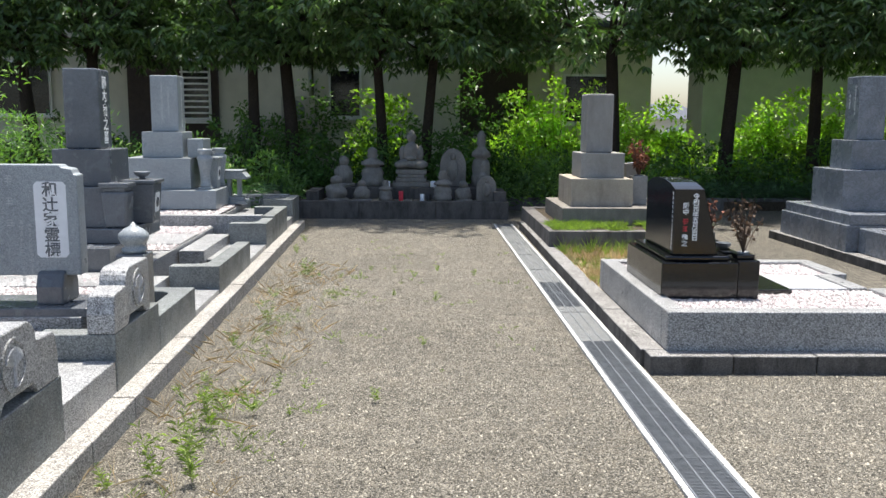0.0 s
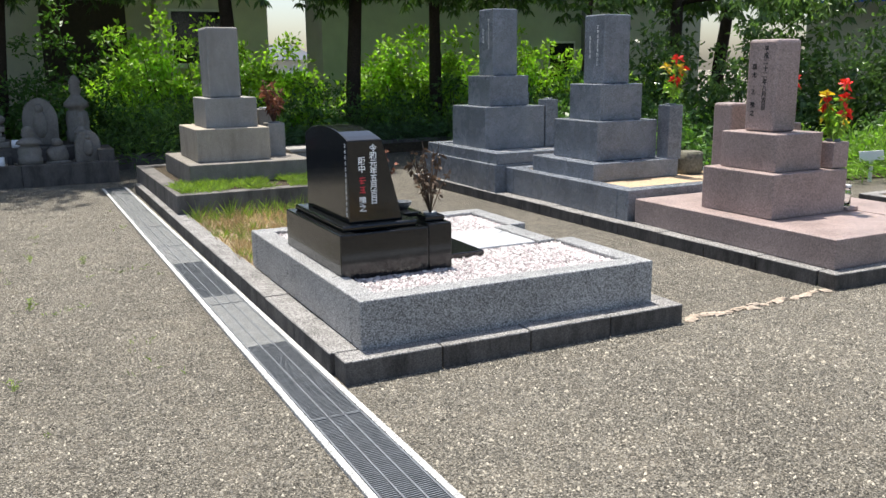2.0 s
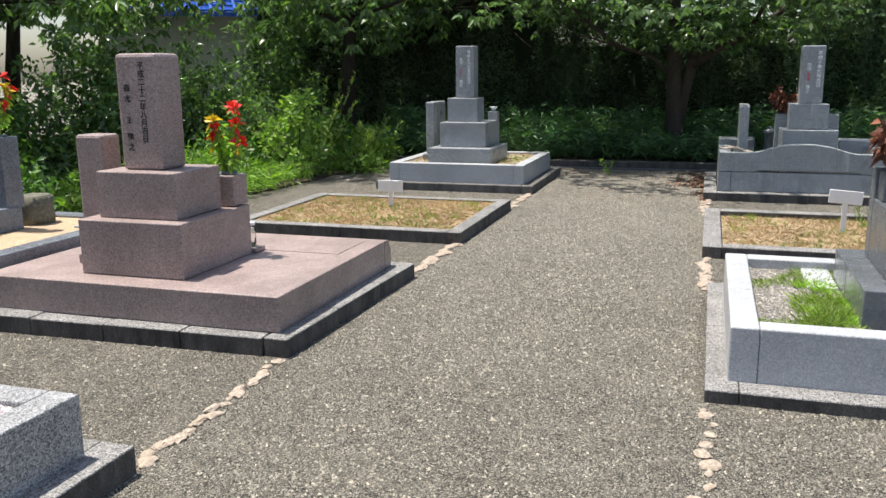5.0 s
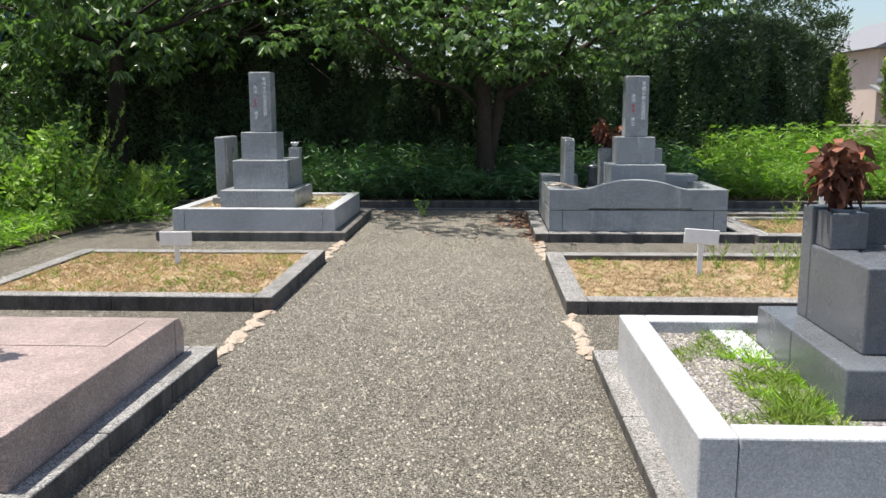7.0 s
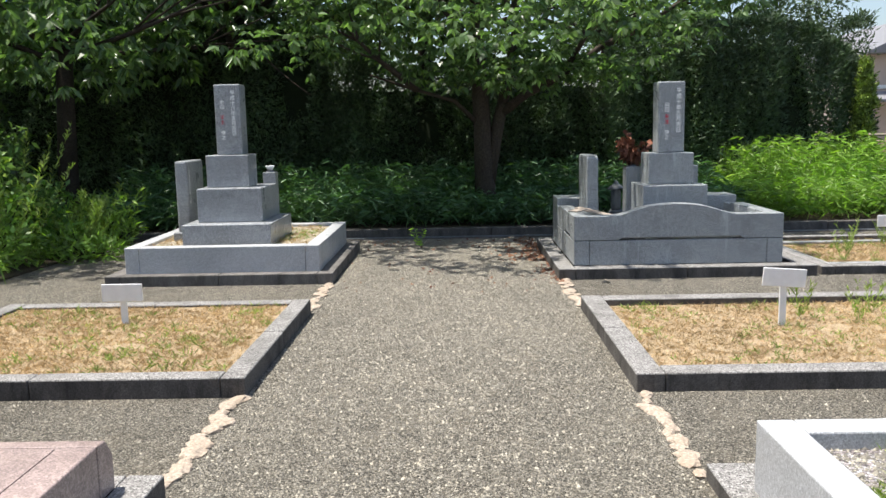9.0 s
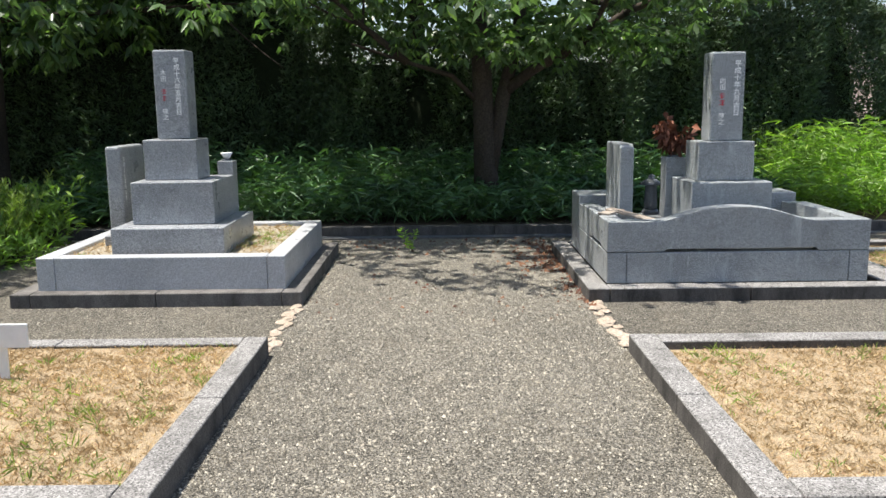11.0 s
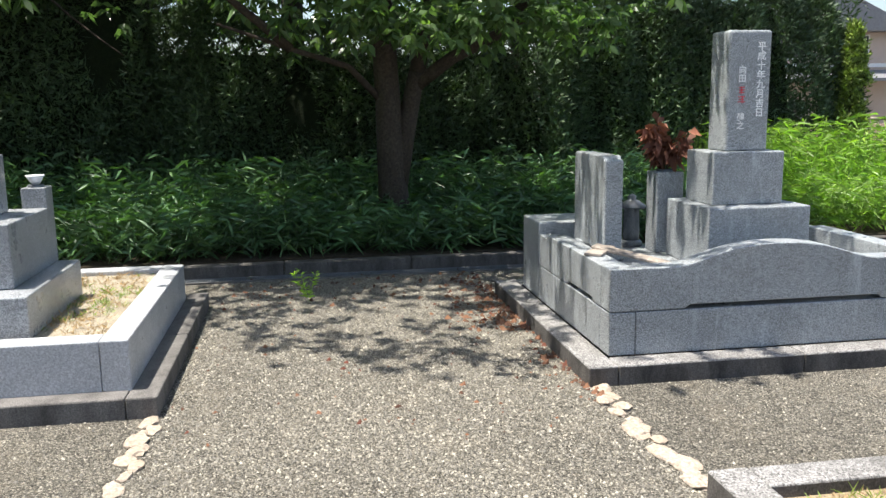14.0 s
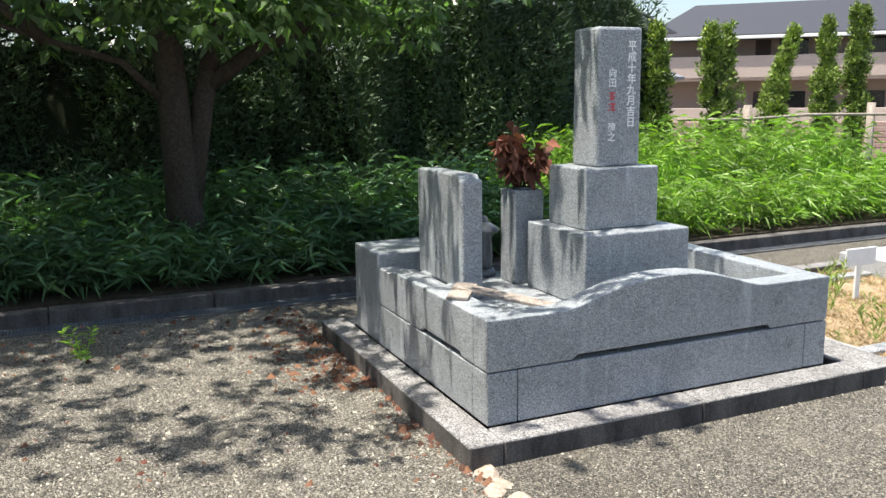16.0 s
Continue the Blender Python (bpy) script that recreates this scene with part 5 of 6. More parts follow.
part("base", box(-0.17, 0.17, -0.15, 0.15, 0, 0.05, 0.008), M_PALEG, wl)
part("plinth", box(-0.12, 0.12, -0.11, 0.11, 0.051, 0.10, 0.008), M_PALEG, wl)
for x in (-0.065, 0.065):
    part("pillar", box(x - 0.025, x + 0.025, -0.06, 0.06, 0.101, 0.33, 0.006), M_PALEG, wl)
part("roof", prism([(-0.19, 0.331), (0.19, 0.331), (0.19, 0.36), (0.12, 0.43), (-0.12, 0.43), (-0.19, 0.36)], -0.15, 0.15, "y", 0.006), M_PALEG, wl)
part("ridge", box(-0.13, 0.13, -0.16, 0.16, 0.431, 0.45, 0.006), M_PALEG, wl)
pot = thing("planter", "dark round log planter", "planter", at=west(-0.72, 9.45, 0.12))
smooth(part("tub", lathe([(0.27, 0), (0.28, 0.03), (0.28, 0.34), (0.24, 0.34), (0.23, 0.30)], 20), M_LOG, pot))

# memorial tablet, post with onion top and two carved wings
wt1 = thing("memorial_tablet", "grey granite memorial tablet with carved writing on feet", "tablet", at=west(-0.60, 1.97, 0.345))
part("slab", prism([(-1.35, 0.22), (0.0, 0.22), (0.0, 0.83), (-0.02, 0.835), (-0.03, 0.865), (-0.09, 0.875), (-0.10, 0.89), (-1.35, 0.89)], -0.06, 0.06, "y", 0.008), M_PALEG, wt1)
for x in (-0.17, -1.1):
    foot = prism([(-0.13, 0.05), (0.13, 0.05), (0.13, 0.16), (0.10, 0.235), (0.061, 0.25), (-0.061, 0.25), (-0.10, 0.235), (-0.13, 0.16)], x - 0.08, x + 0.08, "x", 0.01)
    part("foot", foot, M_GREYD, wt1, "dark granite foot")
part("plinth", box(-1.4, 0.08, -0.22, 0.2, -0.01, 0.05, 0.008), M_GREYD, wt1)
part("panel", prism([(-0.255, 0.35), (-0.235, 0.33), (-0.085, 0.33), (-0.065, 0.35), (-0.065, 0.77), (-0.085, 0.79), (-0.235, 0.79), (-0.255, 0.77)], -0.0625, -0.059, "y", 0.001), M_SIGN, wt1, "pale framed panel")
lettering("和辻家霊標", 0.095, wt1, pose(-0.16, -0.0632, 0.785, *FACE_S), M_GREYD, spacing=0.96)
strokes(3, 0.055, wt1, pose(-0.40, -0.0612, 0.83, *FACE_S), M_LIGHT, pitch=2.4)
strokes(12, 0.032, wt1, pose(-0.34, -0.0612, 0.56, *FACE_S), M_LIGHT)
strokes(10, 0.028, wt1, pose(-0.29, -0.0612, 0.54, *FACE_S), M_LIGHT)
post = thing("gate_post", "square dark granite post with an onion-shaped finial", "post", at=west(-0.245, 1.80, 0.36))
part("shaft", box(-0.085, 0.085, -0.085, 0.085, 0.011, 0.36, 0.008), M_GREYD, post)
smooth(part("finial", lathe([(0.06, 0.361), (0.07, 0.375), (0.07, 0.39), (0.05, 0.40), (0.075, 0.425), (0.088, 0.45), (0.086, 0.475), (0.055, 0.505), (0.02, 0.522), (0.005, 0.545)], 24), M_PALEG, post, "onion-shaped pale granite finial"))


def wing(ly, z, turned, label="granite wing stone with a round carved tree crest"):
    """A low lobe by the entrance and a high one behind it; turned: the low lobe points up the path."""
    t = thing("wing_stone", label, "carved stone", "wing stones", at=west(-0.185, ly, z))
    s = -1 if turned else 1
    low = [(0.012 + 0.03 * (1 - math.cos(a)), 0.15 + 0.055 * math.sin(a)) for a in np.linspace(0, math.pi / 2, 5)]
    high = [(0.20 + 0.09 * (1 - math.cos(a)), 0.215 + 0.09 * math.sin(a)) for a in np.linspace(0, math.pi / 2, 6)]
    prof = [(0, 0), (0.22, 0), (0.25, 0.045), (0.50, 0.045), (0.54, 0), (0.62, 0), (0.62, 0.29), (0.60, 0.305)] + high[::-1] + low[::-1] + [(0, 0.10)]
    prof = [(s * y, q) for y, q in prof]
    part("slab", prism(prof if s > 0 else prof[::-1], -0.07, 0.07, "x", 0.008), M_GREY, t)
    c = s * 0.41
    d = part("crest", lathe([(0.105, 0), (0.105, 0.008), (0.088, 0.008), (0.086, 0.003)], 28), M_GREY, t, "round carved crest rim")
    d.matrix_local = pose(0.07, c, 0.168, 0, 90, 0)
    bm = bmesh.new()
    for k in range(11):
        a = radians(-75 + 150 * k / 10)
        tube([(0.072, c, 0.16), (0.074, c + 0.035 * math.sin(a), 0.165 + 0.035 * math.cos(a)), (0.074, c + 0.068 * math.sin(a), 0.175 + 0.060 * math.cos(a))], [0.004, 0.005, 0.009], 5, bm)
    tube([(0.072, c, 0.085), (0.074, c, 0.17)], [0.010, 0.007], 6, bm)
    part("tree_relief", bm, M_LIGHT, t, "raised tree ornament")


wing(0.30, 0.421, True)
wing(1.01, 0.421, False)

# ---- altar of old stones ----
alt = thing("altar_terrace", "low dark stone terrace for old statues", "terrace", kind="structure")
for x0, x1 in ((-2.11, -1.01), (-1.007, 0.19), (0.193, 1.34)):
    part("front_stone", box(x0, x1, 13.45, 13.6, -0.02, 0.275, 0.01), M_KERBSIDE, alt)
part("terrace_floor", box(-2.11, 1.34, 13.602, 15.2, -0.02, 0.25, 0), M_SOIL, alt)
part("back_step", box(-1.61, 1.14, 14.15, 15.2, 0.252, 0.44, 0.01), M_KERBSIDE, alt)
for x in (-1.76, 1.22):
    part("side_stone", box(x - 0.1, x + 0.1, 13.65, 14.4, 0.252, 0.42, 0.01), M_KERBSIDE, alt)
pebbles("gravel", 1500, oblong(-2.06, 1.29, 13.62, 14.14), 0.014, 0.252, M_PEB, "small stones on the terrace")


def old_stone(name, bm, x, y, z, label, cat, turn=0.0):
    o = smooth(part(name, rough_up(bm, 0.012, 7, x * 5), M_STATUE))
    o.matrix_world = pose(x, y, z, 0, 0, turn)
    return tagged(o, label, cat, "old stones on the terrace")


def stupa(x, y, z, h, w, label="weathered old stone stupa of stacked shapes"):
    bm = lathe([(w * 0.5, 0), (w * 0.52, h * 0.18), (w * 0.46, h * 0.2), (w * 0.5, h * 0.33), (w * 0.42, h * 0.46), (w * 0.28, h * 0.5), (w * 0.52, h * 0.54), (w * 0.5, h * 0.6), (w * 0.22, h * 0.7), (w * 0.2, h * 0.72), (w * 0.27, h * 0.78), (w * 0.2, h * 0.84), (w * 0.24, h * 0.9), (w * 0.12, h * 0.97), (w * 0.02, h)], 14)
    old_stone("stone_stupa", bm, x, y, z, label, "stupa", random.uniform(0, 40))


def jizo(x, y, z, h, w, label="worn little stone figure"):
    bm = ball((0, 0, h * 0.35), (w * 0.5, w * 0.4, h * 0.38), level=3, lumps=0.25, seed=x)
    ball((0, 0, h * 0.82), (w * 0.27, w * 0.27, h * 0.19), bm, 3, 0.1, x)
    lathe([(w * 0.55, 0), (w * 0.58, h * 0.06), (w * 0.5, h * 0.1)], 14, bm=bm)
    old_stone("stone_figure", bm, x, y, z, label, "statue")


def stele(x, y, z, h, w, label="rounded old stone stele with a worn relief"):
    prof = [(-w / 2, 0), (w / 2, 0), (w / 2, h * 0.55)] + [(w / 2 * math.cos(a), h * 0.55 + h * 0.45 * math.sin(a)) for a in np.linspace(0.2, math.pi - 0.2, 9)] + [(-w / 2, h * 0.55)]
    bm = prism(prof, -w * 0.22, w * 0.22, "y", 0.015)
    ball((0, -w * 0.2, h * 0.45), (w * 0.22, w * 0.1, h * 0.3), bm, 2)
    ball((0, -w * 0.2, h * 0.78), (w * 0.12, w * 0.1, h * 0.1), bm, 2)
    old_stone("stone_stele", bm, x, y, z, label, "stele")


def seated_figure(x, y, z):
    bm = ball((0, 0, 0.10), (0.235, 0.17, 0.10), level=3)
    ball((-0.16, -0.09, 0.08), (0.12, 0.10, 0.075), bm, 3)
    ball((0.16, -0.09, 0.08), (0.12, 0.10, 0.075), bm, 3)
    ball((0, 0, 0.27), (0.16, 0.12, 0.19), bm, 3)
    ball((-0.15, -0.02, 0.26), (0.06, 0.08, 0.14), bm, 2)
    ball((0.15, -0.02, 0.26), (0.06, 0.08, 0.14), bm, 2)
    ball((0, -0.12, 0.19), (0.09, 0.06, 0.05), bm, 2)
    lathe([(0.06, 0.40), (0.055, 0.47)], 12, bm=bm)
    ball((0, 0, 0.545), (0.082, 0.088, 0.105), bm, 3)
    ball((0, 0.01, 0.635), (0.045, 0.045, 0.03), bm, 2)
    old_stone("seated_statue", bm, x, y, z, "weathered stone seated statue with folded arms", "statue")


pl = thing("statue_plinth", "stacked old stone plinth below the seated statue", "plinth", at=pose(-0.21, 14.55, 0.44))
for nm, w, z0, z1 in (("foot", 0.62, 0, 0.08), ("lower_course", 0.52, 0.081, 0.15), ("waist", 0.44, 0.151, 0.21), ("top_course", 0.52, 0.211, 0.28)):
    part(nm, rough_up(box(-w / 2, w / 2, -0.24, 0.24, z0, z1, 0.015), 0.006, 8), M_STATUE, pl)
seated_figure(-0.21, 14.55, 0.72)
jizo(-1.34, 14.5, 0.44, 0.50, 0.32, "worn broken stone figure")
stupa(-0.86, 14.5, 0.44, 0.66, 0.38)
stele(0.49, 14.55, 0.44, 0.64, 0.44)
stupa(0.97, 14.6, 0.44, 0.94, 0.32, "tall weathered stone stupa")
jizo(-1.40, 13.85, 0.25, 0.40, 0.34)
jizo(-0.99, 13.85, 0.25, 0.33, 0.26)
stupa(-0.61, 13.85, 0.25, 0.34, 0.22)
stupa(0.31, 13.82, 0.25, 0.50, 0.30)
jizo(0.64, 13.85, 0.25, 0.33, 0.27)
stele(1.01, 13.85, 0.25, 0.42, 0.32)
stupa(0.98, 14.1, 0.25, 0.64, 0.2, "narrow weathered stone stupa")
for x, y, z, r, h, m, lb in ((-0.50, 13.75, 0.25, 0.035, 0.16, M_RED, "dark red glazed votive cup"), (-0.16, 13.72, 0.25, 0.035, 0.12, M_SIGN, "white glazed votive cup"), (-0.06, 13.72, 0.25, 0.035, 0.13, M_INK, "black glazed votive cup"), (-0.73, 14.25, 0.44, 0.035, 0.1, M_SIGN, "small white porcelain offering cup"), (0.02, 14.25, 0.44, 0.05, 0.1, M_SIGN, "white porcelain cup with dark spots")):
    cup = smooth(part("votive_cup", lathe([(r * 0.85, 0), (r, h * 0.1), (r, h), (r * 0.85, h), (r * 0.8, h * 0.2)], 16), m))
    cup.location = (x + 0.14, y, z + 0.002)
    tagged(cup, lb, "cup", "offerings on the terrace")


# ---- buildings beyond the trees ----
M_WALL = plain("cream_render", (0.62, 0.60, 0.50), 0.9, wear=0.08, scale=3, relief=0.3)
M_WALL2 = plain("greenish_cream_render", (0.50, 0.53, 0.42), 0.9, wear=0.08, scale=3, relief=0.3)
M_BROWN = plain("dark_brown_siding", (0.045, 0.030, 0.024), 0.7, wear=0.25)
M_DARKGLASS = plain("dark_window_glass", (0.012, 0.014, 0.016), 0.12, wear=0.05, relief=0.0)
M_WHITE = plain("white_paint", (0.78, 0.78, 0.75), 0.6, wear=0.05)
M_TILE = plain("dark_roof_tile", (0.055, 0.058, 0.065), 0.45, wear=0.2)
M_BLUETILE = plain("blue_glazed_tile", (0.03, 0.10, 0.42), 0.18, wear=0.25)
M_BEIGE = plain("beige_render", (0.50, 0.40, 0.34), 0.9, wear=0.06, scale=2, relief=0.2)
M_TAN = plain("tan_tiles", (0.30, 0.23, 0.19), 0.8, wear=0.1)
M_ROOF = plain("dark_slate_roof", (0.035, 0.037, 0.045), 0.6, wear=0.15)
M_SLATE = plain("grey_roof_tile", (0.20, 0.20, 0.21), 0.6, wear=0.15)
M_PINKB = plain("pink_brick", (0.50, 0.33, 0.28), 0.85, wear=0.15)


def window(parent, x0, x1, z0, z1, y, slats=0):
    w = part("window", box(x0, x1, y - 0.06, y - 0.02, z0, z1, 0.004), M_WHITE, parent, "white framed window")
    part("pane", box(x0 + 0.05, x1 - 0.05, y - 0.075, y - 0.062, z0 + 0.05, z1 - 0.05, 0), M_DARKGLASS, w, "dark glass")
    part("sill", box(x0 - 0.05, x1 + 0.05, y - 0.12, y - 0.02, z0 - 0.05, z0 - 0.002, 0.004), M_WHITE, w)
    for i in range(slats):
        z = z0 + (i + 0.5) * (z1 - z0) / slats
        part("slat", box(x0, x1, y - 0.14, y - 0.12, z - 0.03, z + 0.01, 0.003), M_WHITE, w)


M_ACGREY = plain("weathered_beige_metal", (0.38, 0.36, 0.31), 0.5)
h1 = thing("house", "cream rendered two-storey house behind the trees", "house", at=pose(0, 0, 0))
part("wall", box(-16, -2.6, 19.5, 27, 0, 5.6, 0.02), M_WALL, h1)
part("wall", box(-2.55, 2.85, 19.9, 27, 0, 5.6, 0.02), M_WALL, h1)
part("wall", box(2.9, 5.1, 19.5, 22, 0, 4.0, 0.02), M_WALL, h1)
# The shutter part is a brown panel put in for a dark window.
part("shutter", box(0.8, 2.35, 19.84, 19.89, 1.2, 2.75, 0.01), M_BROWN, h1, "dark brown panel in place of a dark window")
window(h1, -2.2, -1.45, 1.6, 2.7, 19.9)
part("siding", box(-6.6, -4.6, 19.40, 19.49, 0.2, 2.9, 0.01), M_BROWN, h1, "dark brown siding")
window(h1, -5.4, -4.75, 1.5, 2.9, 19.4, 11)
window(h1, -9.5, -8.3, 1.6, 2.8, 19.5)
window(h1, 3.1, 4.2, 1.5, 2.6, 19.5)
part("eave", prism([(19.0, 5.55), (27.5, 5.55), (27.5, 5.7), (23, 7.2), (19.0, 5.7)], -16.4, 0.7, "x", 0.02), M_TILE, h1)
part("eave", prism([(18.8, 3.55), (27.2, 3.95), (27.2, 4.1), (23, 5.2), (18.8, 3.7)], 0.6, 5.55, "x", 0.02), M_TILE, h1)
for x, z in ((-3.7, 1.25), (-2.75, 1.75)):
    ac = thing("air_conditioner", "greyed outdoor air-conditioning unit on the wall", "air conditioner", "air conditioners", at=pose(x, 19.2, z - 0.3))
    part("casing", box(-0.4, 0.4, -0.15, 0.15, 0, 0.6, 0.02), M_ACGREY, ac)
    gr = part("fan_grille", lathe([(0.22, 0), (0.22, 0.01), (0.19, 0.012), (0.05, 0.012)], 24), M_STEEL, ac)
    gr.matrix_local = pose(-0.1, -0.151, 0.3, 90, 0, 0)
    for k in (-0.3, 0.3):
        part("bracket", box(k - 0.02, k + 0.02, -0.15, 0.32, -0.05, -0.002, 0.004), M_STEEL, ac)
h2 = thing("house", "greenish cream rendered house with tiled eaves", "house", at=pose(0, 0, 0))
part("wall", box(6.2, 16.8, 19.3, 20.4, 0, 4.2, 0.02), M_WALL2, h2)
part("wall", box(9.8, 16.8, 20.41, 28, 0, 4.2, 0.02), M_WALL2, h2)
part("eave", prism([(18.6, 3.75), (28.2, 4.2), (28.2, 4.35), (23, 5.6), (18.6, 3.9)], 5.95, 17.2, "x", 0.02), M_TILE, h2)
window(h2, 11.9, 12.7, 0.9, 2.0, 19.3)
part("downpipe", tube([(12.9, 19.2, 0.1), (12.9, 19.2, 3.7)], [0.05, 0.05], 10), M_STEEL, h2, "grey downpipe")
part("base_band", box(13.5, 16.8, 19.24, 19.29, 0.9, 1.0, 0.005), M_KERB, h2)
far = thing("house", "distant white house seen between two walls", "house", at=pose(0, 0, 0))
part("wall", box(3.0, 12.0, 38, 46, 0, 1.75, 0.02), M_WHITE, far)
part("roof", prism([(37.4, 1.75), (46.6, 1.75), (42, 2.5)], 2.6, 12.4, "x", 0.02), M_TILE, far)
window(far, 9.0, 10.2, 0.6, 1.4, 38)
win = part("balcony", box(10.8, 11.8, 37.2, 37.95, 0.0, 1.2, 0.02), M_WHITE, far)
# blue-tiled roof of a small building
blue = thing("shed", "small building with a glazed blue tile roof", "building", at=pose(21.3, 16.4, -0.2, 0, 0, -55))
part("wall", box(-2.4, 3.5, -1.5, 4.0, 0, 3.2, 0.02), M_WALL2, blue)
bm = prism([(-2.3, 3.05), (4.5, 5.4), (4.5, 5.5), (-2.3, 3.15)], -3.0, 4.0, "x", 0)
part("roof", bm, M_BLUETILE, blue)
bm = bmesh.new()
for i in range(24):
    x = -2.95 + i * 0.29
    tube([(x, -2.3, 3.16), (x, 4.4, 5.48)], [0.055, 0.055], 8, bm)
for j in range(16):
    k = j / 16
    y, z = -2.3 + 6.7 * k, 3.17 + 2.34 * k
    box(-3.0, 4.0, y, y + 0.05, z, z + 0.05, 0.01, bm)
part("tile_ridge", bm, M_BLUETILE, blue, "rows of rounded blue tiles")

# apartment block beyond the fence
ap = thing("apartment_building", "beige two-storey apartment block with dark roof", "building", at=pose(46.6, -33.7, -1.7, 0, 0, -45))
part("wall", box(-3, 5, -30, 6.4, 0, 5.9, 0.03), M_TAN, ap)
bm = prism([(-4.7, 5.95), (6, 5.95), (6, 6.1), (0.7, 8.2), (-4.7, 6.1)], -31, 7.0, "y", 0)
for v in bm.verts:
    if v.co.z > 8 and v.co.y > 0:
        v.co.y -= 2.4
part("roof", bm, M_ROOF, ap, "dark slate hipped roof")
part("gutter", box(-4.9, -4.705, -31, 7.0, 5.85, 6.02, 0.02), M_WHITE, ap)
for k, z in enumerate((0.85, 3.65)):
    part("balcony", box(-4.5, -3.0, -30.5, 6.6, z, z + 0.15, 0.02), M_BEIGE, ap)
    part("parapet", box(-4.6, -4.45, -30.5, 6.6, z + 0.15, z + 1.32, 0.02), M_BEIGE, ap, "beige balcony parapet")
    for i in range(9):
        y = -29 + i * 3.9
        w = part("window", box(-3.05, -2.98, y, y + 1.5, z + 0.3, z + 2.2, 0.01), M_DARKGLASS, ap, "dark balcony window")
        if i % 2:
            part("door", box(-3.06, -2.98, y + 1.9, y + 2.7, z + 0.2, z + 2.2, 0.01), M_BROWN, ap, "dark entrance door")
tw = thing("tower_building", "tall beige apartment tower in the distance", "building", at=pose(68, -35.5, -1.7, 0, 0, -37))
part("wall", box(-6, 6, -1.9, 3, 0, 22, 0.05), M_BEIGE, tw)
for k in range(6):
    part("window", box(-6.05, -5.9, 0.2, 0.9, 2 + 3 * k, 3.6 + 3 * k, 0.02), M_DARKGLASS, tw)
    part("window", box(-6.05, -5.9, 1.8, 2.6, 2 + 3 * k, 3.6 + 3 * k, 0.02), M_DARKGLASS, tw)
hs = thing("house", "beige two-storey house with grey roofs beyond the hedge", "house", at=pose(38, -12.2, -1.7))
part("wall", box(0, 8, -6.5, 0, 0, 5.5, 0.03), M_BEIGE, hs)
part("roof", prism([(-7.0, 5.5), (0.5, 5.5), (-3.2, 7.2)], -0.6, 8.6, "x", 0.02), M_SLATE, hs, "grey tiled gable roof")
part("porch_roof", prism([(-1.3, 3.6), (0.0, 3.95), (0.0, 4.05), (-1.3, 3.72)], -6.8, 0.3, "y", 0.01), M_SLATE, hs)
part("band", box(-0.05, -0.002, -6.5, 0, 4.15, 4.3, 0.01), M_WHITE, hs)
for yy in (-1.9, -4.6):
    for zz in (2.0, 4.45):
        w = part("window", box(-0.06, -0.004, yy - 0.6, yy + 0.6, zz, zz + 0.95, 0.01), M_WHITE, hs, "white framed window")
        part("pane", box(-0.075, -0.062, yy - 0.54, yy + 0.54, zz + 0.06, zz + 0.89, 0), M_DARKGLASS, w, "dark glass")
wallb = thing("brick_wall", "low pink louvred wall beyond the fence", "wall", kind="structure", at=pose(20.6, -8.4, -0.45, 0, 0, -42))
for i in range(13):
    part("course", box(-0.05, 0.05 - 0.01 * (i % 2), -6.0, 4.2, 0.1 * i, 0.1 * i + 0.085, 0.006), M_PINKB, wallb)
fence = thing("fence", "wooden post fence with bamboo rails", "fence", kind="structure")
for y in (-3.05, -5.15, -7.25, -9.4):
    smooth(part("post", rough_up(tube([(16.3, y, 0.0), (16.3, y, 0.6), (16.3, y, 1.27)], [0.055, 0.052, 0.05], 10), 0.006, 8), M_PLANK, fence))
for z in (1.12, 0.35):
    smooth(part("rail", tube([(16.22, -11.2 + 1.03 * k, z + 0.02 * math.sin(k * 2.1)) for k in range(10)], [0.018] * 10, 8), M_PLANK, fence))

# ---- plants ----
def limb(a, d, length, r, bm, rng, depth, tips, bend=0.35):
    """A branch that wavers, thins and forks."""
    pts, rad = [Vector(a)], [r]
    d = Vector(d).normalized()
    n = 4
    for i in range(n):
        d = (d + Vector((rng.uniform(-1, 1), rng.uniform(-1, 1), rng.uniform(-0.5, 0.8))) * bend * 0.5).normalized()
        pts.append(pts[-1] + d * length / n)
        rad.append(r * (1 - 0.65 * (i + 1) / n))
    tube(pts, rad, 7 if r > 0.03 else 5, bm, 0.1)
    if depth:
        for p, k in ((pts[2], 0.7), (pts[3], 0.65), (pts[4], 0.6)):
            for _ in range(2):
                e = (d + Vector((rng.uniform(-1, 1), rng.uniform(-1, 1), rng.uniform(-0.4, 0.7))) * 0.9).normalized()
                limb(p, e, length * k, r * 0.42, bm, rng, depth - 1, tips, bend)
    else:
        tips.extend([pts[2], pts[3], pts[4]])


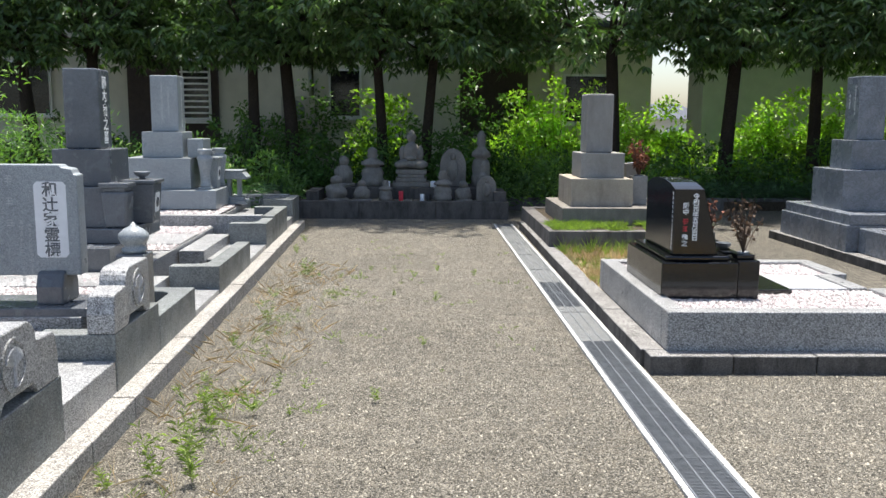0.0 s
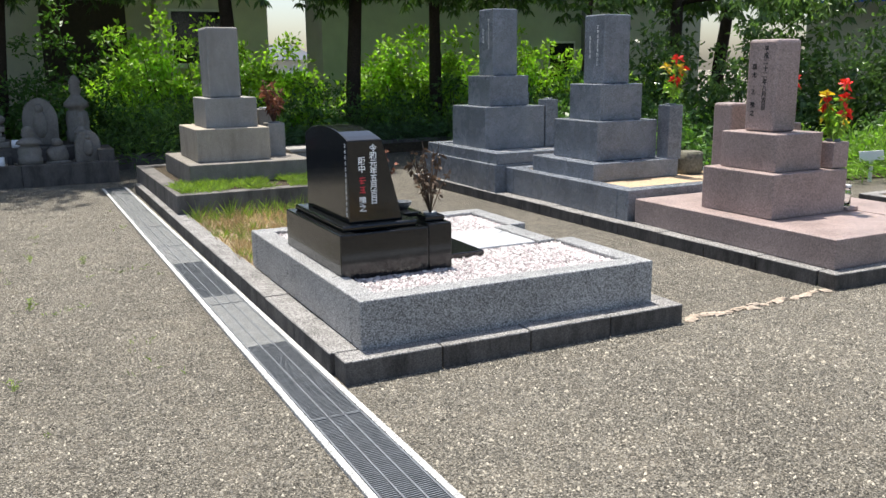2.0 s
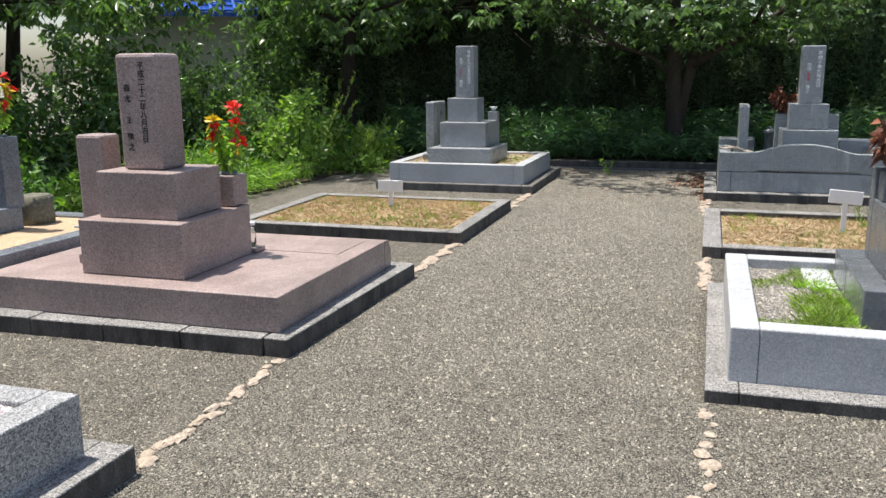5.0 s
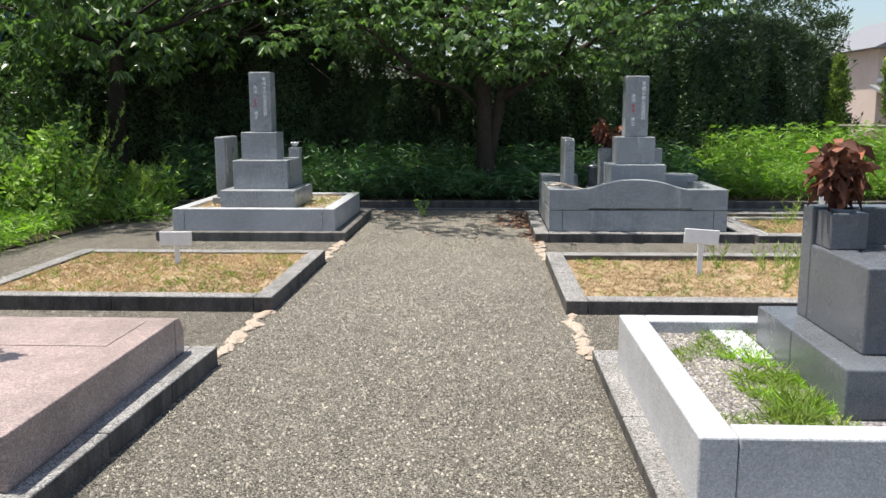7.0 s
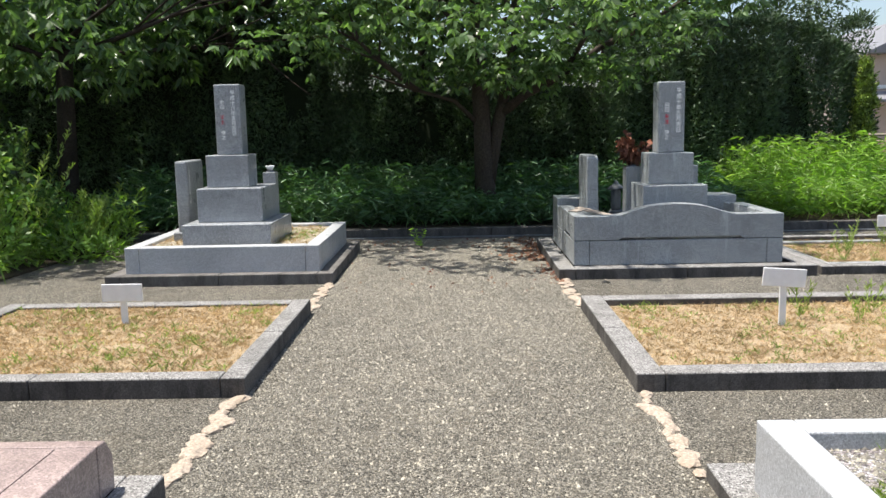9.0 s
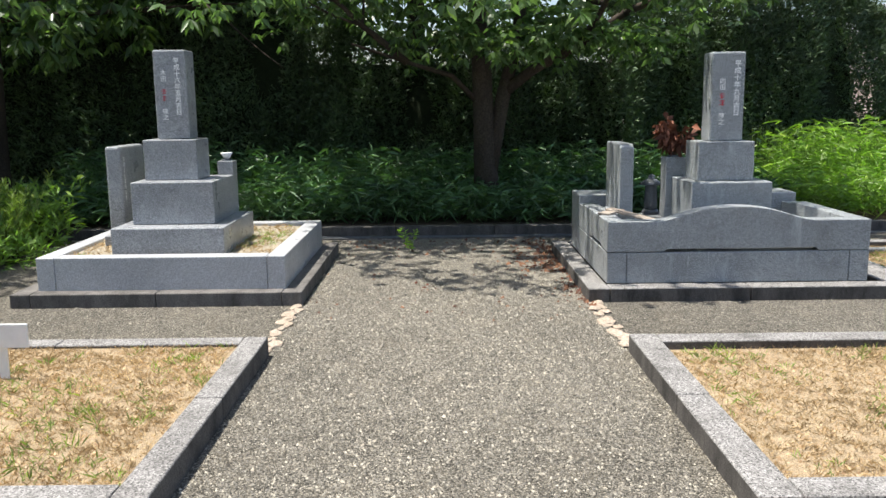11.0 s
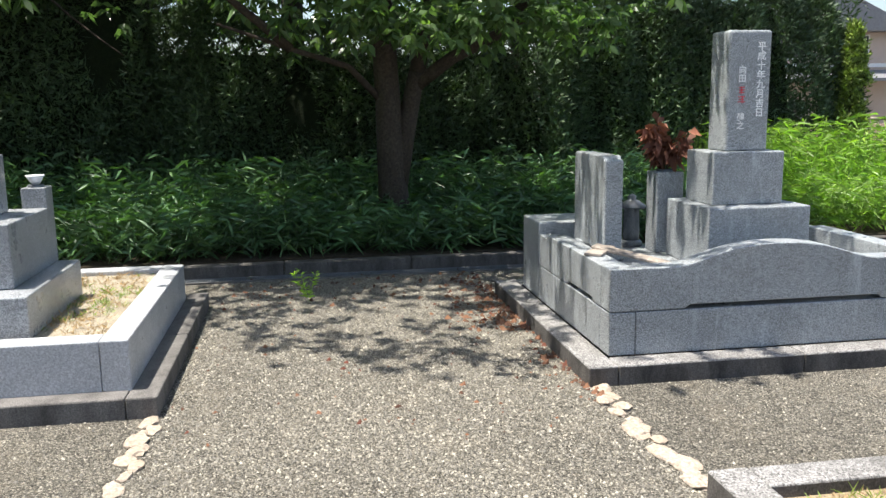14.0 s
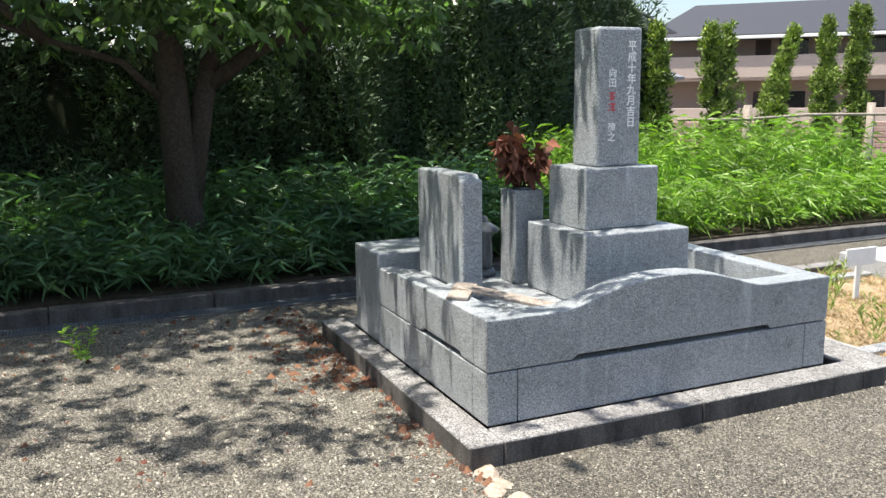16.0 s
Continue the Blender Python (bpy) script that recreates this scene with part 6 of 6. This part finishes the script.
def tree(name, label, x, y, z, r, fork, reach, seed, leaf, width, per, radius, material, lean=(0, 0), limbs=6, rise=0.5, low=None, group="row of trees", front=-9.0):
    rng = random.Random(seed)
    t = thing(name, label, "tree", group, at=pose(x, y, z))
    bm = bmesh.new()
    top = Vector((lean[0], lean[1], fork))
    pts = [Vector((0, 0, -0.05)), Vector((lean[0] * 0.15, lean[1] * 0.15, fork * 0.06)), Vector((lean[0] * 0.4, lean[1] * 0.4, fork * 0.45)), top]
    tube(pts, [r * 1.5, r * 1.1, r * 0.95, r * 0.8], 12, bm, 0.15)
    tips = []
    for i in range(limbs):
        a = 6.283 * (i + rng.random() * 0.7) / limbs
        k = rng.uniform(0.8, 1.0)
        limb(pts[2].lerp(top, k), (math.cos(a), math.sin(a), rise + rng.uniform(-0.25, 0.4)), reach * rng.uniform(0.8, 1.15), r * 0.33, bm, rng, 1, tips)
    limb(top, (0.1, 0.1, 1), reach, r * 0.6, bm, rng, 1, tips)
    smooth(part("trunk", bm, M_BARK, t))
    c = np.array([list(p) for p in tips])
    if low is not None:
        c = c[c[:, 2] > low]
        q = np.random.RandomState(seed)
        a, k = q.rand(70) * 6.283, 0.5 + 1.9 * q.rand(70) ** 0.6
        c = c[(c[:, 1] < 0.75) & (c[:, 1] > front)]
        c = np.concatenate([c, np.stack([k * np.cos(a), np.clip(k * np.sin(a) - 0.3, front, 0.6), low + 0.25 + 1.3 * q.rand(70)], 1)])
    v, f = whorls(c, radius, per, leaf, width)
    tagged(mesh_of("crown", v, f, material, t), kind="stuff")
    return t


np.random.seed(4)
for i, (x, r, fk) in enumerate(((-9.4, .15, 2.6), (-7.36, .15, 2.6), (-6.3, .14, 2.5), (-3.22, .13, 2.5), (-2.45, .15, 2.6), (-0.75, .12, 2.6), (-0.03, .12, 2.5), (3.66, .15, 2.7), (5.76, .16, 2.6), (7.5, .14, 2.6), (10.9, .07, 2.6), (14.6, .17, 2.7))):
    tree("tree", "broadleaf tree with dark trunk and dense hanging crown", x, 16.5, 0.14, r * 0.85, fk + 0.3, 2.3, 10 + i, 0.17, 0.026, 13, 0.42, M_LEAF, (random.uniform(-.2, .25), -0.2), 7, 0.45, 2.3, front=-1.1 if x < -1 else -9.0)


def thicket(name, label, boxes_, n, leaf, width, material, lift=0.3, seed=0, stems=True, cat="shrub", grp="shrubs", droop=0.15):
    """A shrub: many small clumps inside a lumpy mound, with twigs below; boxes_: centre and half sizes of each mound."""
    rng = np.random.RandomState(seed)
    for (cx, cy, cz), (rx, ry, rz) in boxes_:
        t = thing(name, label, cat, grp, at=pose(cx, cy, cz))
        k = max(6, int(n * rx * ry))
        d = rng.normal(size=(k, 3))
        d /= np.linalg.norm(d, axis=1, keepdims=True)
        d[:, 2] = np.abs(d[:, 2])
        c = d * (rng.rand(k, 1) ** 0.4) * (rx, ry, rz) * (0.8 + 0.35 * rng.rand(k, 1))
        v, f = clump(c, [np.array([0.2, 0.2, 0.16]) * (0.7 + 0.8 * rng.rand()) for _ in c], 34, leaf, width, lift, 0.2, droop)
        tagged(mesh_of("foliage", v, f, material, t), kind="stuff")
        if stems:
            bm = bmesh.new()
            for q in c[:: max(1, k // 14)]:
                tube([(q[0] * 0.15, q[1] * 0.15, 0), Vector(q) * 0.55, q], [0.012, 0.009, 0.004], 5, bm)
            part("stem", bm, M_BARK, t)


SHRUB = "dense dark green shrub under the trees"
thicket("shrub", SHRUB, [((x, 15.9 + random.uniform(-.2, .3), 0.14), (0.8, 0.7, 1.15 + random.uniform(-.2, .25))) for x in np.arange(-8.5, -2.4, 1.0)], 130, 0.085, 0.02, M_SHRUB, 0.3, 1)
thicket("shrub", SHRUB, [((x, 15.6 + random.uniform(-.15, .2), 0.14), (0.75, 0.55, 0.85 + random.uniform(-.15, .25))) for x in np.arange(1.7, 12.0, 0.95)], 140, 0.085, 0.018, M_SHRUB, 0.3, 2)
thicket("shrub", "tall dark shrub before the houses", [((x, 18.2, 0.14), (0.95, 0.55, h)) for x, h in ((-3.4, 1.9), (-2.0, 2.2), (-0.4, 1.7), (1.0, 2.2), (1.9, 1.8))], 150, 0.10, 0.024, M_SHRUB, 0.3, 23)
thicket("shrub", "shaded dark shrub behind the statues", [((x, 15.8, 0.2), (0.7, 0.5, 1.25)) for x in (-1.9, -1.1, -0.3, 0.5, 1.3)], 120, 0.09, 0.02, M_SHRUB, 0.3, 3)
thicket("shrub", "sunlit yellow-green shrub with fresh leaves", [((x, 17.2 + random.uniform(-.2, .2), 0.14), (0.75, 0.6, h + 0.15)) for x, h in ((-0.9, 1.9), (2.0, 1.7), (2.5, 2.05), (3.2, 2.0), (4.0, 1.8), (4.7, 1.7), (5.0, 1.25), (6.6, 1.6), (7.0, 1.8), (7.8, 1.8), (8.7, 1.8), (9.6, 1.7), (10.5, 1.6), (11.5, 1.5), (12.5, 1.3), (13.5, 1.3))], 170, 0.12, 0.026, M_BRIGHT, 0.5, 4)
thicket("fern_bush", "feathery bright green fern-like shrub", [((-6.0, 12.6, 0.1), (0.9, 0.8, 2.0)), ((-4.8, 12.7, 0.1), (0.8, 0.7, 1.75)), ((-3.6, 13.1, 0.1), (0.9, 0.7, 1.25)), ((-7.3, 12.4, 0.1), (1.0, 0.8, 2.1)), ((-2.6, 14.0, 0.1), (0.7, 0.6, 0.9))], 130, 0.10, 0.012, M_FERN, 0.6, 5)
thicket("fern_bush", "feathery green shrub beside the terrace", [((1.75, 15.1, 0.1), (0.65, 0.6, 0.95)), ((2.6, 15.3, 0.1), (0.7, 0.6, 0.8)), ((-2.4, 14.6, 0.1), (0.5, 0.5, 0.6))], 150, 0.11, 0.010, M_FERN, 0.7, 6)
thicket("shrub", "sunlit leafy shrub behind the graves", [((7.9, 11.9, 0.04), (0.9, 0.9, 1.0)), ((9.0, 11.4, 0.04), (0.9, 0.8, 0.9)), ((7.2, 13.6, 0.1), (0.9, 0.8, 1.0)), ((8.6, 13.6, 0.1), (0.9, 0.8, 1.2))], 150, 0.10, 0.014, M_SHRUB, 0.5, 7)
thicket("shrub", "tall glossy camellia-like shrub", [((10.6, 11.3, 0.04), (1.1, 1.0, 2.3)), ((11.9, 11.6, 0.04), (1.1, 1.0, 1.9)), ((13.3, 11.2, 0.04), (1.1, 1.0, 2.0)), ((12.6, 9.8, 0.04), (0.6, 0.6, 1.2)), ((14.6, 10.5, 0.04), (1.1, 1.0, 3.0)), ((9.8, 12.8, 0.1), (1.0, 1.0, 2.0))], 150, 0.11, 0.024, M_LEAFN, 0.2, 8)
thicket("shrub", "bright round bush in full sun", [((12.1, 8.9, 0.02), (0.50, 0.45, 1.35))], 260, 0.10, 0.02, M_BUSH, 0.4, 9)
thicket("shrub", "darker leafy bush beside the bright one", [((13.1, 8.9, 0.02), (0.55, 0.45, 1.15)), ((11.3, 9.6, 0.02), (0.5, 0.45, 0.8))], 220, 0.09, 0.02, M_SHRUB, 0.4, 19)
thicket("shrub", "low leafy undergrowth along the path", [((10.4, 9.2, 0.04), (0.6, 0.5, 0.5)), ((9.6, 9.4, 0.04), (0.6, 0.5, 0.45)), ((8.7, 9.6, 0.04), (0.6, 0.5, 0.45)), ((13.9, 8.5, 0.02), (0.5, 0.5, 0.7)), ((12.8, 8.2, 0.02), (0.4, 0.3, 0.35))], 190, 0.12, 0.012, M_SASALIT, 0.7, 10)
thicket("shrub", "flowering shrub behind the gravestones", [((6.9, 10.8, 0.1), (0.5, 0.5, 1.3)), ((7.2, 9.6, 0.04), (0.6, 0.6, 0.9))], 150, 0.08, 0.02, M_SHRUB, 0.4, 11)


# hedge along the east side
def hedge(y0, y1, x0, x1, h, n, label, seed, fall=0.0):
    """A clipped hedge with a sloping face, a rounded shoulder and upright sprays."""
    rng = np.random.RandomState(seed)
    t = thing("hedge", label, "hedge", "", at=pose(0, 0, 0.1))
    # Solid near-black block: the hedge's inner shade as colour, without branches.
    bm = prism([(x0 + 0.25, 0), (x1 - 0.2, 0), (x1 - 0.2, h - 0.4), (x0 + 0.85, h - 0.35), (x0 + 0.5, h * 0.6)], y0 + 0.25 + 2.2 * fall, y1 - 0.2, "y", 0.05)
    part("core", bm, M_CORE, t, "near-black block for the shade inside the hedge")
    k = n
    y = y0 + (y1 - y0) * rng.rand(k)
    u = rng.rand(k) ** 0.9
    z = h * np.clip(u * 1.25, 0, 1) * (1 - fall * np.clip((y0 + 1.5 - y) / 1.5, 0, 1) ** 2)
    over = np.clip((u - 0.8) / 0.2, 0, 1)
    bulge = np.array([0.42 * noise.noise(Vector((a * 1.0, b * 0.6, seed))) + 0.22 * noise.noise(Vector((a * 3.1, b * 1.1, seed))) for a, b in zip(y, z)])
    x = x0 + 0.18 * z + 0.25 * np.clip(z / h - 0.6, 0, 1) - bulge + 0.22 * rng.rand(k) ** 2 + over * (x1 - x0 - 0.3)
    z = z + bulge * 0.5 * (z / h)
    endk = int(k * 0.05)
    x[:endk] = x0 + 0.3 + (x1 - x0 - 0.3) * rng.rand(endk)
    y[:endk] = y0 + 0.2 * rng.rand(endk)
    way = rng.normal(size=(k, 3)) * (0.6, 0.8, 0.5) + (-0.45, 0, 0.55)
    way = way / np.linalg.norm(way, axis=1, keepdims=True) * (0.05 + 0.08 * rng.rand(k, 1))
    v, f = blades(np.stack([x, y, z], 1), way, 0.007 + 0.008 * rng.rand(k), 0.3, 0.45, 0.0)
    tagged(mesh_of("foliage", v, f, M_CONIFER, t), kind="stuff")


hedge(5.5, 12.6, 16.6, 18.2, 3.3, 80000, "tall clipped dark green conifer hedge", 3, 0.2)
hedge(1.5, 6.8, 16.65, 18.1, 2.2, 52000, "lower uneven stretch of the conifer hedge", 9)
thicket("shrub", "sunlit leafy shrub behind the hedge", [((19.3, 2.4, 0.0), (1.0, 0.8, 2.5)), ((19.5, 3.9, 0.0), (1.0, 0.9, 2.3)), ((19.3, 5.4, 0.0), (1.0, 0.9, 2.5)), ((19.4, 6.9, 0.0), (1.0, 0.9, 2.6))], 150, 0.11, 0.026, M_FERN, 0.4, 41)
hedge(-2.35, 1.75, 16.7, 18.1, 2.75, 60000, "rounded end of the conifer hedge in the sun", 5, 0.3)


# bamboo grass before the hedge
def sasa(name, n, area, z, h, material, label, length=0.2):
    c = area(n)
    k = 7
    p = np.repeat(c, k, 0)
    hh = np.repeat(h * (0.35 + 0.75 * np.random.rand(len(c))), k) * (0.35 + 0.65 * np.random.rand(len(c) * k))
    pos = np.concatenate([p + np.random.normal(size=p.shape) * 0.03, (z + hh)[:, None]], 1)
    way = np.random.normal(size=(len(pos), 3)) * (1, 1, 0.35)
    way[:, 2] += 0.15
    way = way / np.linalg.norm(way, axis=1, keepdims=True) * length * (0.5 + 0.7 * np.random.rand(len(pos), 1))
    v, f = blades(pos, way, np.full(len(pos), length * 0.065), 0.2, 0.35, 0.3)
    sv, sf = blades(np.concatenate([c, np.full((len(c), 1), z)], 1), np.concatenate([np.random.normal(size=c.shape) * 0.06, (h * np.ones((len(c), 1)))], 1), np.full(len(c), 0.003))
    return tagged(mesh_of(name, np.concatenate([v, sv]), np.concatenate([f, sf + len(v)]), material), label, "grass", kind="stuff")


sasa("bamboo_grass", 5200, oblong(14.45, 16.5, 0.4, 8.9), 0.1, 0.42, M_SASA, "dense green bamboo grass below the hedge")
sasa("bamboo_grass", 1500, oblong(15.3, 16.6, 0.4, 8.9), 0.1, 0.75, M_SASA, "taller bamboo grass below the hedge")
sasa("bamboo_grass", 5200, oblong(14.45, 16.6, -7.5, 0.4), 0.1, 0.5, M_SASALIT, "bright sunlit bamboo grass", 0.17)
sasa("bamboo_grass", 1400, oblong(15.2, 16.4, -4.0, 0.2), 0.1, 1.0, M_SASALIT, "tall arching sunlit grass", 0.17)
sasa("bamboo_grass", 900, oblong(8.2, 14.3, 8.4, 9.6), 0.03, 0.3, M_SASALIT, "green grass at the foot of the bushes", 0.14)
sasa("undergrowth", 1400, oblong(-2.9, -2.3, 12.4, 15), 0.14, 0.35, M_SASA, "green undergrowth beside the terrace", 0.13)
sasa("undergrowth", 2600, oblong(1.4, 12, 15.0, 15.6), 0.14, 0.35, M_SASA, "green undergrowth along the kerb", 0.13)
for x, y, h in ((15.2, 3.0, .7), (15.0, 4.5, .8), (15.4, 5.2, .9), (15.1, 2.2, .8), (15.6, 4.0, 1.0), (14.9, 5.9, .7)):
    weed((x, y, 0.1), h, 30, M_SASA, "tall leafy weed among bamboo grass", 0.9)


# broadleaf tree before the hedge
rng = random.Random(5)
bt = thing("tree", "broadleaf tree with forked grey-brown trunk", "tree", "", at=pose(15.2, 3.70, 0.1))
bm = bmesh.new()
tube([(0, 0, -0.05), (0.0, 0, 0.25), (-0.02, 0.02, 0.9), (0.0, 0.06, 1.7), (0.05, 0.1, 2.6), (0.1, 0.1, 3.6)], [0.21, 0.15, 0.125, 0.115, 0.10, 0.08], 14, bm, 0.2)
tube([(0.0, -0.04, 0.5), (0.0, -0.12, 1.0), (0.0, -0.2, 1.42), (0.0, -0.23, 1.55)], [0.085, 0.085, 0.08, 0.072], 12, bm, 0.2)
tube([(0.0, -0.2, 1.42), (-0.1, -0.55, 1.68), (-0.2, -1.0, 1.9), (-0.3, -1.5, 2.25), (-0.4, -2.1, 2.5)], [0.068, 0.06, 0.05, 0.04, 0.028], 9, bm, 0.15)
tube([(0.0, -0.21, 1.45), (0.05, -0.32, 1.9), (-0.05, -0.42, 2.5), (-0.1, -0.4, 3.2)], [0.08, 0.07, 0.055, 0.04], 9, bm, 0.15)
tube([(-0.02, 0.1, 1.3), (-0.2, 0.4, 1.6), (-0.3, 0.9, 1.75), (-0.4, 1.5, 1.95)], [0.035, 0.03, 0.022, 0.012], 7, bm, 0.1)
tips = []
for a, d, l in (((0.05, 0.1, 2.3), (-0.8, 0.5, 0.5), 1.7), ((0.05, 0.1, 2.5), (-0.6, -0.6, 0.6), 1.7), ((0.05, 0.1, 2.6), (0.8, 0.6, 0.6), 1.6), ((0.1, 0.1, 3.2), (-0.5, 1.0, 0.5), 1.8), ((0.1, 0.1, 3.4), (-1, 0.0, 0.5), 1.9), ((0.1, 0.1, 3.5), (0.3, -1, 0.5), 1.8), ((0.1, 0.1, 3.5), (0, 0, 1), 1.5), ((-0.3, -1.5, 2.25), (-0.5, -0.8, 0.3), 1.4), ((-0.2, -1.0, 1.95), (-0.9, -0.3, 0.5), 1.5), ((-0.1, -0.4, 3.0), (-0.7, -0.7, 0.3), 1.7), ((-0.3, 0.9, 1.75), (-0.5, 0.9, 0.5), 1.3), ((0.1, 0.1, 3.0), (-0.9, 0.9, 0.1), 2.0)):
    limb(a, d, l, 0.045, bm, rng, 1, tips, 0.4)
smooth(part("trunk", bm, M_BARK2, bt))
c = np.array([list(p) for p in tips])
c = c[c[:, 2] > 1.75]
np.random.seed(11)
q = np.random.RandomState(8)
a, k = q.rand(190) * 6.283, 3.1 * q.rand(190) ** 0.55
ex = np.stack([k * np.cos(a) - 0.7, k * np.sin(a), 2.0 + 0.22 * (3 - k) + 1.6 * q.rand(190) ** 1.3], 1)
low = np.stack([-1.25 + 1.5 * q.rand(46), -1.75 + 2.7 * q.rand(46), 1.82 + 0.4 * q.rand(46) ** 1.2], 1)
c = np.concatenate([c, ex[ex[:, 0] < 1.3], low])
v, f = whorls(c, 0.38, 9, 0.115, 0.028, 6, 0.4, 0.6)
tagged(mesh_of("crown", v, f, M_LEAFN, bt), kind="stuff")


# broadleaf tree in the north-east corner
tree("tree", "dark glossy-leaved tree in the corner", 15.3, 9.5, 0.1, 0.13, 2.4, 2.2, 77, 0.17, 0.032, 9, 0.5, M_LEAFN, (-0.2, -0.2), 7, 0.3, 1.7, "", -0.9)
tree("tree", "dark glossy-leaved tree beside the bushes", 10.6, 13.4, 0.1, 0.12, 2.6, 2.2, 78, 0.17, 0.032, 9, 0.5, M_LEAFN, (-0.1, -0.2), 7, 0.3, 1.9, "", -9.0)


for i, (x, y, s) in enumerate(((20.4, 1.2, 1.0), (18.6, 4.6, 1.1), (17.6, 7.6, 1.0), (17.6, 9.6, 1.1), (19.0, 11.2, 1.0))):
    tree("tree", "tall broadleaf tree behind the hedge", x, y, 0.0, 0.16, 3.2, 2.6, 90 + i, 0.18, 0.032, 6, 0.55, M_LEAF, (-0.3, 0), 8, 0.4, 2.2, "trees behind the hedge", -9.0)


thicket("conifer", "rounded dark conifer beyond the hedge", [((21.4, -2.6, -0.8), (1.7, 1.6, 6.0))], 260, 0.12, 0.018, M_CONIFER, 0.6, 31, True, "tree", "")


# slim cypresses by the fence
def cypress(x, y, h, w, bend, seed, tops=1):
    """A ragged column of small tufts round a thin stem; bend: how far the top leans; tops: how many leaders it has."""
    rg = np.random.RandomState(seed)
    t = thing("cypress", "slim yellow-green columnar cypress", "tree", "cypresses by the fence", at=pose(x, y, 0.1))
    for m in range(tops):
        part("trunk", tube([(0, 0, -0.05), (0, bend * 0.2, h * 0.5), (0, bend + (m - (tops - 1) / 2) * w, h * 0.92)], [0.045, 0.03, 0.01], 7), M_BARK, t)
    n = 300
    k = rg.rand(n) ** 0.9
    lead = rg.randint(0, tops, n)
    lump = np.array([noise.noise(Vector((q * 6, seed * 1.7 + m * 5, 0))) for q, m in zip(k, lead)])
    fat = w * np.clip(0.55 + 0.6 * k, 0, 1) * np.clip((1.06 - k) * 2.6, 0.25, 1) * (0.85 + 0.75 * lump) / (1 + 0.35 * (tops - 1) * k)
    a = rg.rand(n) * 6.283
    q = fat * rg.rand(n) ** 0.4
    side = bend * k ** 2.2 + (lead - (tops - 1) / 2) * w * 1.1 * np.clip(k * 1.4 - 0.5, 0, 1)
    c = np.stack([q * np.cos(a), side + q * np.sin(a), 0.12 + k * (h - 0.15)], 1)
    v, f = clump(c, [np.array([0.055, 0.055, 0.085]) * (0.7 + 0.8 * rg.rand()) for _ in c], 42, 0.05, 0.011, 0.9, 0.2, 0.0)
    tagged(mesh_of("foliage", v, f, M_CYPRESS, t), kind="stuff")


for i, (y, h, w, bd, tp) in enumerate(((-2.2, 2.15, .24, 0, 1), (-3.24, 2.2, .30, 0.05, 2), (-4.05, 2.15, .20, -0.42, 1), (-5.08, 2.3, .20, 0.0, 1), (-5.66, 2.45, .20, 0.0, 2), (-6.8, 2.4, .24, 0, 1), (-7.9, 2.3, .24, 0, 2))):
    cypress(17.0, y, h, w, bd, 20 + i, tp)
tagged(part("granite_block", box(12.55, 13.12, -1.95, -1.05, 0.0, 0.17, 0.01), M_LIGHT), "pale granite block at the edge of a weedy plot", "granite block")
pebbles("fallen_leaves", 260, lambda n: np.stack([12.2 + np.abs(np.random.normal(size=n)) * 0.9, 3.17 + np.abs(np.random.normal(size=n)) * 0.22], 1), 0.022, 0.0, stony("fallen_leaves", [(0.13, 0.05, 0.032), (0.065, 0.035, 0.022), (0.18, 0.09, 0.05)]), "brown fallen leaves along the kerb", "leaves")
for x, y, h in ((12.8, 8.25, 0.85), (13.05, 8.2, 0.95), (13.3, 8.25, 0.75), (12.05, 8.7, 1.55), (12.45, 8.75, 1.6)):
    weed((x, y, 0.0), h, 190, M_WEED, "tall spiky pale green weed by the bushes", 1.2)
M_LITTER = stony("leaf_litter", [(0.12, 0.045, 0.03), (0.06, 0.032, 0.022), (0.17, 0.085, 0.05)])
pebbles("fallen_leaves", 240, lambda n: np.stack([10.9 + 2.6 * np.random.rand(n), 3.13 + np.abs(np.random.normal(size=n)) * 0.09], 1), 0.02, 0.0, M_LITTER, "brown fallen leaves against the plot's kerb", "leaves")
pebbles("fallen_leaves", 130, lambda n: np.stack([10.6 + 3.4 * np.random.rand(n), 3.2 + 2.0 * np.random.rand(n) ** 1.6], 1), 0.016, 0.0, M_LITTER, "scattered brown leaves on the gravel", "leaves")
pebbles("fallen_leaves", 110, lambda n: np.stack([13.2 + 0.9 * np.random.rand(n), 3.2 + 2.0 * np.random.rand(n)], 1), 0.018, 0.0, M_LITTER, "brown leaves along the drain", "leaves")
